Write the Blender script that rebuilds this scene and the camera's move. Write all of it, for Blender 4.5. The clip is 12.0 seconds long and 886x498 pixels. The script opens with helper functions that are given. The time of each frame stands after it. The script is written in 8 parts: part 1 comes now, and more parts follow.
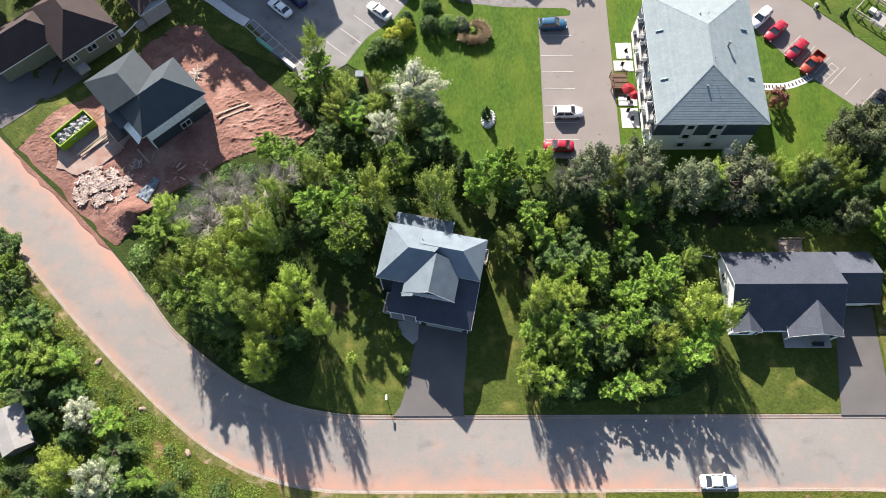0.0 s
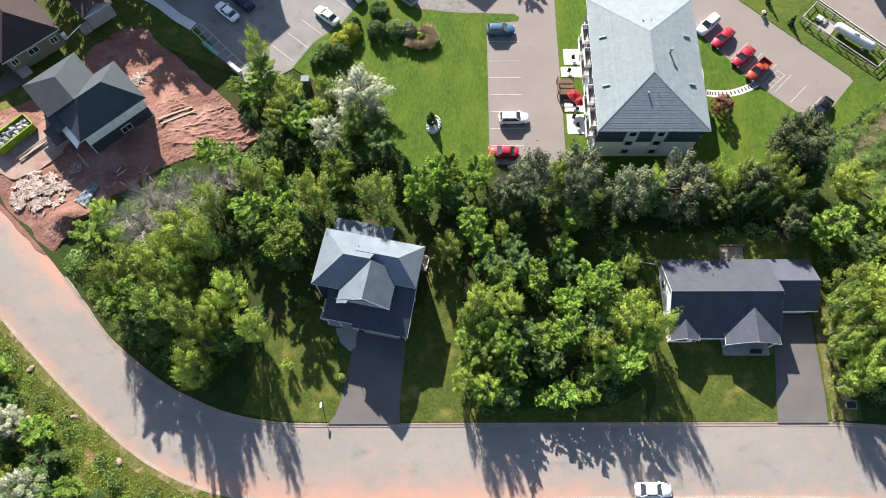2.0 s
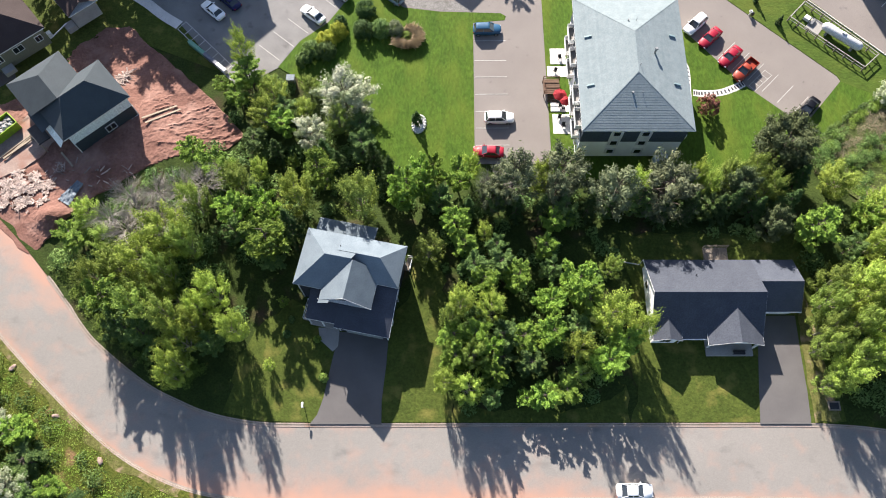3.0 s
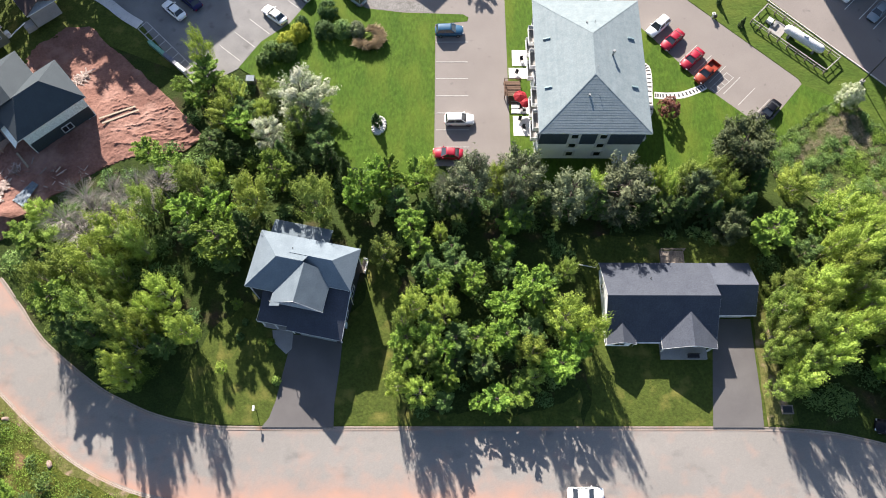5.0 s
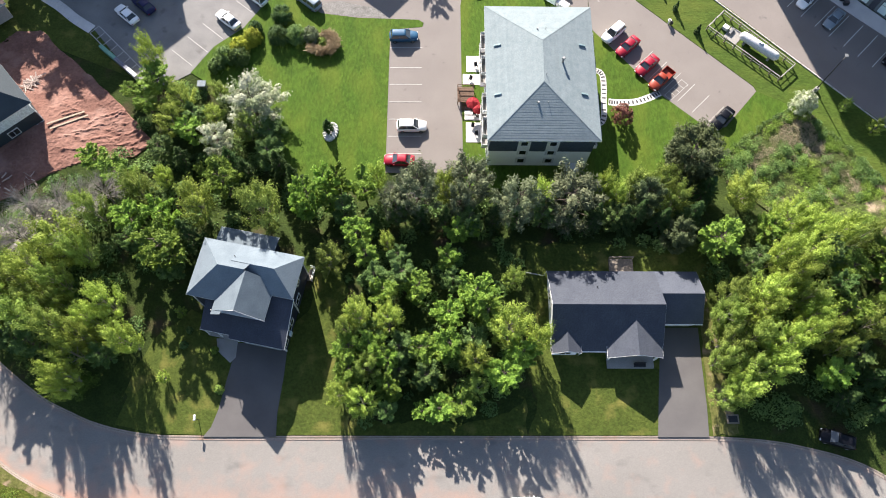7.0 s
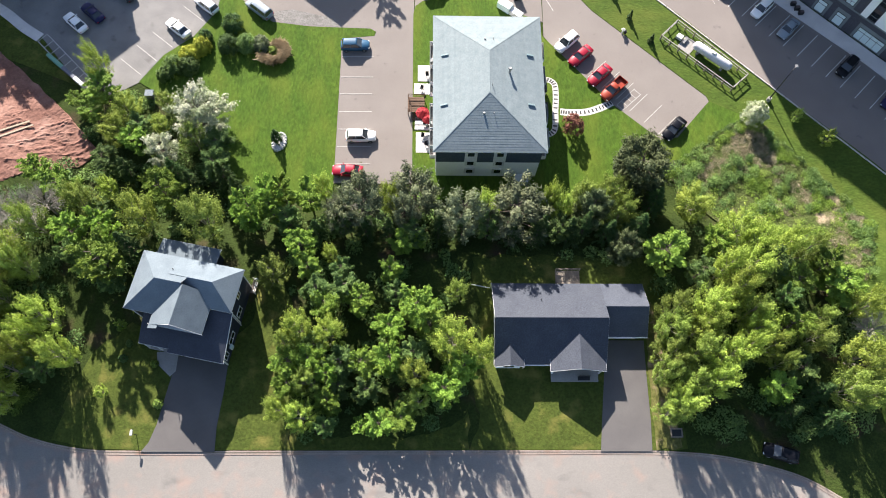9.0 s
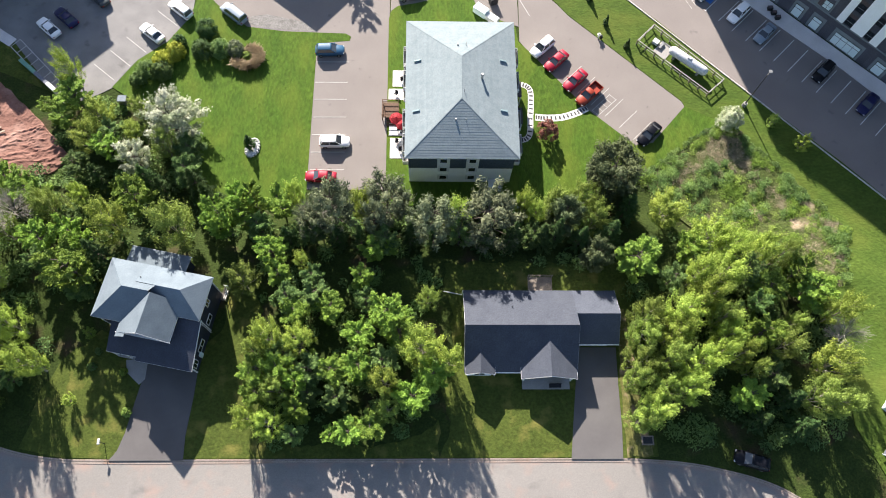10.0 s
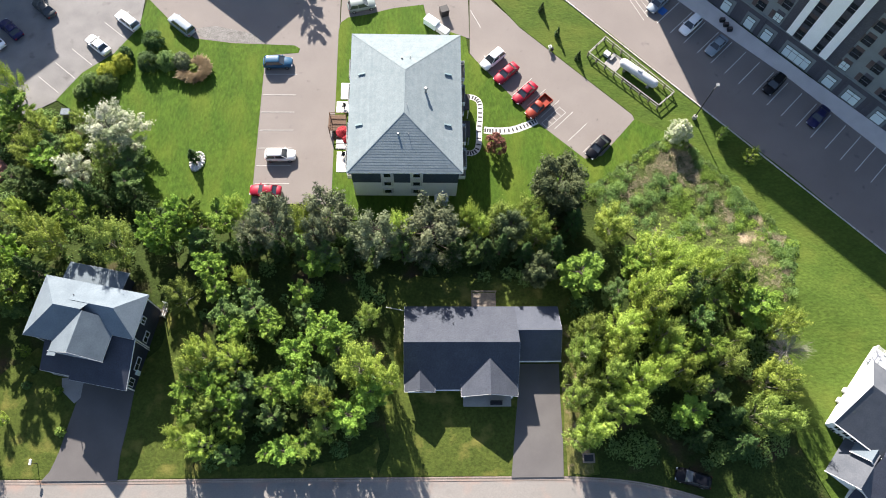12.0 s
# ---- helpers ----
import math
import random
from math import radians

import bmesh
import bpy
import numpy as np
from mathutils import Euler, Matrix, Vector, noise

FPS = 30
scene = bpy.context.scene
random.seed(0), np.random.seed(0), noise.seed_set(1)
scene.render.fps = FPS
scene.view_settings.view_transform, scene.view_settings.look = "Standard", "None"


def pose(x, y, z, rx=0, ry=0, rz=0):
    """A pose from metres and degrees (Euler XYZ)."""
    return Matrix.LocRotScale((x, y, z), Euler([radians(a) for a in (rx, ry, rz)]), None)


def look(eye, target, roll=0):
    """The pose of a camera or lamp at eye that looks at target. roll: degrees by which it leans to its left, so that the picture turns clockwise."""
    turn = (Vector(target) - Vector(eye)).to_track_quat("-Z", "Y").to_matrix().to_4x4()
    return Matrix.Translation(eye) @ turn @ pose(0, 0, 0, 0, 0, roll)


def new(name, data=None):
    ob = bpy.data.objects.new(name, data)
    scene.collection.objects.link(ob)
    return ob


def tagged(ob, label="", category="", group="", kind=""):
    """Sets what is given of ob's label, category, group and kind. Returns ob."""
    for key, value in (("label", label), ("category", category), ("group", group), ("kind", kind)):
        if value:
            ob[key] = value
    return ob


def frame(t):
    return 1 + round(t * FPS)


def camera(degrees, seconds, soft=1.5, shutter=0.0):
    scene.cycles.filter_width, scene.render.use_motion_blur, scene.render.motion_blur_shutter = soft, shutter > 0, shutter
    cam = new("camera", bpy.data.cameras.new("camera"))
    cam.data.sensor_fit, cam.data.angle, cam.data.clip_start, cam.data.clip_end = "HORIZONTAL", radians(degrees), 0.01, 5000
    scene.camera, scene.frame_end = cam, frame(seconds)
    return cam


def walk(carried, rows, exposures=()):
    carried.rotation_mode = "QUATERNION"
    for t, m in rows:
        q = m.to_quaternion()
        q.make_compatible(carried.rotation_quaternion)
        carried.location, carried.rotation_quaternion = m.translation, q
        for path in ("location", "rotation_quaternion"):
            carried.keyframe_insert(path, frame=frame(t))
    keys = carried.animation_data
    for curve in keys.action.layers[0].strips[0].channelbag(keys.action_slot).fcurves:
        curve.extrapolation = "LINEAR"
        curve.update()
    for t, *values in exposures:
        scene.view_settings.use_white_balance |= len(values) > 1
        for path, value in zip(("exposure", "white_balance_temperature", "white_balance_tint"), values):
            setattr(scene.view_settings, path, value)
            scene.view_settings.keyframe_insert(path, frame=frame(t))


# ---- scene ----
cam = camera(62.8, 12.0, soft=1.0)
PATH = [
    (0, (-1.851, -12.344, 99.961), (-1.861, -11.654, 98.083), -1.0),
    (0.5, (-0.116, -12.231, 99.826), (-0.121, -11.539, 97.949), -0.5),
    (1, (1.654, -12.037, 99.684), (1.654, -11.344, 97.809), -0.1),
    (1.5, (3.644, -11.781, 99.616), (3.648, -11.087, 97.74), 0.3),
    (2, (5.379, -11.718, 99.558), (5.393, -11.02, 97.683), 1.0),
    (2.5, (6.641, -11.659, 99.476), (6.652, -10.962, 97.601), 0.8),
    (3, (7.866, -11.536, 99.406), (7.877, -10.841, 97.531), 0.9),
    (5, (13.499, -10.897, 99.318), (13.521, -10.206, 97.442), 1.9),
    (5.5, (15.187, -10.664, 99.229), (15.21, -9.972, 97.352), 2.1),
    (6, (16.848, -10.333, 99.229), (16.875, -9.642, 97.353), 2.3),
    (6.5, (18.482, -10.049, 99.191), (18.514, -9.357, 97.315), 2.7),
    (7, (20.117, -9.699, 99.213), (20.153, -9.007, 97.336), 3.1),
    (9, (27.12, -8.043, 99.09), (27.169, -7.348, 97.216), 4.1),
    (9.5, (28.9, -7.57, 99.112), (28.954, -6.875, 97.237), 4.3),
    (10, (30.731, -7.027, 99.133), (30.786, -6.332, 97.258), 4.5),
    (10.5, (32.529, -6.471, 99.165), (32.588, -5.775, 97.291), 4.8),
    (11, (34.304, -5.964, 99.176), (34.366, -5.268, 97.303), 5.0),
    (11.5, (36.059, -5.476, 99.17), (36.126, -4.778, 97.297), 5.3),
    (12, (37.869, -4.976, 99.194), (37.94, -4.277, 97.321), 5.6),
]
walk(cam, [(t, look(eye, target, roll)) for t, eye, target, roll in PATH], [(0, 1.82, 6500, 14), (5, 1.85, 6500, 14), (9, 1.92, 6500, 14), (12, 1.92, 6500, 14)])

# ---- light ----
SUN_DIR = Vector((-2.5, 8.4, 4.8)).normalized()
world = bpy.data.worlds.new("sky")
scene.world = world
world.use_nodes = True
wn = world.node_tree.nodes
sky = wn.new("ShaderNodeTexSky")
sky.sky_type = "NISHITA"
sky.sun_disc = False
sky.ozone_density = 1.4
sky.sun_elevation = math.asin(SUN_DIR.z)
sky.sun_rotation = math.atan2(SUN_DIR.x, SUN_DIR.y)
wn["Background"].inputs["Strength"].default_value = 0.065
world.node_tree.links.new(sky.outputs[0], wn["Background"].inputs["Color"])
sun = new("sun", bpy.data.lights.new("sun", "SUN"))
sun.data.energy, sun.data.angle, sun.data.color = 5.0, radians(0.6), (1.0, 0.935, 0.83)
sun.matrix_world = look(SUN_DIR * 200, (0, 0, 0))

R = 2.37  # height of the street above the apartment lots


# ---- materials ----
def surface(name, dark, light, scale=0.6, fine=9.0, rough=0.85, bump=0.25, spec=0.3, metal=0.0, stain=None, stain_scale=0.12,
            stain_from=0.55, stain_to=0.72, vary=0.0, island=False, stretch=(1, 1, 1), dist=0.03, grain=1.0):
    """Two-scale mottled surface in object metres, with optional stains and per-object or per-island variation."""
    m = bpy.data.materials.new(name)
    m.use_nodes = True
    nt = m.node_tree
    n, link = nt.nodes, nt.links.new
    bsdf = n["Principled BSDF"]
    bsdf.inputs["Roughness"].default_value = rough
    bsdf.inputs["Specular IOR Level"].default_value = spec
    bsdf.inputs["Metallic"].default_value = metal
    bsdf.inputs["Diffuse Roughness"].default_value = 0.15
    co = n.new("ShaderNodeTexCoord")
    mp = n.new("ShaderNodeMapping")
    mp.inputs["Scale"].default_value = stretch
    link(co.outputs["Object"], mp.inputs[0])

    def noise_at(s, detail):
        t = n.new("ShaderNodeTexNoise")
        t.inputs["Scale"].default_value, t.inputs["Detail"].default_value = s, detail
        link(mp.outputs[0], t.inputs["Vector"])
        return t.outputs["Fac"]

    def blend(fac, a, b):
        mx = n.new("ShaderNodeMix")
        mx.data_type = "RGBA"
        for sock, v in ((mx.inputs[0], fac), (mx.inputs[6], a), (mx.inputs[7], b)):
            if hasattr(v, "is_linked"):
                link(v, sock)
            elif isinstance(v, (int, float)):
                sock.default_value = v
            else:
                sock.default_value = (*v, 1)
        return mx.outputs[2]

    def ramp(fac, a, b):
        r = n.new("ShaderNodeMapRange")
        r.inputs["From Min"].default_value, r.inputs["From Max"].default_value = a, b
        link(fac, r.inputs[0])
        return r.outputs[0]

    big, small = noise_at(scale, 4), noise_at(fine, 6)
    sm = ramp(small, 0.3, 0.7)
    col = blend(ramp(big, 0.3, 0.7), dark, light)
    half = [0.5 * (a + b) for a, b in zip(dark, light)]
    col = blend(sm, blend(0.7 * grain, col, [0.5 * c for c in half]), blend(0.35 * grain, col, [1.35 * c for c in half]))
    if stain:
        col = blend(ramp(noise_at(stain_scale, 5), stain_from, stain_to), col, stain)
    if vary:
        if island:
            rnd = n.new("ShaderNodeNewGeometry").outputs["Random Per Island"]
        else:
            rnd = n.new("ShaderNodeObjectInfo").outputs["Random"]
        hs = n.new("ShaderNodeHueSaturation")
        link(col, hs.inputs["Color"])
        mr = n.new("ShaderNodeMapRange")
        mr.inputs["To Min"].default_value, mr.inputs["To Max"].default_value = 1 - vary, 1 + vary
        link(rnd, mr.inputs[0])
        link(mr.outputs[0], hs.inputs["Value"])
        col = hs.outputs[0]
    link(col, bsdf.inputs["Base Color"])
    if bump:
        b = n.new("ShaderNodeBump")
        b.inputs["Strength"].default_value, b.inputs["Distance"].default_value = bump, dist
        link(small, b.inputs["Height"])
        link(b.outputs[0], bsdf.inputs["Normal"])
    return m


def leafy(name, dark, light, through_amount=0.26, hue=0.02):
    """Leaves: colour varies leaf by leaf, tuft by tuft and tree by tree, some light passes through."""
    m = bpy.data.materials.new(name)
    m.use_nodes = True
    nt = m.node_tree
    n, link = nt.nodes, nt.links.new
    bsdf, out = n["Principled BSDF"], n["Material Output"]
    bsdf.inputs["Roughness"].default_value = 0.6
    bsdf.inputs["Specular IOR Level"].default_value = 0.12
    isl = n.new("ShaderNodeNewGeometry").outputs["Random Per Island"]
    tuft = n.new("ShaderNodeAttribute")
    tuft.attribute_name = "tuft"
    both = n.new("ShaderNodeMix")
    both.inputs[0].default_value = 0.72
    link(isl, both.inputs[2])
    link(tuft.outputs["Fac"], both.inputs[3])
    mx = n.new("ShaderNodeMix")
    mx.data_type = "RGBA"
    mx.inputs[6].default_value, mx.inputs[7].default_value = (*dark, 1), (*light, 1)
    link(both.outputs[0], mx.inputs[0])
    hs = n.new("ShaderNodeHueSaturation")
    link(mx.outputs[2], hs.inputs["Color"])
    rnd = n.new("ShaderNodeObjectInfo").outputs["Random"]
    for sock, lo, hi in (("Hue", 0.5 - 0.6 * hue, 0.5 + 0.7 * hue), ("Value", 0.66, 1.2)):
        mr = n.new("ShaderNodeMapRange")
        mr.inputs["To Min"].default_value, mr.inputs["To Max"].default_value = lo, hi
        link(rnd, mr.inputs[0])
        link(mr.outputs[0], hs.inputs[sock])
    link(hs.outputs[0], bsdf.inputs["Base Color"])
    tr = n.new("ShaderNodeBsdfTranslucent")
    link(hs.outputs[0], tr.inputs["Color"])
    ms = n.new("ShaderNodeMixShader")
    ms.inputs[0].default_value = through_amount
    link(bsdf.outputs[0], ms.inputs[1])
    link(tr.outputs[0], ms.inputs[2])
    link(ms.outputs[0], out.inputs["Surface"])
    return m


def glassy(name, tint, rough=0.05):
    m = bpy.data.materials.new(name)
    m.use_nodes = True
    b = m.node_tree.nodes["Principled BSDF"]
    b.inputs["Base Color"].default_value = (*tint, 1)
    b.inputs["Roughness"].default_value = rough
    b.inputs["Specular IOR Level"].default_value = 0.8
    return m


M_FLOOR = surface("woodland_floor", (0.02, 0.034, 0.008), (0.045, 0.066, 0.014), 0.5, 4, 0.95, 0.8, 0.1, stain=(0.05, 0.036, 0.022), stain_scale=0.25, dist=0.15)
M_LAWN = surface("lawn_grass", (0.038, 0.085, 0.009), (0.073, 0.123, 0.0135), 0.5, 3.0, 0.92, 1.0, 0.12, stain=(0.093, 0.124, 0.0155), stain_scale=0.22, stain_from=0.48, stain_to=0.8, stretch=(1, 0.45, 1), dist=0.12)
M_STRIP = surface("olive_strip_grass", (0.041, 0.076, 0.011), (0.071, 0.108, 0.017), 0.4, 3.0, 0.92, 0.9, 0.12, stain=(0.083, 0.104, 0.018), stain_scale=0.18, stain_from=0.5, stain_to=0.8, stretch=(0.6, 1, 1), dist=0.1)
M_PLOT = surface("house_lawn_grass", (0.04, 0.06, 0.011), (0.076, 0.097, 0.018), 0.7, 3.0, 0.92, 0.9, 0.12, stain=(0.148, 0.136, 0.036), stain_scale=0.35, stain_from=0.55, stain_to=0.78, dist=0.1)
M_VERGE = surface("rough_verge", (0.0336, 0.0558, 0.008), (0.1103, 0.1163, 0.022), 1.3, 4, 0.95, 1.0, 0.1, stain=(0.2415, 0.1302, 0.085), stain_scale=0.33, stain_from=0.58, stain_to=0.72, dist=0.15)
M_DRYGRASS = surface("dry_grass", (0.075, 0.09, 0.02), (0.15, 0.135, 0.052), 1.1, 3.5, 0.95, 0.9, 0.1, stain=(0.26, 0.185, 0.13), stain_scale=0.6, stain_from=0.54, stain_to=0.7, dist=0.1)
M_SCRUB = surface("scrub_floor", (0.03, 0.055, 0.01), (0.09, 0.1, 0.035), 0.8, 3, 0.95, 1.0, 0.1, stain=(0.3, 0.235, 0.16), stain_scale=0.22, stain_from=0.6, stain_to=0.7, dist=0.2)
M_DIRT = surface("red_soil", (0.141, 0.07, 0.055), (0.25, 0.138, 0.109), 0.3, 3.0, 0.95, 0.8, 0.1, stain=(0.3, 0.188, 0.154), stain_scale=0.2, stain_from=0.53, stain_to=0.76, dist=0.12, grain=0.6)
M_PAD = surface("sandy_hardcore", (0.25, 0.18, 0.15), (0.33, 0.255, 0.218), 0.8, 5, 0.95, 0.5, 0.1, stain=(0.24, 0.13, 0.1), stain_scale=0.35, stain_from=0.48, stain_to=0.66, dist=0.02, grain=0.5)
M_ROAD = surface("worn_street_asphalt", (0.184, 0.173, 0.16), (0.221, 0.2065, 0.191), 0.12, 10, 0.85, 0.25, 0.3, stain=(0.132, 0.125, 0.118), stain_scale=0.42, stain_from=0.58, stain_to=0.8, dist=0.012, stretch=(0.7, 1.1, 1), grain=0.5)
M_LOT = surface("lot_asphalt", (0.165, 0.145, 0.133), (0.2, 0.178, 0.163), 0.15, 9, 0.85, 0.25, 0.3, stain=(0.11, 0.1, 0.095), stain_scale=0.7, stain_from=0.66, stain_to=0.76, dist=0.012, grain=0.4)
M_LOT_PALE = surface("pale_lot_asphalt", (0.1662, 0.1469, 0.1367), (0.1995, 0.1767, 0.1637), 0.15, 9, 0.85, 0.25, 0.3, stain=(0.114, 0.1042, 0.1023), stain_scale=0.55, stain_from=0.66, stain_to=0.76, dist=0.012, grain=0.4)
M_WALK = surface("light_pavement_concrete", (0.5, 0.47, 0.45), (0.6, 0.565, 0.54), 0.5, 8, 0.9, 0.2, grain=0.4)
M_BIN_GREEN = surface("green_bin_plastic", (0.12, 0.3, 0.23), (0.17, 0.36, 0.28), 2, 12, 0.5, 0.05)
M_BIN_GREY = surface("grey_bin_plastic", (0.12, 0.13, 0.17), (0.17, 0.18, 0.22), 2, 12, 0.5, 0.05)
M_SIGNBLUE = surface("blue_road_paint", (0.03, 0.13, 0.4), (0.04, 0.16, 0.46), 2, 12, 0.7, 0.05)
M_LOT_DARK = surface("dark_lot_asphalt", (0.0435, 0.0435, 0.0476), (0.058, 0.058, 0.0609), 0.2, 12, 0.8, 0.2, 0.35, stain=(0.0754, 0.0725, 0.0696), stain_scale=0.25, stain_from=0.6, stain_to=0.75, dist=0.01)
M_DRIVE = surface("driveway_asphalt", (0.087, 0.0812, 0.0812), (0.1102, 0.1044, 0.1015), 0.3, 12, 0.85, 0.2, 0.3, dist=0.01, grain=0.4)
M_KERB = surface("kerb_concrete", (0.235, 0.19, 0.16), (0.32, 0.265, 0.227), 0.5, 8, 0.9, 0.2, stain=(0.25, 0.165, 0.12), stain_scale=0.3)
M_CONC = surface("pale_concrete", (0.2436, 0.232, 0.2204), (0.319, 0.3074, 0.29), 0.5, 8, 0.9, 0.2, grain=0.4)
M_SLAB = surface("white_patio_concrete", (0.544, 0.528, 0.504), (0.64, 0.624, 0.6), 0.6, 8, 0.9, 0.2)
M_FRESHPAINT = surface("fresh_road_paint", (0.56, 0.55, 0.53), (0.7, 0.69, 0.67), 1.5, 12, 0.8, 0.1)
M_PAINT = surface("road_paint", (0.36, 0.35, 0.325), (0.49, 0.475, 0.45), 1.5, 12, 0.8, 0.1, stain=(0.204, 0.1836, 0.17), stain_scale=1.2, stain_from=0.58, stain_to=0.75)
M_SHINGLE_A = surface("grey_shingles", (0.122, 0.15, 0.174), (0.16, 0.194, 0.219), 0.6, 7, 0.85, 0.15, 0.04, vary=0.08, island=True, dist=0.03, grain=0.5)
M_SHINGLE_F = surface("mid_grey_shingles", (0.07, 0.078, 0.092), (0.1, 0.108, 0.122), 0.6, 7, 0.8, 0.5, 0.1, vary=0.08, island=True, dist=0.03, grain=0.5)
M_SHINGLE_B = surface("charcoal_shingles", (0.027, 0.033, 0.051), (0.044, 0.052, 0.074), 0.6, 7, 0.66, 0.7, 0.38, vary=0.12, island=True, dist=0.03)
M_SHINGLE_G = surface("weathered_charcoal_shingles", (0.054, 0.061, 0.079), (0.076, 0.085, 0.103), 0.6, 7, 0.8, 0.15, 0.1, vary=0.12, island=True, dist=0.03)
M_SHINGLE_C = surface("pale_grey_green_shingles", (0.17, 0.208, 0.22), (0.212, 0.25, 0.26), 0.9, 5, 0.8, 0.35, 0.1, vary=0.035, island=False, stain=(0.155, 0.194, 0.207), stain_scale=1.6, stain_from=0.5, stain_to=0.8, dist=0.03, grain=0.4)
M_SHINGLE_D = surface("slate_shingles", (0.043, 0.054, 0.062), (0.058, 0.071, 0.08), 0.6, 16, 0.8, 0.6, 0.12, vary=0.12, island=True, dist=0.02)
M_SHINGLE_E = surface("brown_shingles", (0.046, 0.033, 0.032), (0.068, 0.05, 0.048), 0.6, 16, 0.8, 0.5, 0.12, vary=0.1, island=True, dist=0.02)
M_NAVY = surface("navy_siding", (0.0175, 0.0224, 0.035), (0.028, 0.0336, 0.049), 0.6, 10, 0.6, 0.1, vary=0.1, island=True)
M_SLATE = surface("slate_blue_siding", (0.05, 0.066, 0.084), (0.066, 0.085, 0.105), 0.8, 6, 0.7, 0.2, 0.2)
M_PALEKERB = surface("pale_kerb_concrete", (0.46, 0.44, 0.41), (0.6, 0.58, 0.55), 0.5, 8, 0.9, 0.2, stain=(0.36, 0.33, 0.3), stain_scale=0.3)
M_WHITE = surface("white_siding", (0.78, 0.78, 0.77), (0.86, 0.86, 0.85), 0.5, 10, 0.6, 0.1, vary=0.03, island=True, grain=0.3)
M_TRIM = surface("white_trim", (0.629, 0.629, 0.6205), (0.697, 0.697, 0.6885), 0.8, 10, 0.5, 0.05)
M_SAGE = surface("sage_siding", (0.1276, 0.1276, 0.087), (0.1624, 0.1624, 0.116), 0.6, 10, 0.65, 0.1, vary=0.06, island=True)
M_WRAP = surface("sheathing_panels", (0.637, 0.7105, 0.6983), (0.7595, 0.8207, 0.7963), 0.8, 6, 0.7, 0.1, vary=0.1, island=True)
M_TEAL = surface("dark_teal_siding", (0.0261, 0.0377, 0.0435), (0.0377, 0.051, 0.058), 0.6, 10, 0.65, 0.1, vary=0.08, island=True)
M_CHAR = surface("charcoal_panels", (0.07, 0.07, 0.085), (0.105, 0.105, 0.122), 0.5, 8, 0.6, 0.1, vary=0.1, island=True)
M_PANEL = surface("white_facade_panels", (0.82, 0.82, 0.8), (0.88, 0.88, 0.86), 0.5, 8, 0.5, 0.03, grain=0.15)
M_LOT_GREY = surface("stained_grey_asphalt", (0.14, 0.136, 0.134), (0.21, 0.203, 0.197), 0.3, 7, 0.85, 0.3, 0.3, stain=(0.085, 0.08, 0.078), stain_scale=0.45, stain_from=0.6, stain_to=0.78, dist=0.012, grain=0.5)
M_GREYP = surface("slate_grey_panels", (0.17, 0.19, 0.195), (0.215, 0.24, 0.245), 0.4, 8, 0.6, 0.05, vary=0.08, island=True, grain=0.3)
M_BROWNP = surface("brown_panels", (0.08352, 0.06107, 0.05742), (0.1253, 0.09396, 0.09187), 0.8, 8, 0.65, 0.1)
M_PANE = glassy("window_glass", (0.02, 0.025, 0.03))
# M_SHOP: pale base colour imitates sky reflected in panes; some boxes share it
M_SHOP = glassy("sky_pale_glass", (0.62, 0.72, 0.72), 0.3)
M_VENT = surface("teal_grey_vent_metal", (0.2, 0.29, 0.3), (0.28, 0.37, 0.385), 2, 10, 0.6, 0.1)
M_WOOD = surface("weathered_wood", (0.1392, 0.116, 0.0928), (0.232, 0.1972, 0.1624), 1.5, 14, 0.85, 0.3, vary=0.2, island=True)
M_LUMBER = surface("pale_lumber", (0.29, 0.232, 0.1682), (0.3828, 0.319, 0.2436), 1.5, 10, 0.8, 0.2, vary=0.2, island=True)
M_BROWNWOOD = surface("brown_deck_wood", (0.0986, 0.0551, 0.0348), (0.1624, 0.0986, 0.0638), 1.5, 12, 0.8, 0.3, vary=0.2, island=True)
M_BARK = surface("grey_brown_bark", (0.072, 0.056, 0.044), (0.144, 0.12, 0.096), 3, 14, 0.95, 0.6)
M_PALEBARK = surface("pale_birch_bark", (0.2, 0.18, 0.14), (0.34, 0.31, 0.26), 3, 14, 0.9, 0.4)
M_DEADWOOD = surface("dead_grey_wood", (0.2246, 0.2012, 0.18), (0.337, 0.3109, 0.279), 3, 14, 0.95, 0.4)
M_TYRE = surface("tyre_rubber", (0.0087, 0.0087, 0.0093), (0.0174, 0.0174, 0.0174), 4, 20, 0.9, 0.1)
M_STEEL = surface("galvanised_steel", (0.28, 0.288, 0.288), (0.4, 0.4, 0.4), 2, 12, 0.45, 0.05, metal=0.7)
M_DARKMETAL = surface("dark_metal", (0.0174, 0.0174, 0.0191), (0.029, 0.029, 0.0319), 2, 12, 0.5, 0.05)
M_TANK = surface("white_tank_paint", (0.56, 0.568, 0.576), (0.64, 0.64, 0.64), 0.7, 8, 0.4, 0.05)
M_LIME = surface("lime_green_paint", (0.196, 0.322, 0.0105), (0.252, 0.385, 0.021), 0.8, 8, 0.5, 0.1, stain=(0.14, 0.182, 0.035), stain_scale=0.9)
M_BAGS = surface("grey_rubbish", (0.112, 0.112, 0.112), (0.35, 0.343, 0.329), 2.5, 9, 0.7, 0.5, vary=0.5, island=True)
M_DEBRIS = surface("pale_building_scrap", (0.24, 0.165, 0.135), (0.46, 0.38, 0.335), 1.2, 8, 0.85, 0.2, vary=0.45, island=True)
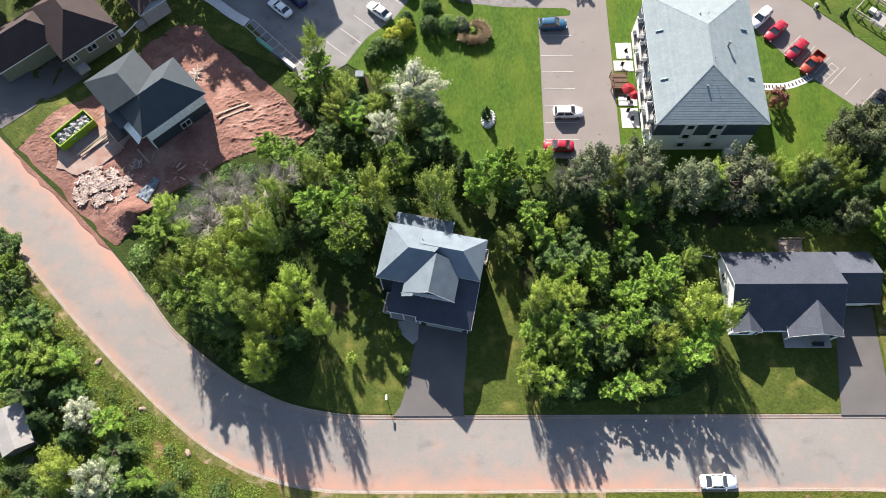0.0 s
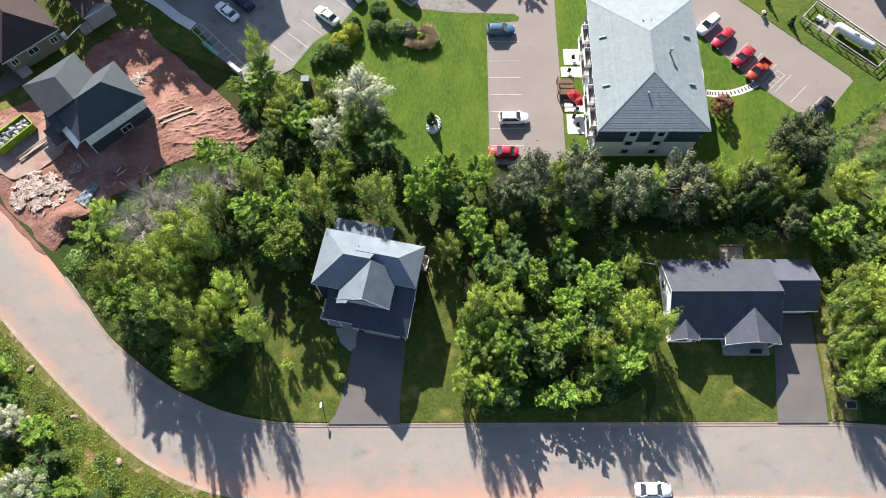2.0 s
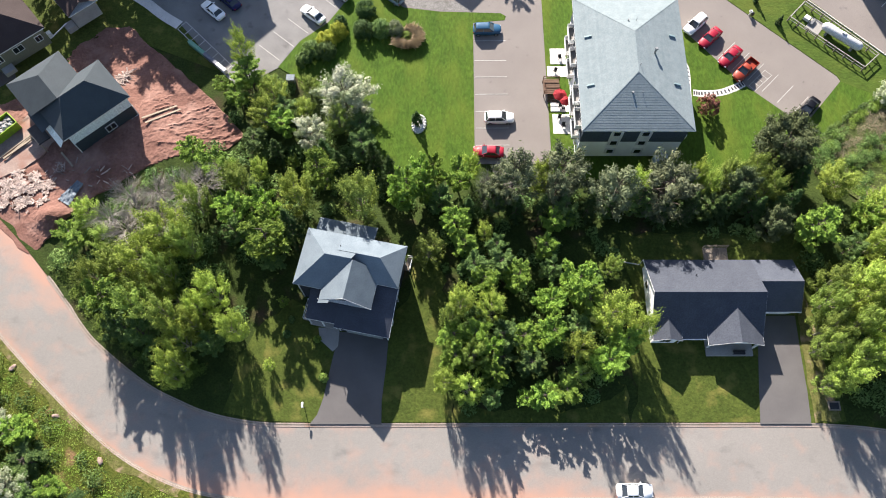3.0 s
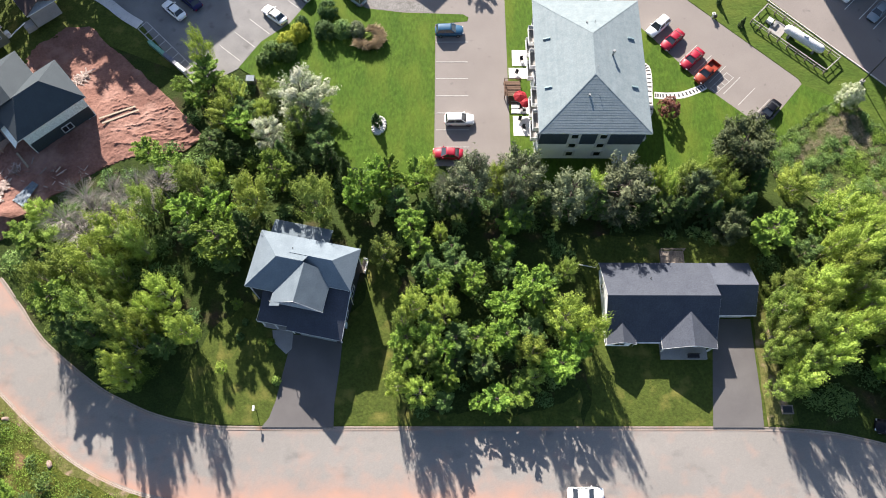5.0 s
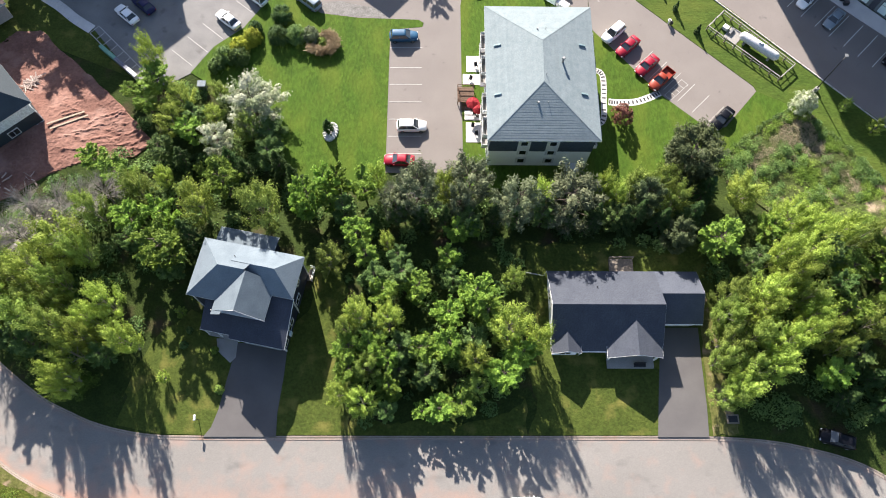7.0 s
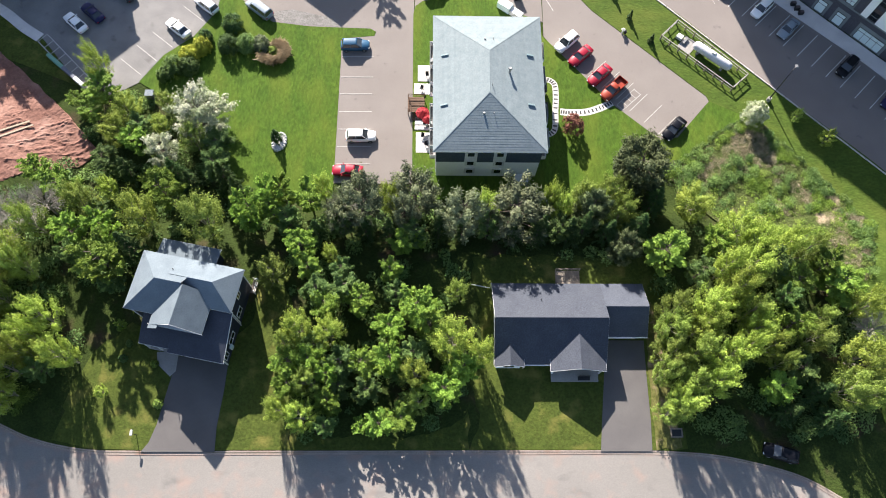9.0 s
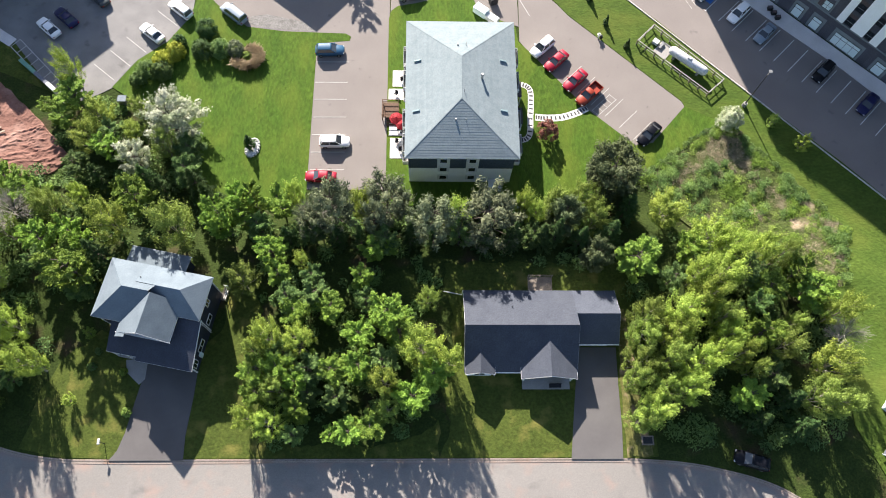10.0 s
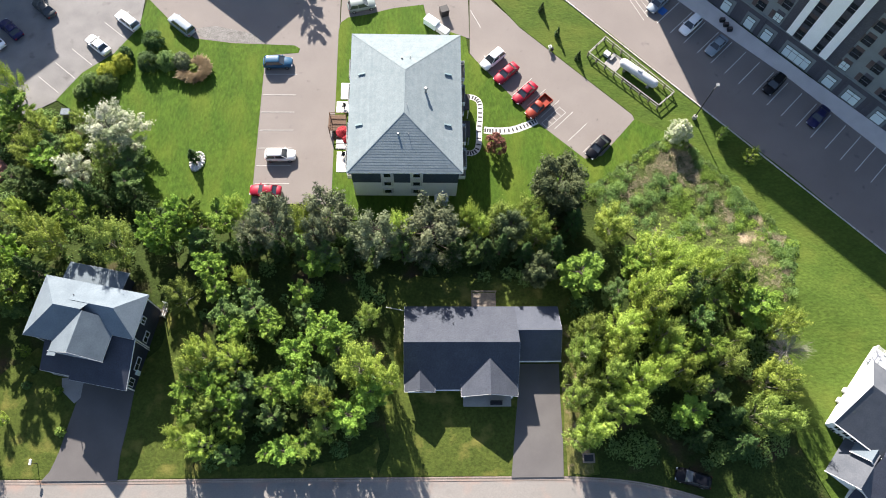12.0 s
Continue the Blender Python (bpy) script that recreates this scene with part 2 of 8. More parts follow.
M_TARP = surface("blue_grey_tarp", (0.0928, 0.1218, 0.1508), (0.1624, 0.1972, 0.232), 1.5, 6, 0.6, 0.6)
M_RED = surface("red_fabric", (0.364, 0.021, 0.0315), (0.462, 0.042, 0.056), 1.5, 10, 0.8, 0.2)
M_STONE = surface("white_stones", (0.496, 0.48, 0.464), (0.624, 0.616, 0.6), 2, 8, 0.85, 0.3)
M_GRAVEL = surface("grey_gravel", (0.1508, 0.145, 0.1334), (0.232, 0.2204, 0.2088), 1.2, 5, 0.95, 0.8, stain=(0.1044, 0.0986, 0.087), stain_scale=0.5, dist=0.08)
def dusty(m, colour):
    """Red dust that gathers where the mesh's dust value is high, broken up by noise."""
    nt = m.node_tree
    n, link = nt.nodes, nt.links.new
    base = n["Principled BSDF"].inputs["Base Color"]
    was = base.links[0].from_socket
    at = n.new("ShaderNodeAttribute")
    at.attribute_name = "dust"
    co = n.new("ShaderNodeTexCoord")
    tx = n.new("ShaderNodeTexNoise")
    tx.inputs["Scale"].default_value, tx.inputs["Detail"].default_value = 0.45, 6
    link(co.outputs["Object"], tx.inputs["Vector"])
    ad = n.new("ShaderNodeMath")
    ad.operation = "ADD"
    link(at.outputs["Fac"], ad.inputs[0])
    link(tx.outputs["Fac"], ad.inputs[1])
    mr = n.new("ShaderNodeMapRange")
    mr.inputs["From Min"].default_value, mr.inputs["From Max"].default_value = 0.55, 1.25
    link(ad.outputs[0], mr.inputs[0])
    mx = n.new("ShaderNodeMix")
    mx.data_type = "RGBA"
    link(mr.outputs[0], mx.inputs[0])
    link(was, mx.inputs[6])
    mx.inputs[7].default_value = (*colour, 1)
    link(mx.outputs[2], base)


dusty(M_ROAD, (0.32, 0.192, 0.145))
M_LEAF = {
    "g": leafy("green_leaves", (0.066, 0.125, 0.04), (0.18, 0.27, 0.074), hue=0.012),
    "b": leafy("fresh_green_leaves", (0.1, 0.186, 0.032), (0.268, 0.388, 0.06), hue=0.012),
    "y": leafy("yellow_green_leaves", (0.14, 0.212, 0.038), (0.378, 0.466, 0.08), hue=0.012),
    "o": leafy("olive_leaves", (0.108, 0.16, 0.036), (0.278, 0.362, 0.072), hue=0.014),
    "d": leafy("dark_green_needles", (0.0313, 0.0661, 0.0209), (0.087, 0.139, 0.0418), 0.25),
    "q": leafy("dark_olive_needles", (0.048, 0.075, 0.034), (0.158, 0.195, 0.084), 0.22),
    "p": leafy("grey_green_needles", (0.06, 0.082, 0.047), (0.22, 0.25, 0.134), 0.2),
    "w": leafy("white_blossom", (0.187, 0.264, 0.099), (0.726, 0.726, 0.572), 0.3, 0.0),
    "r": leafy("burgundy_leaves", (0.13, 0.045, 0.04), (0.29, 0.125, 0.1)),
    "t": leafy("tan_grass_blades", (0.3, 0.235, 0.15), (0.58, 0.47, 0.32), 0.35, 0.0),
    "s": leafy("dry_brown_stalks", (0.19, 0.158, 0.1), (0.46, 0.4, 0.28), 0.3, 0.0),
    "k": leafy("golden_hedge_leaves", (0.24, 0.28, 0.03), (0.46, 0.49, 0.06), hue=0.0),
}


def paint(name, c, rough=0.5, spec=0.2):
    m = bpy.data.materials.new(name)
    m.use_nodes = True
    b = m.node_tree.nodes["Principled BSDF"]
    b.inputs["Base Color"].default_value = (*c, 1)
    b.inputs["Roughness"].default_value = rough
    b.inputs["Specular IOR Level"].default_value = spec
    b.inputs["Coat Weight"].default_value = 0.3
    b.inputs["Coat Roughness"].default_value = 0.04
    return m


CAR_PAINT = {
    "white": paint("white_car_paint", (0.74, 0.74, 0.74)), "red": paint("red_car_paint", (0.24, 0.006, 0.022)),
    "orange": paint("orange_car_paint", (0.22, 0.03, 0.014)), "blue": paint("blue_car_paint", (0.013, 0.065, 0.13)),
    "black": paint("black_car_paint", (0.006, 0.0065, 0.009), 0.4, 0.03), "navy": paint("navy_car_paint", (0.015, 0.016, 0.06), 0.4, 0.05),
    "silver": paint("silver_car_paint", (0.19, 0.23, 0.27)), "grey": paint("grey_car_paint", (0.045, 0.052, 0.055), 0.4, 0.08),
    "sage": paint("sage_grey_car_paint", (0.14, 0.17, 0.165)),
}
M_CARGLASS = glassy("car_glass", (0.03, 0.036, 0.043))
M_HEAD = glassy("headlight_lens", (0.6, 0.6, 0.6), 0.1)
M_TAIL = glassy("tail_light_lens", (0.35, 0.01, 0.01), 0.15)


# ---- mesh helpers ----
def part(name, bm, material, parent=None, label=""):
    """Links a bmesh as one mesh object under a thing or a part."""
    me = bpy.data.meshes.new(name)
    bm.to_mesh(me)
    bm.free()
    me.materials.append(material)
    ob = new(name, me)
    if parent is not None:
        ob.parent = parent
    if label:
        tagged(ob, label)
    return ob


def thing(name, at, label, category, group="", turn=0.0, kind=""):
    ob = new(name)
    ob.matrix_basis = pose(*at, 0, 0, turn)
    return tagged(ob, label, category, group, kind)


def setting(name, bm, material, label, category):
    return tagged(part(name, bm, material), label, category, kind="structure")


def box(bm, x0, x1, y0, y1, z0, z1, m=None):
    v = [bm.verts.new(p) for p in ((x0, y0, z0), (x1, y0, z0), (x1, y1, z0), (x0, y1, z0), (x0, y0, z1), (x1, y0, z1), (x1, y1, z1), (x0, y1, z1))]
    if m is not None:
        for w in v:
            w.co = m @ w.co
    for f in ((3, 2, 1, 0), (4, 5, 6, 7), (0, 1, 5, 4), (1, 2, 6, 5), (2, 3, 7, 6), (3, 0, 4, 7)):
        bm.faces.new([v[i] for i in f])


def boxed(*dims, m=None, bevel=0.0):
    bm = bmesh.new()
    box(bm, *dims, m=m)
    if bevel:
        bmesh.ops.bevel(bm, geom=bm.edges[:], offset=bevel, segments=2, affect="EDGES")
    return bm


def beam(bm, p, q, w, h):
    """A squared bar from p to q."""
    p, q = Vector(p), Vector(q)
    d = q - p
    m = Matrix.Translation(p) @ d.to_track_quat("X", "Z").to_matrix().to_4x4()
    box(bm, 0, d.length, -w / 2, w / 2, -h / 2, h / 2, m)


def rod(bm, p, q, r0, r1, n=7):
    """A tapered round bar from p to q."""
    p, q = Vector(p), Vector(q)
    m = (q - p).to_track_quat("Z", "Y").to_matrix()
    rings = []
    for c, r in ((p, r0), (q, r1)):
        rings.append([bm.verts.new(c + m @ Vector((r * math.cos(6.2832 * i / n), r * math.sin(6.2832 * i / n), 0))) for i in range(n)])
    for i in range(n):
        bm.faces.new((rings[0][i], rings[0][(i + 1) % n], rings[1][(i + 1) % n], rings[1][i]))
    bm.faces.new(rings[0][::-1])
    bm.faces.new(rings[1])


def prism(bm, poly, z0, z1):
    lo, hi = [bm.verts.new((x, y, z0)) for x, y in poly], [bm.verts.new((x, y, z1)) for x, y in poly]
    k = len(poly)
    bm.faces.new(lo[::-1])
    bm.faces.new(hi)
    for i in range(k):
        bm.faces.new((lo[i], lo[(i + 1) % k], hi[(i + 1) % k], hi[i]))


def step(a, b, x):
    t = max(0.0, min(1.0, (x - a) / (b - a)))
    return t * t * (3 - 2 * t)


def gz(x, y):
    """Height of the land: the street side lies above the apartment lots."""
    w = step(0, 1, (-20 - x) / 18)
    s = 20 * w - 16 * step(90, 112, x) + 60 * step(0, 1, (-62 - x) / 25)
    return R * (1 - step(24 + s, 38 + s, y))


def smooth_line(points, per=6):
    """A Catmull-Rom line through points."""
    p = [Vector(a) for a in points]
    p = [2 * p[0] - p[1]] + p + [2 * p[-1] - p[-2]]
    out = []
    for i in range(1, len(p) - 2):
        for k in range(per):
            t = k / per
            out.append(0.5 * (2 * p[i] + (p[i + 1] - p[i - 1]) * t + (2 * p[i - 1] - 5 * p[i] + 4 * p[i + 1] - p[i + 2]) * t * t + (3 * p[i] - p[i - 1] - 3 * p[i + 1] + p[i + 2]) * t ** 3))
    return out + [p[-2]]


def ears(poly):
    """Triangles of a simple polygon, by cutting off its ears."""
    def turn2(a, b, c):
        return (b[0] - a[0]) * (c[1] - a[1]) - (b[1] - a[1]) * (c[0] - a[0])
    ids = list(range(len(poly)))
    if sum(a[0] * b[1] - b[0] * a[1] for a, b in zip(poly, poly[1:] + poly[:1])) < 0:
        ids.reverse()
    out = []
    while len(ids) > 3:
        for k in range(len(ids)):
            i, j, l = ids[k - 1], ids[k], ids[(k + 1) % len(ids)]
            a, b, c = poly[i], poly[j], poly[l]
            if turn2(a, b, c) <= 1e-9:
                continue
            if any(turn2(a, b, poly[q]) > -1e-9 and turn2(b, c, poly[q]) > -1e-9 and turn2(c, a, poly[q]) > -1e-9 for q in ids if q not in (i, j, l)):
                continue
            out.append((i, j, l))
            ids.pop(k)
            break
        else:
            break
    return out + [tuple(ids[:3])]


def drape(poly, lift, res=0.0, skirt=0.12, relief=None):
    """A patch of ground cover laid over the land, with a lip all round."""
    bm = bmesh.new()
    corners = [bm.verts.new((x, y, 0)) for x, y in poly]
    for tri in ears(poly):
        bm.faces.new([corners[i] for i in tri])
    if res:
        for ax in (0, 1):
            lo, hi = min(p[ax] for p in poly), max(p[ax] for p in poly)
            c = lo + res
            while c < hi:
                co, no = ((c, 0, 0), (1, 0, 0)) if ax == 0 else ((0, c, 0), (0, 1, 0))
                bmesh.ops.bisect_plane(bm, geom=bm.verts[:] + bm.edges[:] + bm.faces[:], plane_co=co, plane_no=no)
                c += res
    bmesh.ops.recalc_face_normals(bm, faces=bm.faces[:])
    for f in bm.faces:
        f.normal_update()
        if f.normal.z < 0:
            f.normal_flip()
    rim = [e for e in bm.edges if e.is_boundary]
    rimv = {v for e in rim for v in e.verts}
    for v in bm.verts:
        v.co.z = gz(v.co.x, v.co.y) + lift
        if relief and v not in rimv:
            v.co.z += relief(v.co.x, v.co.y)
    ex = bmesh.ops.extrude_edge_only(bm, edges=rim)["geom"]
    for v in ex:
        if isinstance(v, bmesh.types.BMVert):
            v.co.z -= skirt
    return bm


def grow(poly, d):
    """The outline moved outwards by d."""
    area = sum(a[0] * b[1] - b[0] * a[1] for a, b in zip(poly, poly[1:] + poly[:1]))
    sign = 1 if area > 0 else -1
    out = []
    for k, p in enumerate(poly):
        a, b, c = Vector(poly[k - 1]), Vector(p), Vector(poly[(k + 1) % len(poly)])
        u, v = (b - a).normalized(), (c - b).normalized()
        n = Vector((u.y + v.y, -u.x - v.x)) * sign
        n = n.normalized() * d if n.length > 1e-6 else Vector((0, 0))
        out.append((b.x + n.x, b.y + n.y))
    return out


def clip_z(poly, a, b):
    """The part of a flat convex polygon between two heights."""
    for lim, keep_above in ((a, True), (b, False)):
        out = []
        for i, p in enumerate(poly):
            q = poly[(i + 1) % len(poly)]
            ip, iq = (p.z >= lim - 1e-6) == keep_above or abs(p.z - lim) < 1e-6, (q.z >= lim - 1e-6) == keep_above or abs(q.z - lim) < 1e-6
            if ip:
                out.append(p)
            if ip != iq and abs(q.z - p.z) > 1e-9:
                out.append(p.lerp(q, (lim - p.z) / (q.z - p.z)))
        poly = out
        if len(poly) < 3:
            return []
    return poly


def course_pieces(poly, run, lip):
    """The overlapping shingle courses of one slope: a polygon each, and the small riser below it."""
    poly = [Vector(p) for p in poly]
    nrm = (poly[1] - poly[0]).cross(poly[2] - poly[0]).normalized()
    if nrm.z < 0:
        nrm = -nrm
    side = Vector((-nrm.y, nrm.x, 0)).normalized()
    lo, hi = min(p.z for p in poly), max(p.z for p in poly)
    dz = run * math.sqrt(max(1e-4, 1 - nrm.z ** 2))
    k = max(1, round((hi - lo) / dz))
    out = []
    for i in range(k):
        a, b = lo + (hi - lo) * i / k, lo + (hi - lo) * (i + 1) / k
        piece = clip_z(poly, a, b)
        if len(piece) < 3:
            continue
        foot = sorted((p for p in piece if abs(p.z - a) < 1e-4), key=lambda p: p.dot(side))
        riser = [foot[0], foot[-1], foot[-1] + nrm * lip, foot[0] + nrm * lip] if len(foot) > 1 else []
        out.append(([p + nrm * (lip * (b - p.z) / (b - a)) for p in piece], riser))
    return out


def face_up(bm, pts):
    try:
        f = bm.faces.new([bm.verts.new(p) for p in pts])
    except ValueError:
        return
    f.normal_update()
    if f.normal.z < -0.01:
        f.normal_flip()


def courses(bm, poly, run=0.3, lip=0.0025):
    """One slope of a roof in overlapping shingle courses, as one skin."""
    for top, riser in course_pieces(poly, run, lip):
        face_up(bm, top)
        if riser:
            face_up(bm, riser)
    bmesh.ops.remove_doubles(bm, verts=bm.verts[:], dist=0.002)


def hip(bm, x0, x1, y0, y1, ze, zr, inset):
    """Hip roof slopes over a rectangle; the ridge runs along the longer side."""
    if x1 - x0 >= y1 - y0:
        m = (y0 + y1) / 2
        a, b = (x0 + inset, m, zr), (x1 - inset, m, zr)
        s = [[(x0, y0, ze), (x1, y0, ze), b, a], [(x1, y1, ze), (x0, y1, ze), a, b], [(x0, y1, ze), (x0, y0, ze), a], [(x1, y0, ze), (x1, y1, ze), b]]
    else:
        m = (x0 + x1) / 2
        a, b = (m, y0 + inset, zr), (m, y1 - inset, zr)
        s = [[(x0, y0, ze), (x1, y0, ze), a], [(x1, y1, ze), (x0, y1, ze), b], [(x0, y1, ze), (x0, y0, ze), a, b], [(x1, y0, ze), (x1, y1, ze), b, a]]
    for p in s:
        courses(bm, p)
    return a, b


def gable(bm, x0, x1, y0, y1, ze, zr, axis):
    """Gable roof slopes over a rectangle with the ridge along the axis."""
    if axis == "x":
        m = (y0 + y1) / 2
        s = [[(x0, y0, ze), (x1, y0, ze), (x1, m, zr), (x0, m, zr)], [(x1, y1, ze), (x0, y1, ze), (x0, m, zr), (x1, m, zr)]]
    else:
        m = (x0 + x1) / 2
        s = [[(x0, y1, ze), (x0, y0, ze), (m, y0, zr), (m, y1, zr)], [(x1, y0, ze), (x1, y1, ze), (m, y1, zr), (m, y0, zr)]]
    for p in s:
        courses(bm, p)


def gable_end(x0, x1, y, thick, ze, zr):
    """The wall triangle under a gable, its outer face at y."""
    bm = bmesh.new()
    rings = [[bm.verts.new(p) for p in ((x0, d, ze), (x1, d, ze), ((x0 + x1) / 2, d, zr))] for d in (y, y - thick)]
    bm.faces.new(rings[0][::-1])
    bm.faces.new(rings[1])
    for i in range(3):
        bm.faces.new((rings[0][i], rings[0][(i + 1) % 3], rings[1][(i + 1) % 3], rings[1][i]))
    return bm


def siding(bm, p, q, z0, z1, board=0.2, thick=0.03):
    """Lapped boards on the wall from p to q; the outside lies to the right of the way from p to q."""
    p, q = Vector((*p, 0)), Vector((*q, 0))
    d = (q - p).normalized()
    out = Vector((d.y, -d.x, 0))
    k = max(1, round((z1 - z0) / board))
    for i in range(k):
        a, b = z0 + (z1 - z0) * i / k, z0 + (z1 - z0) * (i + 1) / k
        up_a, up_b = Vector((0, 0, a)), Vector((0, 0, b))
        v = [bm.verts.new(c) for c in (p + out * thick + up_a, q + out * thick + up_a, q + out * 0.005 + up_b, p + out * 0.005 + up_b)]
        bm.faces.new(v)
        if i:
            bm.faces.new((last[0], last[1], v[1], v[0]))
        last = (v[3], v[2])


def walls(bm, poly, z0, z1, board=0.2):
    """A closed run of sided walls round poly (anticlockwise), with a solid core."""
    k = len(poly)
    for i in range(k):
        siding(bm, poly[i], poly[(i + 1) % k], z0, z1, board)
    prism(bm, poly, z0, z1)


def window(house, p, out, w, h, frame_mat=None, pane_mat=None, bars=1):
    """A framed window on a wall, centred at p, facing out (a flat direction); its glass is its own part."""
    out = Vector((*out, 0)).normalized()
    m = Matrix.Translation(p) @ out.to_track_quat("Y", "Z").to_matrix().to_4x4()
    bm = bmesh.new()
    f = 0.09
    loops = []
    for a, b, d in ((w / 2 + f, h / 2 + f, 0.0), (w / 2 + f, h / 2 + f, 0.07), (w / 2, h / 2, 0.07), (w / 2, h / 2, 0.0)):
        loops.append([bm.verts.new(m @ Vector(c)) for c in ((-a, d, -b), (a, d, -b), (a, d, b), (-a, d, b))])
    for a, b in zip(loops, loops[1:] + loops[:1]):
        for k in range(4):
            bm.faces.new((a[k], a[(k + 1) % 4], b[(k + 1) % 4], b[k]))
    bmesh.ops.recalc_face_normals(bm, faces=bm.faces[:])
    fr = part("window", bm, frame_mat or M_TRIM, house)
    for i in range(bars):
        x = -w / 2 + w * (i + 1) / (bars + 1)
        part("mullion", boxed(x - 0.03, x + 0.03, 0, 0.06, -h / 2, h / 2, m=m), frame_mat or M_TRIM, fr)
    part("pane", boxed(-w / 2, w / 2, -0.02, 0.045, -h / 2, h / 2, m=m), pane_mat or M_PANE, fr)
    return fr


# ---- land, street and lots ----
NORTH_KERB = smooth_line([(-125, 94), (-98, 68.5), (-75, 47), (-70, 42.2), (-63.7, 36.4), (-57.0, 30.4), (-50.2, 23.8), (-44, 16.9), (-39.3, 11.4), (-31.7, 5.6), (-26.9, 3.1), (-22.2, 1.3), (-16.2, 0.15), (-8.7, -0.1), (14, -0.1), (36, -0.1), (54, -0.1), (59.5, -0.25), (64.2, -0.6), (68.5, -1.3), (74.9, -3.0), (79.6, -5.4), (86, -10), (92, -16), (106, -31), (128, -55)], 8)
SOUTH_KERB = smooth_line([(-132, 91), (-105, 65.5), (-82, 43), (-66.9, 27.4), (-56.7, 16.6), (-50.5, 10.5), (-43.7, 4.3), (-36.1, -2.0), (-30.6, -5.5), (-24.5, -8.0), (-18.6, -9.2), (-12.8, -9.5), (5.9, -9.5), (31.1, -9.35), (53.4, -9.4), (62, -10.4), (70, -13.3), (78, -18.3), (84, -24), (98, -39), (120, -63)], 8)


def along(line, x):
    """y of a left-to-right line at x."""
    if x <= line[0].x:
        return line[0].y + (line[0].x - x) * 0.9
    for a, b in zip(line, line[1:]):
        if a.x <= x <= b.x:
            return a.y + (b.y - a.y) * (x - a.x) / max(1e-6, b.x - a.x)
    return line[-1].y - (x - line[-1].x) * 0.9


def plot(line, far, rows, power, lift):
    """The land on one side of the street, from its kerb line outwards."""
    xs = sorted({round(p.x, 3) for p in line} | {line[0].x - k for k in (5, 15, 30, 60)} | {line[-1].x + k for k in (5, 12, 20, 30, 60)} | {round(line[0].x + 1 + 1.2 * i, 3) for i in range(int((line[-1].x - line[0].x) / 1.2))})
    bm = bmesh.new()
    grid = []
    for x in xs:
        y0 = along(line, x)
        col = []
        for j in range(rows + 1):
            y = y0 + (far - y0) * (j / rows) ** power
            col.append(bm.verts.new((x, y, gz(x, y) + lift + 0.05 * noise.noise((x * 0.4, y * 0.4, 0)) * (1 if 0 < j else 0))))
        grid.append(col)
    up = far > 0
    for a, b in zip(grid, grid[1:]):
        for j in range(rows):
            q = (a[j], b[j], b[j + 1], a[j + 1])
            bm.faces.new(q if up else q[::-1])
    return bm


sheet = bmesh.new()
for x0, x1, y0, y1 in ((-3000, 3000, -3000, 3000),):
    sheet.faces.new([sheet.verts.new(p) for p in ((x0, y0, -1.2), (x1, y0, -1.2), (x1, y1, -1.2), (x0, y1, -1.2))])
setting("ground", sheet, M_FLOOR, "open green land reaching the horizon", "ground")
setting("ground_north", plot(NORTH_KERB, 140, 110, 1.25, 0.05), M_FLOOR, "shaded woodland floor with grass and leaf litter", "ground")
setting("ground_south", plot(SOUTH_KERB, -90, 40, 1.5, 0.05), M_VERGE, "rough grassy verge with patches of red soil", "verge")


def even(line, n):
    """n + 1 points at even steps along a line."""
    acc = [0.0]
    for a, b in zip(line, line[1:]):
        acc.append(acc[-1] + (b - a).length)
    out, k = [], 0
    for i in range(n + 1):
        d = acc[-1] * i / n
        while k < len(acc) - 2 and acc[k + 1] < d:
            k += 1
        out.append(line[k].lerp(line[k + 1], (d - acc[k]) / max(1e-6, acc[k + 1] - acc[k])))
    return out


ACROSS = (0, 0.02, 0.05, 0.09, 0.14, 0.22, 0.34, 0.5, 0.66, 0.78, 0.86, 0.91, 0.95, 0.98, 1)
road_bm = bmesh.new()
rows, dust = [], []
for a, b in zip(even(NORTH_KERB, 300), even(SOUTH_KERB, 300)):
    row = []
    for f in ACROSS:
        p = a.lerp(b, f)
        row.append(road_bm.verts.new((p.x, p.y, R + 0.05 * math.sin(math.pi * f) - 0.05)))
        dn, ds = (p - a).length, (p - b).length
        site_k = step(-40, -50, p.x)
        south_k = step(-34, -18, p.x) * (1 - step(18, 34, p.x))
        dust.append((0.55 + 0.6 * site_k) * math.exp(-dn / (0.45 + 1.5 * site_k)) + (0.7 + 0.25 * south_k) * math.exp(-ds / (1.0 + 1.7 * south_k)))
    rows.append(row)
for a, b in zip(rows, rows[1:]):
    for k in range(len(ACROSS) - 1):
        road_bm.faces.new((a[k], a[k + 1], b[k + 1], b[k]))
road = setting("road", road_bm, M_ROAD, "worn pale grey asphalt street with reddish dust", "road")
road.data.attributes.new("dust", "FLOAT", "POINT").data.foreach_set("value", dust)


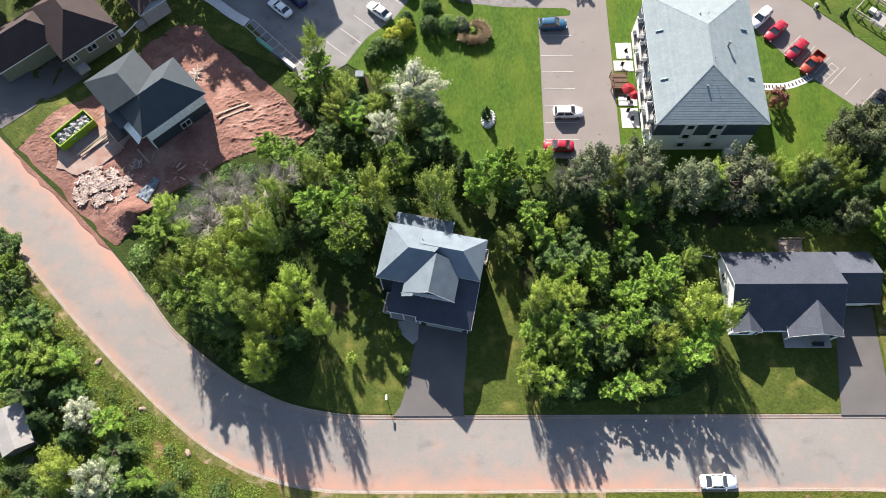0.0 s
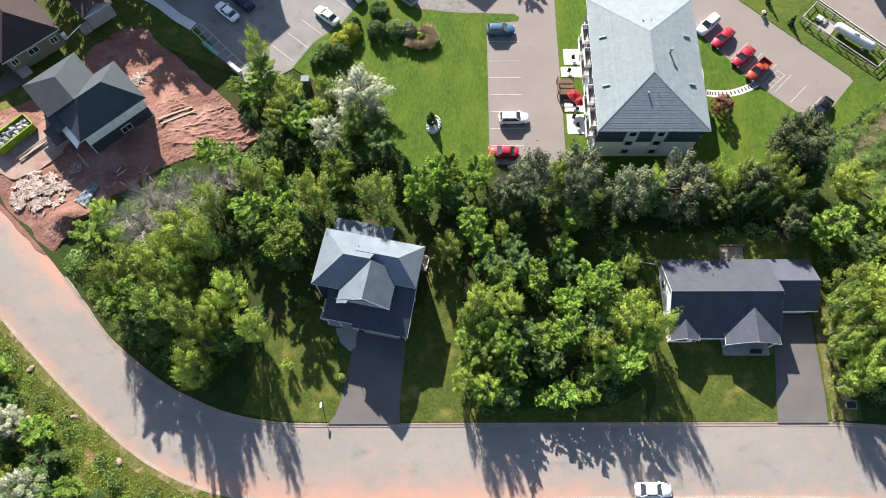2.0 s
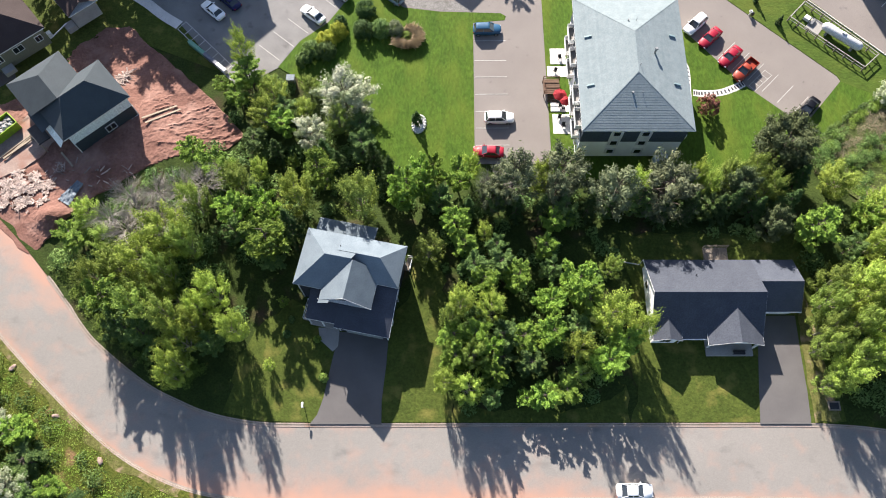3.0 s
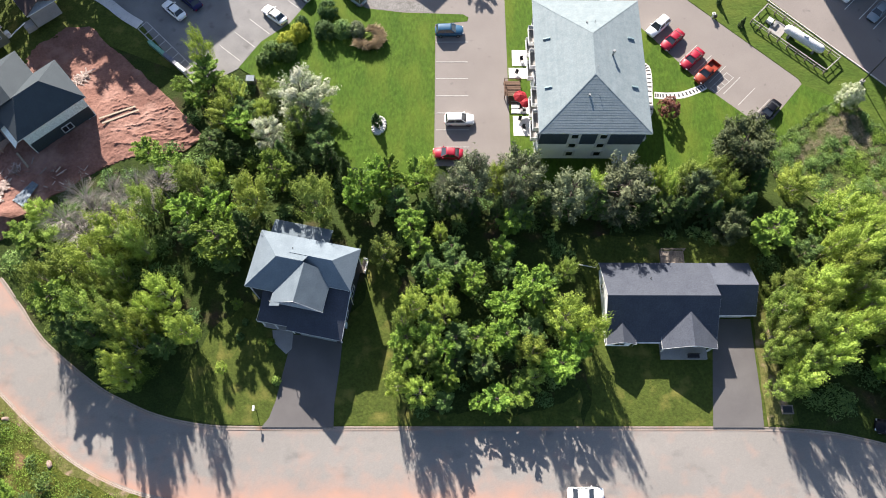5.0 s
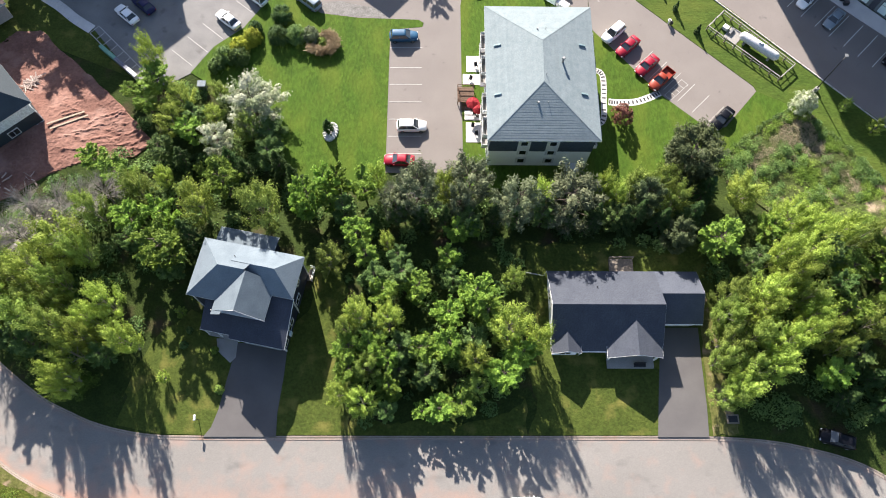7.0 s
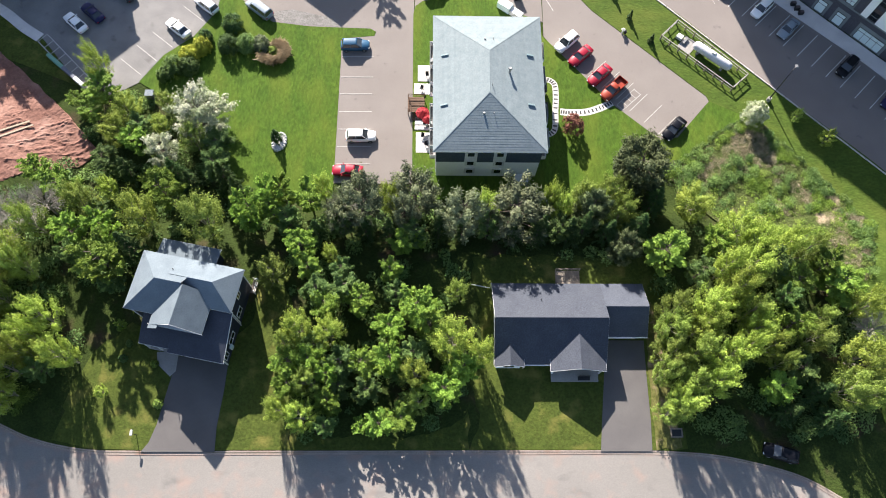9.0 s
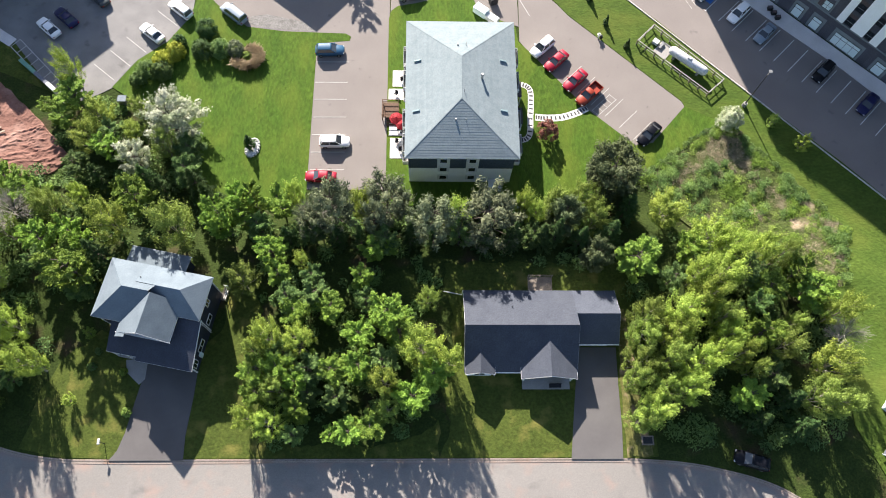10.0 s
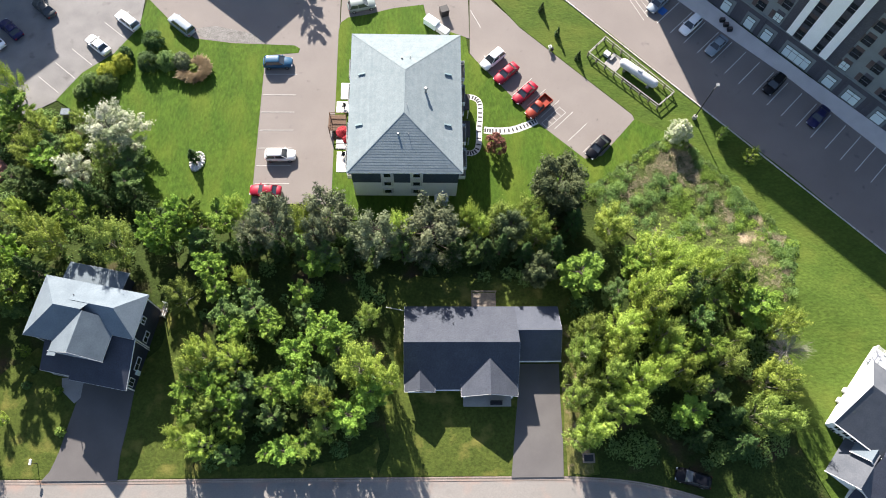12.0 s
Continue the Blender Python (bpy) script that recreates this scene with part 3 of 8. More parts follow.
def kerb(line, side, lo, hi):
    """A low rolled concrete kerb along a line, with a flat gutter strip in front."""
    bm = bmesh.new()
    pts = [p for p in line if lo <= p.x <= hi]
    prof = ((-0.3, R + 0.003), (-0.12, R + 0.012), (0.06, R + 0.06), (0.2, R + 0.075), (0.26, R + 0.02))
    rows = []
    for k, p in enumerate(pts):
        d = (pts[min(k + 1, len(pts) - 1)] - pts[max(k - 1, 0)]).normalized()
        nrm = Vector((-d.y, d.x)) * side
        rows.append([bm.verts.new((p.x + nrm.x * o, p.y + nrm.y * o, z)) for o, z in prof])
    for a, b in zip(rows, rows[1:]):
        for k in range(len(prof) - 1):
            q = (a[k], b[k], b[k + 1], a[k + 1])
            bm.faces.new(q if side > 0 else q[::-1])
    return bm


setting("kerb_north", kerb(NORTH_KERB, 1, -47, 128), M_KERB, "pale concrete kerb with gutter strip", "kerb")
setting("kerb_south", kerb(SOUTH_KERB, -1, -132, 120), M_KERB, "pale concrete kerb with gutter strip", "kerb")

# worn strip of dry grass and dirt behind the southern kerb
inner = [(p.x, p.y) for p in SOUTH_KERB if -75 < p.x < 20]
edge, outer = [], []
for k, (x, y) in enumerate(inner):
    (xa, ya), (xb, yb) = inner[max(0, k - 1)], inner[min(len(inner) - 1, k + 1)]
    d = Vector((xb - xa, yb - ya)).normalized()
    w = 0.9 + 0.7 * noise.noise((x * 0.35, y * 0.35, 21))
    edge.append((x + d.y * 0.19, y - d.x * 0.19))
    outer.append((x + d.y * (0.3 + w), y - d.x * (0.3 + w)))
setting("verge_edge", drape(edge + outer[::-1], 0.07, 0, 0.06), M_DRYGRASS, "worn dry grass and dirt behind the kerb", "verge")

# lots
setting("lot_west", drape(grow([(13.4, 39.3), (25.0, 39.3), (24.8, 82), (3, 82), (-6.5, 76), (-2.1, 71.3), (2.0, 68.2), (8, 67.4), (14.2, 67.2), (18.0, 67.1), (18.9, 66.4), (18.6, 65.5), (13.5, 65.0)], 0.3), 0.13), M_LOT, "pinkish grey asphalt car park", "car park")
setting("lot_northwest", drape(grow([(-24.2, 53.4), (-20.2, 55.2), (-18.0, 56.6), (-14.9, 61.5), (-10.5, 65.2), (-7.4, 70.0), (-7.0, 82), (-60, 92), (-41.5, 69.3), (-34.6, 65.0), (-26.6, 55.6)], 0.3), 0.13), M_LOT_GREY, "stained grey asphalt car park", "car park")
setting("lot_north", drape([(25.3, 84), (25.2, 71.2), (26.4, 72.3), (29.4, 72.9), (31.0, 73.4), (33.8, 74.3), (38.6, 75.0), (39.2, 72.2), (43.2, 69.8), (46.3, 68.8), (46.2, 84)], 0.13), M_LOT, "pinkish grey asphalt behind the apartments", "car park")
setting("lot_east", drape(grow([(46.6, 82), (46.6, 66.0), (48.6, 63.2), (56.7, 53.3), (63.6, 47.0), (66.2, 47.6), (71.8, 53.9), (71.6, 54.8), (54.5, 71.2), (46.5, 80)], 0.3), 0.13), M_LOT, "pinkish grey asphalt car park", "car park")
setting("lot_far_east", drape(grow([(56, 83.5), (62.6, 77.0), (69.7, 70.3), (83.0, 56.6), (95.6, 44.4), (107.7, 31.6), (122, 17), (131, 26), (111.4, 47.8), (98.6, 61.2), (90.4, 68.7), (81.0, 77.6), (72, 87)], 0.3), 0.13, 3.0), M_LOT_PALE, "grey asphalt car park beside apartment block", "car park")
setting("gravel_edge", drape([(0.5, 69.8), (4, 67.9), (9.0, 67.5), (13.5, 67.3), (11, 69.2), (5, 70.6)], 0.145), M_GRAVEL, "grey gravel patch at car park edge", "gravel")


def stripe(bm, p, q, w=0.11, z=0.155):
    p, q = Vector(p), Vector(q)
    d = (q - p).normalized()
    o = Vector((-d.y, d.x)) * w / 2
    f = bm.faces.new([bm.verts.new((c.x, c.y, gz(c.x, c.y) + z)) for c in (p - o, q - o, q + o, p + o)])
    f.normal_update()
    if f.normal.z < 0:
        f.normal_flip()


def stripes(parent_label, lines, w=0.11, paint_mat=None):
    for p, q in lines:
        bm = bmesh.new()
        stripe(bm, p, q, w)
        tagged(part("parking_line", bm, paint_mat or M_PAINT), parent_label, "road marking", "parking lines", "structure")


stripes("worn white parking line on asphalt", [((13.6, y), (18.7, y + 0.05)) for y in (61.5, 57.7, 54.6, 51.4, 48.3, 45.3, 42.3)])
stripes("worn white parking line on asphalt", [((53.1 + 2.05 * k, 58.2 - 2.05 * k), (56.2 + 2.05 * k, 61.3 - 2.05 * k)) for k in range(6)])
stripes("worn white parking line on asphalt", [((-17.9 + 2.15 * k, 57.7 + 2.6 * k), (-21.4 + 2.15 * k, 60.6 + 2.6 * k)) for k in range(6)])
rungs = [((-33.8, 65.1), (-23.1, 54.3)), ((-35.0, 63.7), (-24.3, 52.9))]
rungs += [((-33.8 + 1.19 * k, 65.1 - 1.2 * k), (-35.0 + 1.19 * k, 63.7 - 1.2 * k)) for k in range(10)]
stripes("white ladder marking beside the bins", rungs, 0.13)
stripes("white parking line on dark asphalt", [((79.8 + 2.0 * k, 70.45 - 1.95 * k), (83.95 + 2.0 * k, 74.6 - 1.95 * k)) for k in range(-2, 19)], 0.12, M_FRESHPAINT)
stripes("yellowed white edge line at the lot corner", [((48.2, 71.0), (46.6, 74.4))])
bm = bmesh.new()
stripe(bm, (78.4, 74.3), (79.5, 75.4), 1.3, 0.16)
setting("disabled_bay_mark", bm, M_SIGNBLUE, "blue painted square in a parking bay", "road marking")
# loading hatch by the block entrance and by the ramp
stripes("white hatched bay on dark asphalt", [((75.6 + 0.75 * k, 72.9 + 0.7 * k), (73.2 + 0.75 * k, 78.0 + 0.2 * k)) for k in range(6)])
hatch = []
for k in range(5):
    hatch.append(((57.3 + 0.75 * k, 53.1 + 0.72 * k), (58.2 + 0.75 * k, 52.2 + 0.72 * k)))
hatch += [((57.3, 53.1), (60.4, 56.1)), ((58.2, 52.2), (61.3, 55.1))]
stripes("white hatched access bay on asphalt", hatch, 0.09)

def ragged(poly, gap=1.6, amp=0.45, keep=lambda x, y: False):
    """The outline with extra points, pushed in and out a little."""
    out = []
    for (x0, y0), (x1, y1) in zip(poly, poly[1:] + poly[:1]):
        k = max(1, round(math.hypot(x1 - x0, y1 - y0) / gap))
        for i in range(k):
            x, y = x0 + (x1 - x0) * i / k, y0 + (y1 - y0) * i / k
            if not keep(x, y):
                x, y = x + amp * noise.noise((x * 0.8, y * 0.8, 11)), y + amp * noise.noise((x * 0.8, y * 0.8, 15))
            out.append((x, y))
    return out


# lawns
setting("lawn_front", drape(ragged([(-20.5, 1.5), (-15.5, 0.42), (-8.7, 0.2), (9.6, 0.2), (9.4, 9), (8.5, 17), (7.6, 25.5), (4.6, 26), (3.5, 16), (-8.5, 14.5), (-12.5, 17), (-16.5, 13), (-19, 9)], 1.5, 1.3, lambda x, y: y < 2.5), 0.10, 2.0), M_PLOT, "shaded green front lawn of the house", "lawn")
setting("lawn_ranch", drape(ragged([(33.0, 0.2), (54, 0.2), (59.5, 0.05), (61.4, 0.3), (61.0, 8), (60.0, 20), (60, 27), (33.5, 27), (34.8, 15), (33.4, 9), (34.4, 4.4)], 1.5, 0.9, lambda x, y: y < 2.5), 0.10, 2.0), M_PLOT, "green front lawn of the bungalow", "lawn")
setting("lawn_apartments_west", drape([(-18.0, 56.4), (-12.0, 52.5), (-6, 45), (-3, 36.5), (13.3, 36.5), (13.45, 65.05), (18.7, 65.6), (18.9, 66.4), (18.0, 67.0), (8, 67.3), (2.0, 68.1), (-2.1, 71.2), (-6.5, 75.9), (-7.3, 70.0), (-10.4, 65.1), (-14.8, 61.4)], 0.15, 3.0), M_LAWN, "bright mown green lawn", "lawn")
setting("lawn_building", drape([(25.1, 36.5), (48.5, 36.5), (58, 36.0), (63.5, 40.4), (72, 47.2), (79.8, 51.4), (76.2, 54.2), (73.2, 55.0), (71.9, 53.75), (66.3, 47.4), (63.6, 46.9), (56.6, 53.2), (48.5, 63.1), (46.1, 65.9), (45.7, 69.0), (43.2, 70.0), (39.4, 72.4), (38.8, 75.4), (33.8, 74.6), (31.0, 73.7), (29.4, 73.2), (26.4, 72.6), (25.3, 71.6), (24.95, 70.0)], 0.184, 2.0), M_LAWN, "bright mown green lawn round apartments", "lawn")
setting("lawn_between_lots", drape([(54.6, 71.2), (71.7, 54.9), (72.1, 53.9), (79, 50.5), (85, 41), (92.0, 31), (88.0, 23), (88, 4), (96, -14), (118, -14), (121.8, 17), (107.6, 31.5), (95.5, 44.3), (82.9, 56.5), (69.6, 70.2), (62.5, 76.9), (56, 83.3), (48, 80)], 0.19, 1.2), M_STRIP, "mown green lawn strip between car parks", "lawn")
setting("grass_edge_ranch", drape(ragged([(57.2, 0.3), (60.6, 0.4), (59.8, 9), (58.6, 20), (57.6, 20), (57.3, 9)], 1.2, 0.5), 0.17), M_DRYGRASS, "dry yellowish grass strip beside driveway", "verge")
setting("verge_north", drape(ragged([(9.6, 0.2), (20, 0.2), (32.98, 0.2), (33.2, 4.6), (30.5, 3.4), (28, 2.2), (24, 1.5), (19, 2.3), (15, 1.5), (12, 2.6), (9.5, 3.4)], 1.0, 0.8, lambda x, y: y < 0.5), 0.095), M_PLOT, "narrow grass verge along the kerb", "verge")
setting("lawn_neighbour", drape([(-69.8, 43.0), (-66.9, 39.9), (-58, 47.5), (-50.5, 59), (-46, 64), (-40.5, 61), (-26, 55), (-34.7, 64.9), (-41.6, 69.2), (-48, 76), (-75, 72), (-71, 52)], 0.12, 2.0), M_PLOT, "shaded rough grass between the plots", "lawn")

# pale kerb stones along the far lot
for k in range(30):
    p = Vector((56.5, 82.9)).lerp(Vector((121, 17.9)), k / 30)
    q = Vector((56.5, 82.9)).lerp(Vector((121, 17.9)), (k + 0.97) / 30)
    bm = bmesh.new()
    beam(bm, (p.x, p.y, 0.2), (q.x, q.y, 0.2), 0.16, 0.3)
    tagged(part("kerb_stone", bm, M_PALEKERB), "pale concrete kerb stone along the car park", "kerb", "lot kerb", "structure")
# drives
setting("driveway_house", drape([(-9.0, -0.02), (-8.1, 1.2), (-7.4, 3.4), (-6.9, 6.2), (-6.3, 9.4), (-5.7, 12.3), (1.0, 12.0), (0.8, 8), (0.3, 3), (0.35, -0.02)], 0.155), M_DRIVE, "grey asphalt driveway", "driveway")
setting("driveway_ranch", drape([(50.0, -0.02), (50.6, 5), (51.3, 10.5), (51.4, 14.6), (57.0, 14.6), (56.9, 9.3), (56.9, 4), (56.7, -0.02)], 0.155), M_DRIVE, "grey asphalt driveway", "driveway")
setting("driveway_neighbour", drape([(-78, 50.5), (-69.9, 43.3), (-66.5, 46.2), (-62.5, 50.3), (-59.2, 54.0), (-61, 57.5), (-68, 58), (-78, 54)], 0.17, 2.0), M_DRIVE, "grey asphalt driveway", "driveway")
setting("path_house", drape([(-8.6, 12.9), (-5.7, 12.9), (-5.8, 10.3), (-6.5, 9.6), (-8.3, 11.2)], 0.17), M_CONC, "grey concrete entry path", "path")
setting("stoop_ranch", boxed(44.0, 50.3, 8.95, 11.4, R + 0.05, R + 0.42, bevel=0.03), M_CONC, "grey concrete front stoop", "stoop")
setting("pavement_block", drape([(72, 87.3), (81.2, 77.7), (90.6, 68.8), (98.8, 61.3), (111.5, 47.9), (131, 26.2), (134, 29), (113.4, 50.9), (101.2, 62.6), (92.6, 71.2), (84, 80), (75, 89.5)], 0.24, 3.0, 0.2), M_WALK, "grey concrete pavement along apartment block", "pavement")
walkway = smooth_line([(-47.5, 73.2), (-44, 71.0), (-40.7, 68.8), (-37.8, 66.4), (-34.8, 64.4)], 4)
bm = bmesh.new()
for a, b in zip(walkway, walkway[1:]):
    stripe(bm, a, b, 1.7, 0.18)
setting("path_lot", bm, M_WALK, "pale concrete footpath", "path")


# ---- building site ----
def ridge(x, y, x0, y0, x1, y1, wide):
    """1 on a line of thrown-up soil, fading beside it."""
    dx, dy = x1 - x0, y1 - y0
    t = max(0.0, min(1.0, ((x - x0) * dx + (y - y0) * dy) / (dx * dx + dy * dy)))
    return math.exp(-((x - x0 - t * dx) ** 2 + (y - y0 - t * dy) ** 2) / wide ** 2)


RIDGES = ((-33.2, 44.8, -30.4, 45.9), (-32.0, 43.0, -29.2, 44.7), (-31.2, 42.8, -26.2, 45.0), (-29.5, 46.0, -26.6, 47.1), (-29.6, 47.8, -27.0, 49.3), (-34.4, 41.2, -30.2, 41.8), (-28.4, 43.2, -24.2, 44.2))

rut_rng = random.Random(17)
for _ in range(26):
    rx, ry = rut_rng.uniform(-37, -25), rut_rng.uniform(40.5, 50)
    rl, rb = rut_rng.uniform(1.4, 4.2), rut_rng.choice((-0.5, 0.2, 0.5, 0.7)) + rut_rng.uniform(-0.2, 0.2)
    RIDGES += ((rx, ry, rx + rl * math.cos(rb), ry + rl * math.sin(rb)),)


def soil(x, y):
    """Ruts, heaps and lumps of the dug soil."""
    wx, wy = x + 0.4 * noise.noise((x * 0.7, y * 0.7, 2)), y + 0.4 * noise.noise((x * 0.7, y * 0.7, 8))
    z = 0.16 * noise.noise((x * 0.3, y * 0.3, 3)) + 0.1 * noise.noise((x * 0.9, y * 0.9, 7)) + 0.1 * noise.noise((x * 2.1, y * 2.1, 1))
    z += 0.17 * max(ridge(wx, wy, *r, 0.19) for r in RIDGES) + 0.03 * noise.noise((x * 4.5, y * 4.5, 6))
    z -= 0.2 * max(ridge(wx, wy, -38.6, 58.0, -37.4, 49.5, 0.4), ridge(wx, wy, -36.4, 58.5, -35.0, 50.0, 0.4))
    z += 1.9 * math.exp(-((x + 47.9) / 2.1) ** 2 - ((y - 28.9) / 1.9) ** 2)
    back = y - along(NORTH_KERB, x)
    return max(0.03 + 0.09 * step(0.3, 2.0, back), (z + 0.2) * step(0.2, 3.0, back))


SITE = [(-67.5, 39.3), (-65.6, 41.8), (-63.6, 44.8), (-61.4, 47.5), (-57.8, 49.3), (-54.5, 52.5), (-52.6, 57), (-50.6, 60.5), (-46.5, 64.0), (-42.6, 64.3), (-40.0, 61.2), (-36.5, 58.5), (-31, 53.3), (-26.8, 49.3), (-22.0, 43.8), (-24.5, 41.6), (-29.5, 40.0), (-34, 38.0), (-39.5, 34.5), (-43.2, 31.8), (-46.5, 28.2), (-48.8, 24.2), (-50.6, 23.4), (-57.5, 30.0), (-64.2, 36.0)]
setting("building_site", drape(ragged(SITE), 0.0, 0.3, 0.3, soil), M_DIRT, "churned red soil of a building site with ruts", "soil")
setting("site_pad", drape(ragged([(-60.3, 39.2), (-58.0, 42.6), (-55.6, 45.2), (-53.6, 46.4), (-51.6, 44.6), (-49.6, 42.2), (-50.6, 39.6), (-53.4, 37.2), (-56.6, 35.2), (-60.2, 36.4)], 1.5, 0.7), 0.36, 0, 0.4), M_PAD, "pale gravelly hardstanding beside the skip", "gravel")


# ---- shared parts of houses ----
def eaves(house, x0, x1, y0, y1, z, t=0.13, name="fascia"):
    """White fascia boards and soffit under the edge of a roof."""
    return part(name, boxed(x0, x1, y0, y1, z - t, z - 0.012), M_TRIM, house, "white fascia and soffit")


def gutter(house, p, q):
    bm = bmesh.new()
    beam(bm, p, q, 0.13, 0.12)
    return part("gutter", bm, M_TRIM, house, "white gutter")


def rect(x0, x1, y0, y1):
    return [(x0, y0), (x1, y0), (x1, y1), (x0, y1)]


def walled(house, poly, z0, z1, material, label="", board=0.2):
    """A solid walled block whose sides each carry their own lapped boards."""
    bm = bmesh.new()
    prism(bm, poly, z0, z1)
    core = part("wall", bm, material, house, label)
    for k in range(len(poly)):
        bm = bmesh.new()
        siding(bm, poly[k], poly[(k + 1) % len(poly)], z0, z1, board)
        part("siding", bm, material, core)
    return core


def corner_boards(house, poly, z0, z1):
    for x, y in poly:
        part("corner_board", boxed(x - 0.08, x + 0.08, y - 0.08, y + 0.08, z0, z1), M_TRIM, house)


# ---- two-storey house ----
g = R + 0.12
h1 = thing("house", (-9.63, 24.97, 0), "two-storey navy house with grey shingled hip roof and white trim", "house", turn=-11.4)
E1, RZ = 9.15, 11.85
main = [(0.4, -7.6), (3.9, -7.6), (3.9, -8.9), (10.3, -8.9), (10.3, -5.6), (13.1, -5.6), (13.1, -0.4), (0.4, -0.4)]
walled(h1, main, g - 0.3, E1 - 0.15, M_NAVY, "navy lapped siding")
corner_boards(h1, [(13.1, -0.4), (13.1, -5.6), (0.4, -0.4), (0.4, -7.6)], g, E1 - 0.2)
bm = bmesh.new()
for poly in ([(0, 0, E1), (0, -8, E1), (3.7, -4, RZ)], [(0, -8, E1), (7.2, -8, E1), (7.2, -4, RZ), (3.7, -4, RZ)], [(8.5, 0, E1), (0, 0, E1), (3.7, -4, RZ), (7.2, -4, RZ)]):
    courses(bm, poly)
part("roof", bm, M_SHINGLE_A, h1, "grey shingles")
bm = bmesh.new()
for poly in ([(13.6, -5.95, E1), (13.6, 0, E1), (10.7, -2.98, RZ - 0.6)], [(13.6, 0, E1), (5, 0, E1), (5, -2.98, RZ - 0.6), (10.7, -2.98, RZ - 0.6)], [(7, -5.95, E1), (13.6, -5.95, E1), (10.7, -2.98, RZ - 0.6), (7, -2.98, RZ - 0.6)]):
    courses(bm, poly)
part("roof", bm, M_SHINGLE_A, h1)
bm = bmesh.new()
courses(bm, [(3.85, -4.1, E1), (3.85, -9.4, E1), (7.42, -9.4, RZ - 0.05), (7.42, -4.1, RZ - 0.05)])
courses(bm, [(10.8, -9.4, E1), (10.8, -4.1, E1), (7.42, -4.1, RZ - 0.05), (7.42, -9.4, RZ - 0.05)])
courses(bm, [(3.85, -9.4, E1), (3.85, -9.9, E1), (5.4, -9.9, E1 + 1.04), (5.4, -9.4, E1 + 1.04)])
part("roof", bm, M_SHINGLE_A, h1)
bm = bmesh.new()
prism(bm, [(4.0, -8.96), (10.3, -8.96), (10.3, -8.8), (4.0, -8.8)], E1 - 0.3, E1 - 0.02)
v = [bm.verts.new(p) for p in ((4.0, -8.96, E1 - 0.02), (10.3, -8.96, E1 - 0.02), (7.42, -8.96, RZ - 0.25))]
bm.faces.new(v)
part("gable_wall", bm, M_NAVY, h1)
for x0, x1, y0, y1 in ((0, 3.85, -8, 0), (3.86, 10.8, -9.4, 0), (10.8, 13.6, -5.95, 0)):
    eaves(h1, x0 + 0.005, x1 - 0.005, y0, y1, E1)
bm = bmesh.new()
for s in (-1, 1):
    beam(bm, (7.42 + s * 3.45, -9.42, E1 - 0.06), (7.42, -9.42, RZ - 0.1), 0.05, 0.1)
part("rake_board", bm, M_TRIM, h1)
# lower roof over garage and porch; its dark shingle colour stands in for shade
L0, L1 = 6.15, 8.75
bm = bmesh.new()
courses(bm, [(6.1, -11.95, L0), (13.6, -11.95, L0), (13.6, -5.7, L1), (6.1, -5.7, L1)])
courses(bm, [(2.15, -11.5, L0 + 0.1), (6.1, -11.5, L0 + 0.1), (6.1, -7.7, L0 + 1.68), (2.15, -7.7, L0 + 1.68)])
part("lower_roof", bm, M_SHINGLE_B, h1, "shingles over the garage, coloured dark for their shaded slope")
part("fascia", boxed(6.1, 13.6, -11.97, -11.85, L0 - 0.12, L0 - 0.01), M_TRIM, h1)
part("fascia", boxed(2.15, 6.1, -11.52, -11.4, L0 - 0.1, L0 + 0.09), M_TRIM, h1)
bm = bmesh.new()
beam(bm, (13.6, -11.95, L0 - 0.08), (13.6, -5.7, L1 - 0.08), 0.05, 0.2)
part("rake_board", bm, M_TRIM, h1)
bm = bmesh.new()
walls(bm, rect(6.5, 13.1, -11.4, -5.62), g - 0.3, L0 - 0.05)
v = [bm.verts.new(p) for p in ((13.13, -11.4, L0 - 0.06), (13.13, -5.7, L0 - 0.06), (13.13, -5.7, L1 - 0.1))]
bm.faces.new(v)
part("garage_wall", bm, M_NAVY, h1, "navy lapped siding")
corner_boards(h1, [(13.1, -11.4), (6.5, -11.4)], g, L0 - 0.1)
part("garage_door", boxed(7.4, 12.4, -11.5, -11.38, g, g + 2.4), M_GREYP, h1, "grey double garage door")
for x in (2.4, 4.2, 5.9):
    part("porch_post", boxed(x - 0.08, x + 0.08, -11.35, -11.19, g, L0), M_TRIM, h1)
part("porch_floor", boxed(2.2, 6.4, -11.4, -7.7, g - 0.1, g + 0.3), M_CONC, h1)
bm = bmesh.new()
for a, b in (((1.2, -10.9), (1.2, -8.2)), ((1.2, -10.9), (2.2, -10.9)), ((1.2, -8.2), (2.2, -8.2))):
    for z in (g + 0.5, g + 1.2):
        beam(bm, (*a, z), (*b, z), 0.06, 0.06)
for p in ((1.2, -10.9), (1.2, -9.5), (1.2, -8.2)):
    beam(bm, (*p, g), (*p, g + 1.25), 0.09, 0.09)
part("side_rail", bm, M_TRIM, h1, "white side railing")
part("side_landing", boxed(1.15, 2.2, -10.95, -8.15, g - 0.1, g + 0.35), M_WOOD, h1)
window(h1, (13.13, -3.0, 7.2), (1, 0), 0.8, 1.2)
window(h1, (13.13, -4.6, 4.6), (1, 0), 1.3, 1.2)
window(h1, (13.13, -8.2, 4.4), (1, 0), 1.6, 1.1)
window(h1, (13.13, -10.6, 4.4), (1, 0), 0.9, 1.5)
window(h1, (7.15, -8.97, 7.9), (0, -1), 1.5, 1.3)
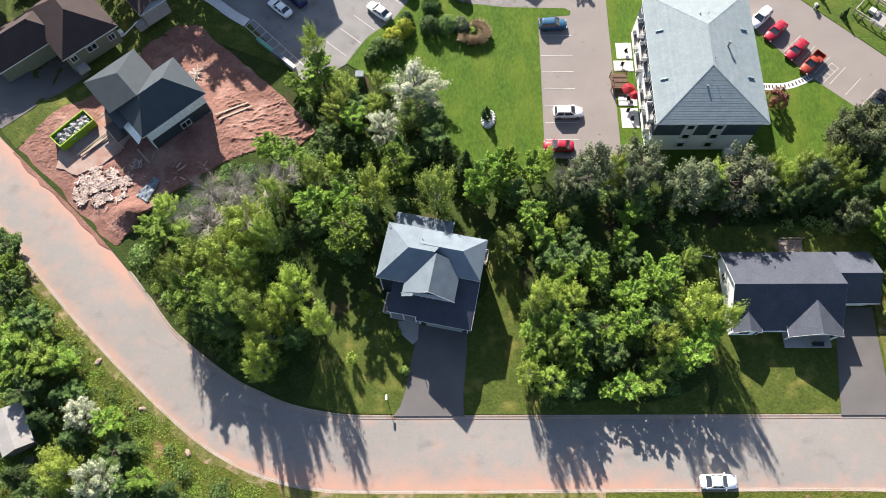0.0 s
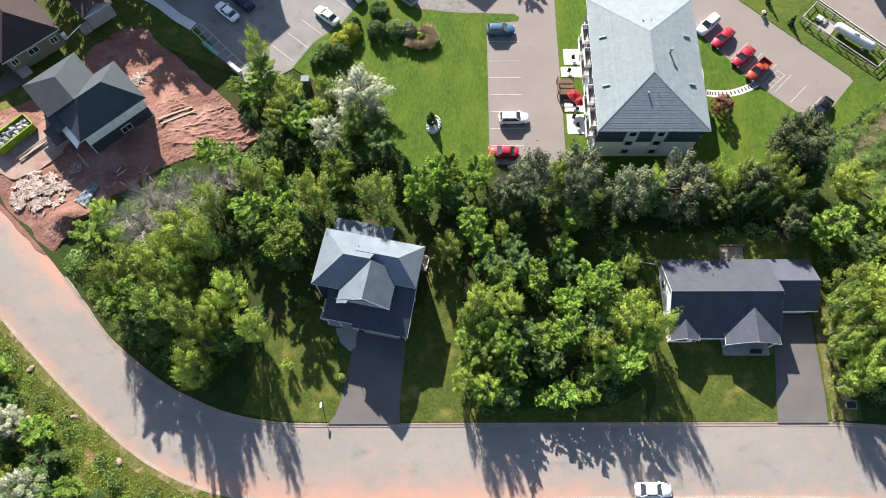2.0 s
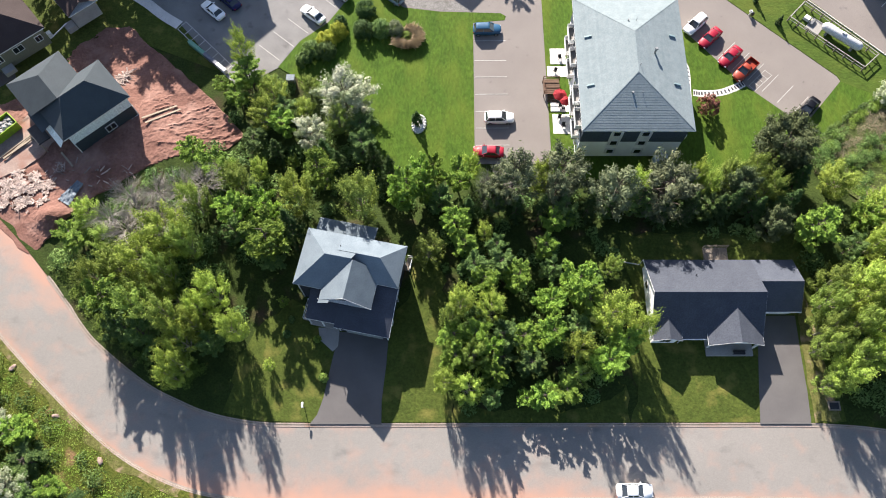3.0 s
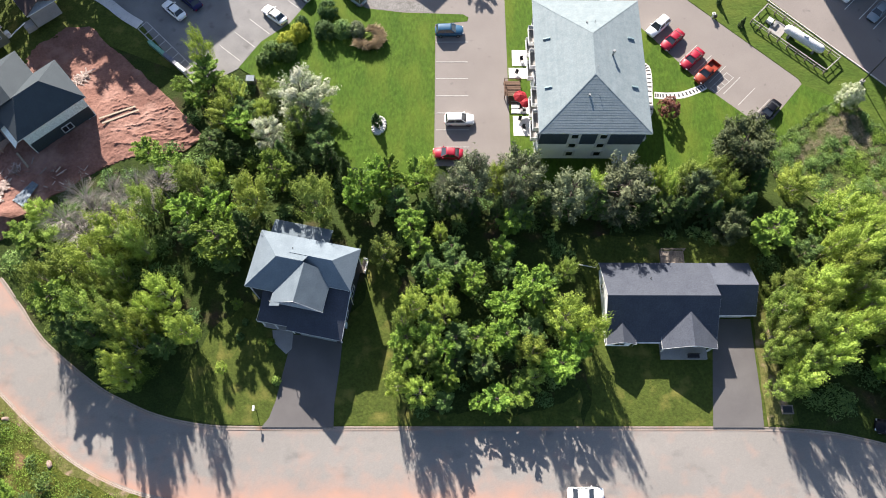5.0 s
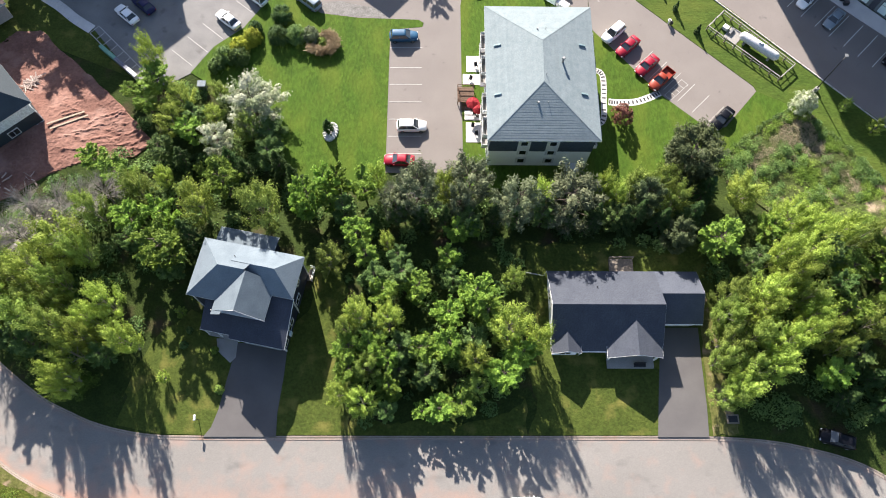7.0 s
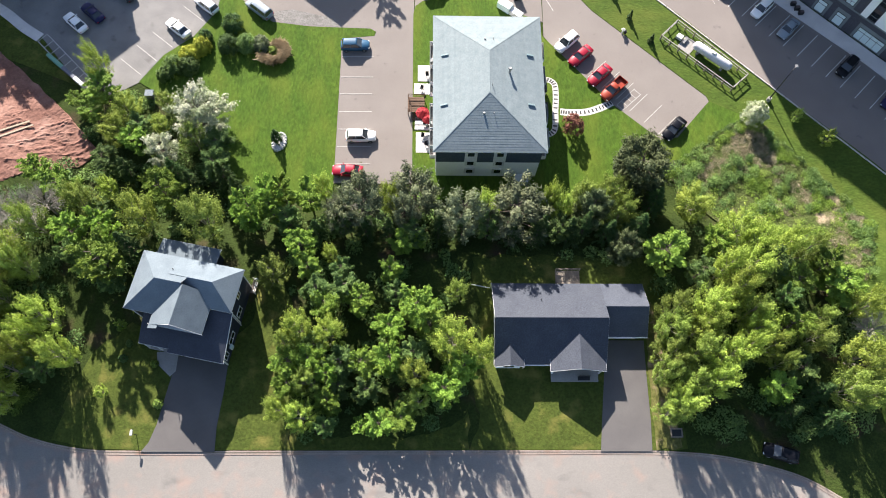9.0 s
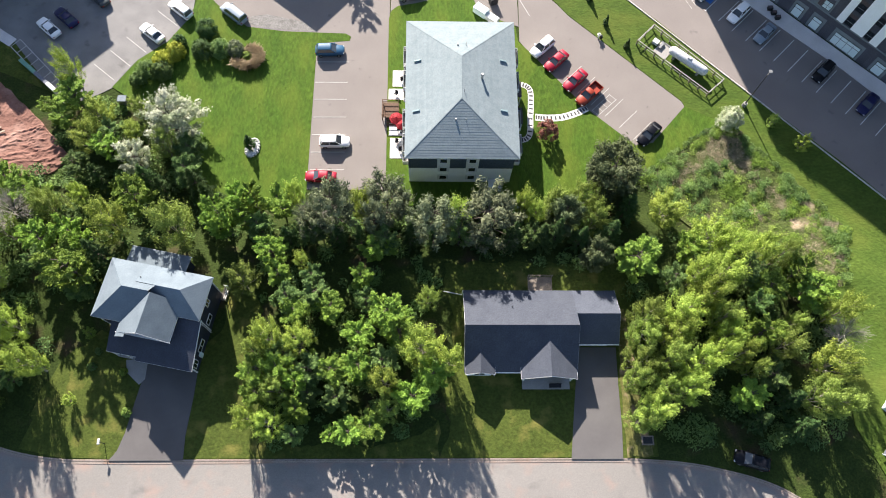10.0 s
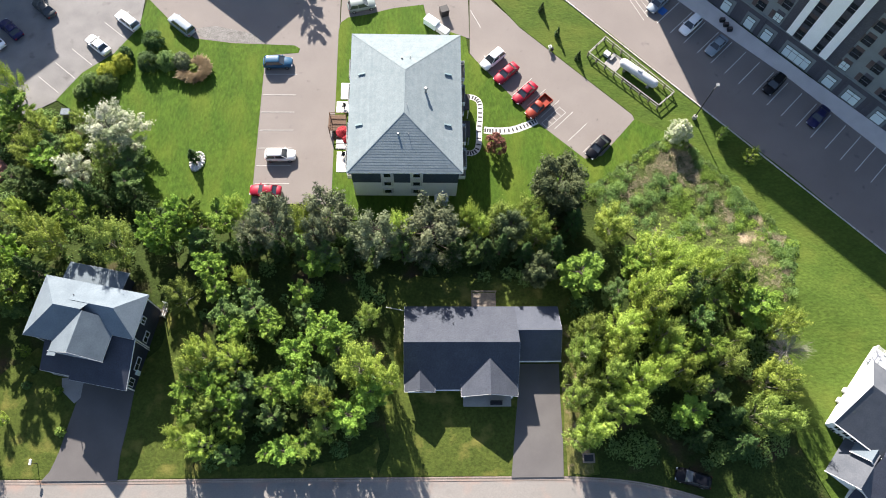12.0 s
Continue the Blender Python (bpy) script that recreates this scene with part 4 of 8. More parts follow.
window(h1, (0.37, -3.0, 7.3), (-1, 0), 1.0, 1.2)
window(h1, (0.37, -5.5, 4.6), (-1, 0), 1.2, 1.2)
part("meter_box", boxed(13.1, 13.35, -9.5, -8.9, g + 0.5, g + 1.6), M_SHOP, h1, "pale meter box")
# rear sunroom
bm = bmesh.new()
courses(bm, [(8.5, 3.2, 5.35), (0.2, 3.2, 5.35), (0.2, -0.4, 5.9), (8.5, -0.4, 5.9)])
part("sunroom_roof", bm, M_SHINGLE_A, h1, "grey shingled sunroom roof")
walled(h1, rect(0.6, 8.1, -0.38, 2.8), g - 0.6, 5.3, M_NAVY)
part("fascia", boxed(0.2, 8.5, 3.1, 3.22, 5.15, 5.33), M_TRIM, h1)
bm = bmesh.new()
for z in (g + 0.6, g + 1.3):
    beam(bm, (13.3, 0.6, z), (13.9, 0.6, z), 0.06, 0.06)
    beam(bm, (13.9, 0.6, z), (13.9, -1.2, z), 0.06, 0.06)
for p in ((13.9, 0.6), (13.9, -0.3), (13.9, -1.2)):
    beam(bm, (*p, g - 0.1), (*p, g + 1.4), 0.1, 0.1)
part("rear_railing", bm, M_TRIM, h1, "white landing railing")
part("rear_landing", boxed(13.15, 13.9, -1.2, 0.6, g - 0.2, g + 0.3), M_WOOD, h1)
for k in range(2):
    bm = bmesh.new()
    rod(bm, (13.3 - 9.6 * k, -5.9 - 3.4 * k, g), (13.3 - 9.6 * k, -5.9 - 3.4 * k, E1 - 0.1), 0.05, 0.05)
    part("downpipe", bm, M_TRIM, h1)
bm = bmesh.new()
rod(bm, (5.2, -2.2, 10.3), (5.2, -2.2, 10.95), 0.06, 0.06)
part("vent_pipe", bm, M_DARKMETAL, h1)

# ---- bungalow ----
h2 = thing("bungalow", (0, 0, 0), "white bungalow with charcoal shingled gable roof and attached garage", "house")
E2, RR, EG = 4.72, 8.2, 5.15
walled(h2, rect(36.6, 50.7, 11.3, 21.5), g - 0.3, E2 + 0.1, M_WHITE, "white lapped siding")
walled(h2, rect(50.72, 56.3, 14.95, 21.5), g - 0.3, E2 + 0.1, M_WHITE, "white lapped siding")
bm = bmesh.new()
courses(bm, [(36.2, 10.8, E2), (51.1, 10.8, E2), (51.1, 16.3, RR), (36.2, 16.3, RR)])
courses(bm, [(51.1, 22.0, E2), (36.2, 22.0, E2), (36.2, 16.3, RR), (51.1, 16.3, RR)])
part("roof", bm, M_SHINGLE_G, h2, "charcoal shingles")
bm = bmesh.new()
courses(bm, [(51.0, 14.55, E2), (56.9, 14.55, E2), (56.9, 18.2, 6.92), (51.0, 18.2, 6.92)])
courses(bm, [(56.9, 22.0, E2), (51.0, 22.0, E2), (51.0, 18.2, 6.92), (56.9, 18.2, 6.92)])
part("garage_roof", bm, M_SHINGLE_G, h2, "charcoal shingles")
for x0, x1, yb, zt, ze in ((43.6, 50.95, 14.6, 7.12, EG), (36.3, 40.2, 13.35, 6.33, EG)):
    m = (x0 + x1) / 2
    bm = bmesh.new()
    y0 = 9.85 if x1 > 45 else 10.45
    yv = 10.8 + (ze - E2) / 0.633
    courses(bm, [(x0, yv, ze), (x0, y0, ze), (m, y0, zt), (m, yb, zt)])
    courses(bm, [(x1, y0, ze), (x1, yv, ze), (m, yb, zt), (m, y0, zt)])
    part("gable_roof", bm, M_SHINGLE_G, h2, "charcoal shingled front gable")
    bm = bmesh.new()
    for s in (x0, x1):
        beam(bm, (s, y0 - 0.02, ze - 0.06), (m, y0 - 0.02, zt - 0.07), 0.05, 0.09)
        beam(bm, (s, y0, ze - 0.08), (s, yv, ze - 0.08), 0.06, 0.12)
    part("rake_board", bm, M_TRIM, h2)
    bm = bmesh.new()
    prism(bm, [(x0 + 0.35, y0 + 0.35), (x1 - 0.35, y0 + 0.35), (x1 - 0.35, 11.5), (x0 + 0.35, 11.5)], g - 0.3 if x1 < 45 else ze - 0.5, ze + 0.02)
    bm.faces.new([bm.verts.new(p) for p in ((x0 + 0.35, y0 + 0.34, ze), (x1 - 0.35, y0 + 0.34, ze), (m, y0 + 0.34, zt - 0.2))])
    part("gable_wall", bm, M_WHITE, h2)
for x, ya, yb, ym, zt in ((36.57, 11.3, 21.5, 16.3, RR - 0.2), (50.74, 11.3, 21.5, 16.3, RR - 0.2), (56.33, 14.95, 21.5, 18.2, 6.75)):
    bm = bmesh.new()
    lo = E2 + 0.1
    prism(bm, [(x - 0.03, ya), (x + 0.03, ya), (x + 0.03, yb), (x - 0.03, yb)], lo - 0.1, lo)
    bm.faces.new([bm.verts.new(p) for p in ((x - 0.03, ya, lo), (x - 0.03, yb, lo), (x - 0.03, ym, zt))])
    bm.faces.new([bm.verts.new(p) for p in ((x + 0.03, ya, lo), (x + 0.03, yb, lo), (x + 0.03, ym, zt))])
    part("gable_end", bm, M_WHITE, h2)
for x, ya, yb, za, ym in ((36.2, 10.8, 22.0, RR, 16.3), (51.1, 10.8, 14.4, RR, 16.3), (56.9, 14.55, 22.0, 6.92, 18.2)):
    bm = bmesh.new()
    beam(bm, (x, ya, E2 - 0.13), (x, ym, za - 0.13), 0.04, 0.18)
    if x != 51.1:
        beam(bm, (x, ym, za - 0.13), (x, yb, E2 - 0.13), 0.04, 0.18)
    part("rake_board", bm, M_TRIM, h2)
eaves(h2, 40.3, 43.5, 10.8, 11.3, E2)
eaves(h2, 36.2, 56.9, 21.5, 22.0, E2)
eaves(h2, 51.1, 56.9, 14.55, 15.0, E2)
gutter(h2, (40.2, 10.74, E2 - 0.05), (43.6, 10.74, E2 - 0.05))
gutter(h2, (51.2, 14.49, E2 - 0.05), (56.9, 14.49, E2 - 0.05))
for x in (44.1, 50.4):
    part("porch_post", boxed(x - 0.1, x + 0.1, 10.0, 10.2, g, EG - 0.3), M_TRIM, h2)
part("garage_door", boxed(51.6, 55.8, 14.83, 14.97, g, g + 2.0), M_TRIM, h2, "white garage door")
part("front_door", boxed(46.0, 47.0, 11.2, 11.35, g + 0.2, g + 2.1), M_DARKMETAL, h2)
for x in (48.6, 44.9, 42.0, 38.3):
    window(h2, (x, 11.26 if x > 41 else 10.79, g + 1.3), (0, -1), 1.3, 1.1)
for y in (13.5, 18.6):
    window(h2, (36.56, y, g + 1.4), (-1, 0), 1.0, 1.1)
bm = bmesh.new()
rod(bm, (42.6, 19.2, 6.0), (42.6, 19.2, 6.8), 0.06, 0.06)
part("vent_pipe", bm, M_DARKMETAL, h2)
for x, y in ((40.3, 10.78), (36.15, 22.0)):
    bm = bmesh.new()
    rod(bm, (x, y, E2 - 0.1), (x, y, g), 0.045, 0.045)
    part("downpipe", bm, M_TRIM, h2)
bm = bmesh.new()
rod(bm, (36.1, 22.0, g + 0.15), (33.6, 22.5, g + 0.1), 0.06, 0.06)
part("drain_pipe", bm, M_TRIM, h2, "white drain pipe on the grass")
deck = thing("rear_deck", (45.4, 22.5, g), "small weathered grey wooden deck behind the bungalow", "deck")
for k in range(12):
    part("plank", boxed(0.28 * k, 0.28 * k + 0.26, 0, 2.0, 0.35, 0.4), M_WOOD, deck)
part("deck_frame", boxed(0, 3.35, 0.0, 2.0, 0.0, 0.34), M_WOOD, deck)
bm = bmesh.new()
for z in (0.9, 1.3):
    beam(bm, (0, 2.0, z), (3.35, 2.0, z), 0.06, 0.06)
for x in (0, 1.7, 3.35):
    beam(bm, (x, 2.0, 0.3), (x, 2.0, 1.35), 0.08, 0.08)
part("railing", bm, M_WOOD, deck)
bench = thing("porch_bench", (48.3, 9.3, g + 0.3), "dark outdoor bench on the front stoop", "bench")
part("seat", boxed(-0.8, 0.8, -0.25, 0.25, 0.35, 0.45, bevel=0.02), M_DARKMETAL, bench)
part("backrest", boxed(-0.8, 0.8, 0.22, 0.28, 0.45, 0.9, bevel=0.02), M_DARKMETAL, bench)
for x in (-0.7, 0.7):
    for y in (-0.2, 0.2):
        part("leg", boxed(x - 0.03, x + 0.03, y - 0.03, y + 0.03, 0, 0.36), M_DARKMETAL, bench)

# ---- apartment building ----
apt = thing("apartment_building", (0, 0, 0), "three-storey white apartment building with pale grey-green hip roof", "apartment building")
AX0, AX1, AY0, AY1 = 28.1, 44.2, 39.75, 62.65
EA, RA = 9.15, 12.35
WX0, WX1, WY0, WY1 = AX0 + 0.55, AX1 - 0.55, AY0 + 0.75, AY1 - 0.6
bm = bmesh.new()
slopes = ([(AX0, AY0, EA), (AX1, AY0, EA), (36.0, 47.45, RA)], [(AX1, AY1, EA), (AX0, AY1, EA), (36.1, 54.35, RA)], [(AX0, AY1, EA), (AX0, AY0, EA), (36.0, 47.45, RA), (36.1, 54.35, RA)], [(AX1, AY0, EA), (AX1, AY1, EA), (36.1, 54.35, RA), (36.0, 47.45, RA)])
for p in slopes:
    face_up(bm, [Vector(q) - Vector((0, 0, 0.02)) for q in p])
apt_roof = part("roof", bm, M_SHINGLE_C, apt, "pale grey-green shingles in clear courses")
for p in slopes:
    for top, riser in course_pieces(p, 0.36, 0.013):
        bm = bmesh.new()
        face_up(bm, top)
        if riser:
            face_up(bm, riser)
        part("shingle_course", bm, M_SHINGLE_C, apt_roof)
eaves(apt, AX0, AX1, AY0, AY1, EA, 0.22)
walled(apt, rect(WX0, WX1, WY0, WY1), -0.2, 4.75, M_WHITE, "white lapped siding")
walled(apt, rect(WX0 - 0.04, WX1 + 0.04, WY0 - 0.04, WY1 + 0.04), 4.75, EA - 0.2, M_SLATE, "dark slate-blue upper storey band")
for p, q in (((36.0, 47.45, RA), (36.1, 54.35, RA)), ((AX0, AY0, EA), (36.0, 47.45, RA)), ((AX1, AY0, EA), (36.0, 47.45, RA)), ((AX0, AY1, EA), (36.1, 54.35, RA)), ((AX1, AY1, EA), (36.1, 54.35, RA))):
    bm = bmesh.new()
    beam(bm, Vector(p) + Vector((0, 0, 0.01)), Vector(q) + Vector((0, 0, 0.01)), 0.12, 0.016)
    part("ridge_cap", bm, M_SHINGLE_C, apt)
for xc in (33.6, 37.75):
    part("window_panel", boxed(xc - 0.9, xc + 0.9, WY0 - 0.1, WY0, 4.75, EA - 0.22), M_TRIM, apt, "white panel strip")
    for zc in (7.15, 4.5, 1.95):
        if zc < 6:
            part("window_surround", boxed(xc - 0.8, xc + 0.8, WY0 - 0.09, WY0 - 0.035, zc - 0.8, zc + 0.8), M_TRIM, apt)
        window(apt, (xc, WY0 - 0.1, zc), (0, -1), 0.95, 1.1, None, None, 0)
# balconies on both long sides
for side, xw in ((-1, WX0), (1, WX1)):
    for y in (43.4, 47.4, 54.0, 58.2):
        for z in (3.0, 5.9):
            x0, x1 = (xw - 0.95, xw) if side < 0 else (xw, xw + 1.2)
            bal = part("balcony", boxed(x0, x1, y - 1.5, y + 1.5, z - 0.1, z + 0.08), M_CONC, apt, "pale grey balcony slab")
            xo = x0 if side < 0 else x1
            part("railing_panel", boxed(xo - 0.02, xo + 0.02, y - 1.5, y + 1.5, z + 0.12, z + 1.0), M_WHITE, bal)
            for ye in (y - 1.48, y + 1.48):
                part("railing_panel", boxed(x0 + 0.03, x1 - 0.03, ye - 0.02, ye + 0.02, z + 0.12, z + 1.0), M_WHITE, bal)
            bm = bmesh.new()
            beam(bm, (xo, y - 1.52, z + 1.04), (xo, y + 1.52, z + 1.04), 0.07, 0.05)
            part("handrail", bm, M_GREYP, bal)
        for z in (1.2, 4.1, 7.1):
            window(apt, (xw + side * 0.04, y, z), (side, 0), 1.7, 1.9, bars=1)
    for y in (50.6, 61.0, 41.5):
        for z in (1.6, 4.4, 7.4):
            window(apt, (xw + side * 0.04, y, z), (side, 0), 0.9, 1.1)
for x, y in ((29.8, 55.1), (29.65, 46.8), (42.25, 55.15), (42.1, 46.8)):
    zr = EA + (min(x - AX0, AX1 - x)) / 8.0 * (RA - EA)
    m = Matrix.Translation((x, y, zr + 0.16)) @ pose(0, 0, 0, 0, 22 if x > 36 else -22, 0)
    part("roof_vent", boxed(-0.55, 0.55, -0.14, 0.14, -0.12, 0.08, m=m, bevel=0.04), M_VENT, apt, "low teal-grey box vent on the roof")
for x, y, h, r in ((39.0, 51.4, 0.9, 0.16), (35.2, 44.7, 0.25, 0.14), (35.6, 56.9, 0.3, 0.12), (36.8, 56.9, 0.6, 0.04), (36.4, 48.6, 0.5, 0.04), (36.6, 44.7, 0.3, 0.045)):
    zr = EA + min(x - AX0, AX1 - x, (y - AY0) * 1.04, (AY1 - y) * 0.97) / 8.0 * (RA - EA)
    bm = bmesh.new()
    rod(bm, (x, y, zr - 0.1), (x, y, zr + h), r, r, 10)
    if r == 0.16:
        rod(bm, (x, y, zr + h), (x, y, zr + h + 0.22), 0.28, 0.2, 10)
    part("vent_pipe", bm, M_STEEL, apt)
bm = bmesh.new()
for x0, x1, y0, y1 in ((25.8, 28.3, 57.0, 60.0), (25.2, 28.3, 54.6, 56.6), (25.6, 28.3, 44.3, 47.8), (25.4, 28.3, 48.2, 50.4)):
    b = boxed(x0, x1, y0, y1, 0.05, 0.24, bevel=0.02)
    setting("patio", b, M_SLAB, "white concrete patio slab beside apartments", "patio")
bm.free()
# raised timber deck with steps
dk = thing("timber_deck", (24.3, 51.0, 0.15), "brown timber deck with railings at the apartments", "deck")
for k in range(9):
    part("plank", boxed(0, 2.6, 0.3 * k, 0.3 * k + 0.27, 0.75, 0.8), M_BROWNWOOD, dk)
for x in (0.05, 2.55):
    for y in (0.05, 2.6):
        part("post", boxed(x - 0.06, x + 0.06, y - 0.06, y + 0.06, 0, 1.75), M_BROWNWOOD, dk)
bm = bmesh.new()
for z in (1.2, 1.7):
    beam(bm, (0.05, 0.05, z), (0.05, 2.6, z), 0.06, 0.08)
    beam(bm, (0.05, 2.6, z), (2.55, 2.6, z), 0.06, 0.08)
    beam(bm, (0.05, 0.05, z), (2.55, 0.05, z), 0.06, 0.08)
part("railing", bm, M_BROWNWOOD, dk)
for k in range(3):
    part("tread", boxed(0.6, 2.2, -0.35 * (k + 1), -0.35 * k - 0.02, 0.52 - 0.22 * k, 0.57 - 0.22 * k), M_BROWNWOOD, dk)
# red parasols over the patio
for x, y, s in ((26.6, 50.0, 1.1), (27.4, 48.9, 0.9)):
    um = thing("parasol", (x, y, 0.24), "red fabric parasol on a patio", "parasol", "patio parasols")
    bm = bmesh.new()
    rod(bm, (0, 0, 0), (0, 0, 2.5), 0.03, 0.03)
    part("pole", bm, M_STEEL, um)
    bm = bmesh.new()
    top = bm.verts.new((0, 0, 2.6))
    ring = [bm.verts.new((s * math.cos(k * math.pi / 4), s * math.sin(k * math.pi / 4), 2.1 - 0.05 * (k % 2))) for k in range(8)]
    for k in range(8):
        bm.faces.new((top, ring[k], ring[(k + 1) % 8]))
    sol = bmesh.ops.solidify(bm, geom=bm.faces[:], thickness=0.02)
    part("canopy", bm, M_RED, um)
    part("base_plate", boxed(-0.25, 0.25, -0.25, 0.25, 0, 0.06, bevel=0.01), M_DARKMETAL, um)
for x, y in ((27.3, 58.0), (26.4, 55.5), (27.2, 45.6), (26.9, 49.2), (26.6, 47.0)):
    ch = thing("patio_chair", (x, y, 0.24), "dark patio chair on a concrete slab", "chair", "patio chairs", turn=40 * x)
    part("seat", boxed(-0.25, 0.25, -0.25, 0.25, 0.4, 0.46, bevel=0.01), M_DARKMETAL, ch)
    part("backrest", boxed(-0.25, 0.25, 0.22, 0.27, 0.46, 0.95, bevel=0.01), M_DARKMETAL, ch)
    for lx in (-0.22, 0.22):
        for ly in (-0.22, 0.22):
            part("leg", boxed(lx - 0.02, lx + 0.02, ly - 0.02, ly + 0.02, 0, 0.41), M_DARKMETAL, ch)
# garden shed at the south wall
sh = thing("tool_shed", (41.4, 39.5, 0.1), "small pale grey metal shed against the wall", "shed")
part("body", boxed(-0.95, 0.95, -0.6, 0.6, 0, 1.5, bevel=0.03), M_SHOP, sh)
part("lid", boxed(-1.02, 1.02, -0.67, 0.67, 1.5, 1.6, bevel=0.03), M_TRIM, sh)
# entrance forecourt and winding path with dark pavers
entr = drape([(43.7, 46.6), (47.2, 46.6), (47.4, 57.6), (43.7, 58.4)], 0.17)
setting("forecourt", entr, M_LOT_DARK, "dark paved entrance court", "forecourt")
def paved_path(points, per, half=0.6):
    """A white concrete path with a row of dark inset pavers along it."""
    line = smooth_line(points, per)
    bm = bmesh.new()
    for k, p in enumerate(line):
        d = (line[min(k + 1, len(line) - 1)] - line[max(k - 1, 0)]).normalized()
        o = Vector((-d.y, d.x)) * half
        for s in (1, -1):
            bm.verts.new((p.x + s * o.x, p.y + s * o.y, 0.19))
    bm.verts.ensure_lookup_table()
    for k in range(len(line) - 1):
        bm.faces.new((bm.verts[2 * k], bm.verts[2 * k + 1], bm.verts[2 * k + 3], bm.verts[2 * k + 2]))
    bmesh.ops.recalc_face_normals(bm, faces=bm.faces[:])
    for f in bm.faces:
        f.normal_update()
        if f.normal.z < 0:
            f.normal_flip()
    path = setting("path_entrance", bm, M_SLAB, "white concrete path with dark inset pavers", "path")
    for a, b in zip(line, line[1:]):
        p, d = a.lerp(b, 0.5), b - a
        part("paver", boxed(-0.13, 0.13, -0.33, 0.33, 0.10, 0.205, m=Matrix.Translation((p.x, p.y, 0)) @ Matrix.Rotation(math.atan2(d.y, d.x), 4, "Z")), M_LOT_DARK, path)


paved_path([(45.2, 57.8), (46.8, 57.5), (47.6, 56.6), (47.65, 54.4), (47.45, 52.0), (47.2, 48.7), (46.2, 47.7), (45.0, 47.8)], 3, 0.46)
paved_path([(48.2, 51.75), (49.8, 51.6), (52.4, 51.75), (54.8, 52.6), (56.5, 53.5)], 4)
for y in (50.3, 55.0):
    ca = thing("entrance_canopy", (43.7, y, 0.15), "dark flat canopy over the apartment entrance", "canopy", "entrance canopies")
    part("roof", boxed(0, 2.1, -1.4, 1.4, 2.7, 2.9, bevel=0.03), M_DARKMETAL, ca)
    for yy in (-1.2, 1.2):
        part("post", boxed(1.85, 2.0, yy - 0.07, yy + 0.07, 0, 2.7), M_TRIM, ca)

# ---- big apartment block to the east ----
blk = thing("apartment_block", (86.9, 77.5, 0), "tall charcoal apartment block with white vertical panels", "apartment building", turn=-45)
BH = 26.0
U0, U1, DEP = -21.0, 66.0, 17.0
walled(blk, rect(U0, U1, 0, DEP), -0.3, 4.6, M_CHAR, "charcoal ground storey", 1.5)
walled(blk, rect(U0 + 0.05, U1, 0.06, DEP), 4.6, BH, M_GREYP, "slate grey upper storeys", 1.55)
part("parapet", boxed(U0, U1, -0.05, 0.3, BH, BH + 0.7), M_CHAR, blk)
part("roof", boxed(U0, U1, 0.3, DEP, BH, BH + 0.15), M_LOT_DARK, blk, "dark flat roof")
for u, w in ((14.0, 1.15), (16.65, 2.25), (20.15, 1.35)):
    part("white_panel", boxed(u, u + w, -0.7, 0.05, 5.2, BH + 0.4, bevel=0.03), M_PANEL, blk, "white vertical panel")
for u0, u1 in ((12.6, 23.2), (33.5, 36.4)):
    part("dark_bay", boxed(u0, u1, -0.06, 0.07, 4.6, BH), M_CHAR, blk, "charcoal bay")
for u, w, k in ((8.25, 1.5, 0), (11.8, 1.5, 0), (17.7, 4.7, 3), (24.1, 1.7, 0), (28.3, 2.4, 1), (33.5, 1.8, 0), (38, 3.2, 1), (3.5, 1.5, 0), (-2, 3.2, 1)):
    shop = window(blk, (u, -0.035, 1.5), (0, -1), w, 2.3, M_DARKMETAL, M_SHOP, k)
    part("transom", boxed(u - w / 2, u + w / 2, -0.1, -0.03, 1.95, 2.03), M_DARKMETAL, shop)
    part("surround", boxed(u - w / 2 - 0.5, u + w / 2 + 0.5, -0.055, 0.01, 0.1, 3.4), M_GREYP, blk, "slate grey surround of a ground floor window")
COLUMNS = (0.5, 4.2, 8.3, 11.6, 15.9, 19.6, 24.2, 28.0, 31.7, 37.6, 41, 46)
for s in range(7):
    z = 5.8 + 3.15 * s
    for i, u in enumerate(COLUMNS):
        deep = -0.07 if 12 < u < 23 else 0.03
        wd = window(blk, (u, deep, z), (0, -1), 1.35, 1.5, M_DARKMETAL, M_SHOP if (5 * s + 3 * i) % 9 == 0 else M_PANE, 1)
        part("blind_rail", boxed(u - 0.66, u + 0.66, deep - 0.075, deep - 0.045, z - 0.08, z - 0.02), M_STEEL, wd)
        if not 12 < u < 23:
            part("brown_panel", boxed(u - 1.5, u - 0.82, -0.035, 0.02, z - 0.8, z + 0.8), M_BROWNP, blk)
        part("spandrel", boxed(u - 0.7, u + 0.7, deep - 0.045, deep + 0.02, z + 0.85, z + 1.5), M_CHAR if i % 2 else M_BROWNP, blk)
for u in (-2.8, 2.2, 6.6, 9.9, 13.4, 21.9, 26.2, 30.9, 36.6):
    part("ground_pier", boxed(u, u + 0.45, -0.18, 0.04, 0, 4.5, bevel=0.02), M_CHAR, blk)
part("string_course", boxed(U0, U1, -0.16, -0.06, 4.45, 4.7), M_GREYP, blk)
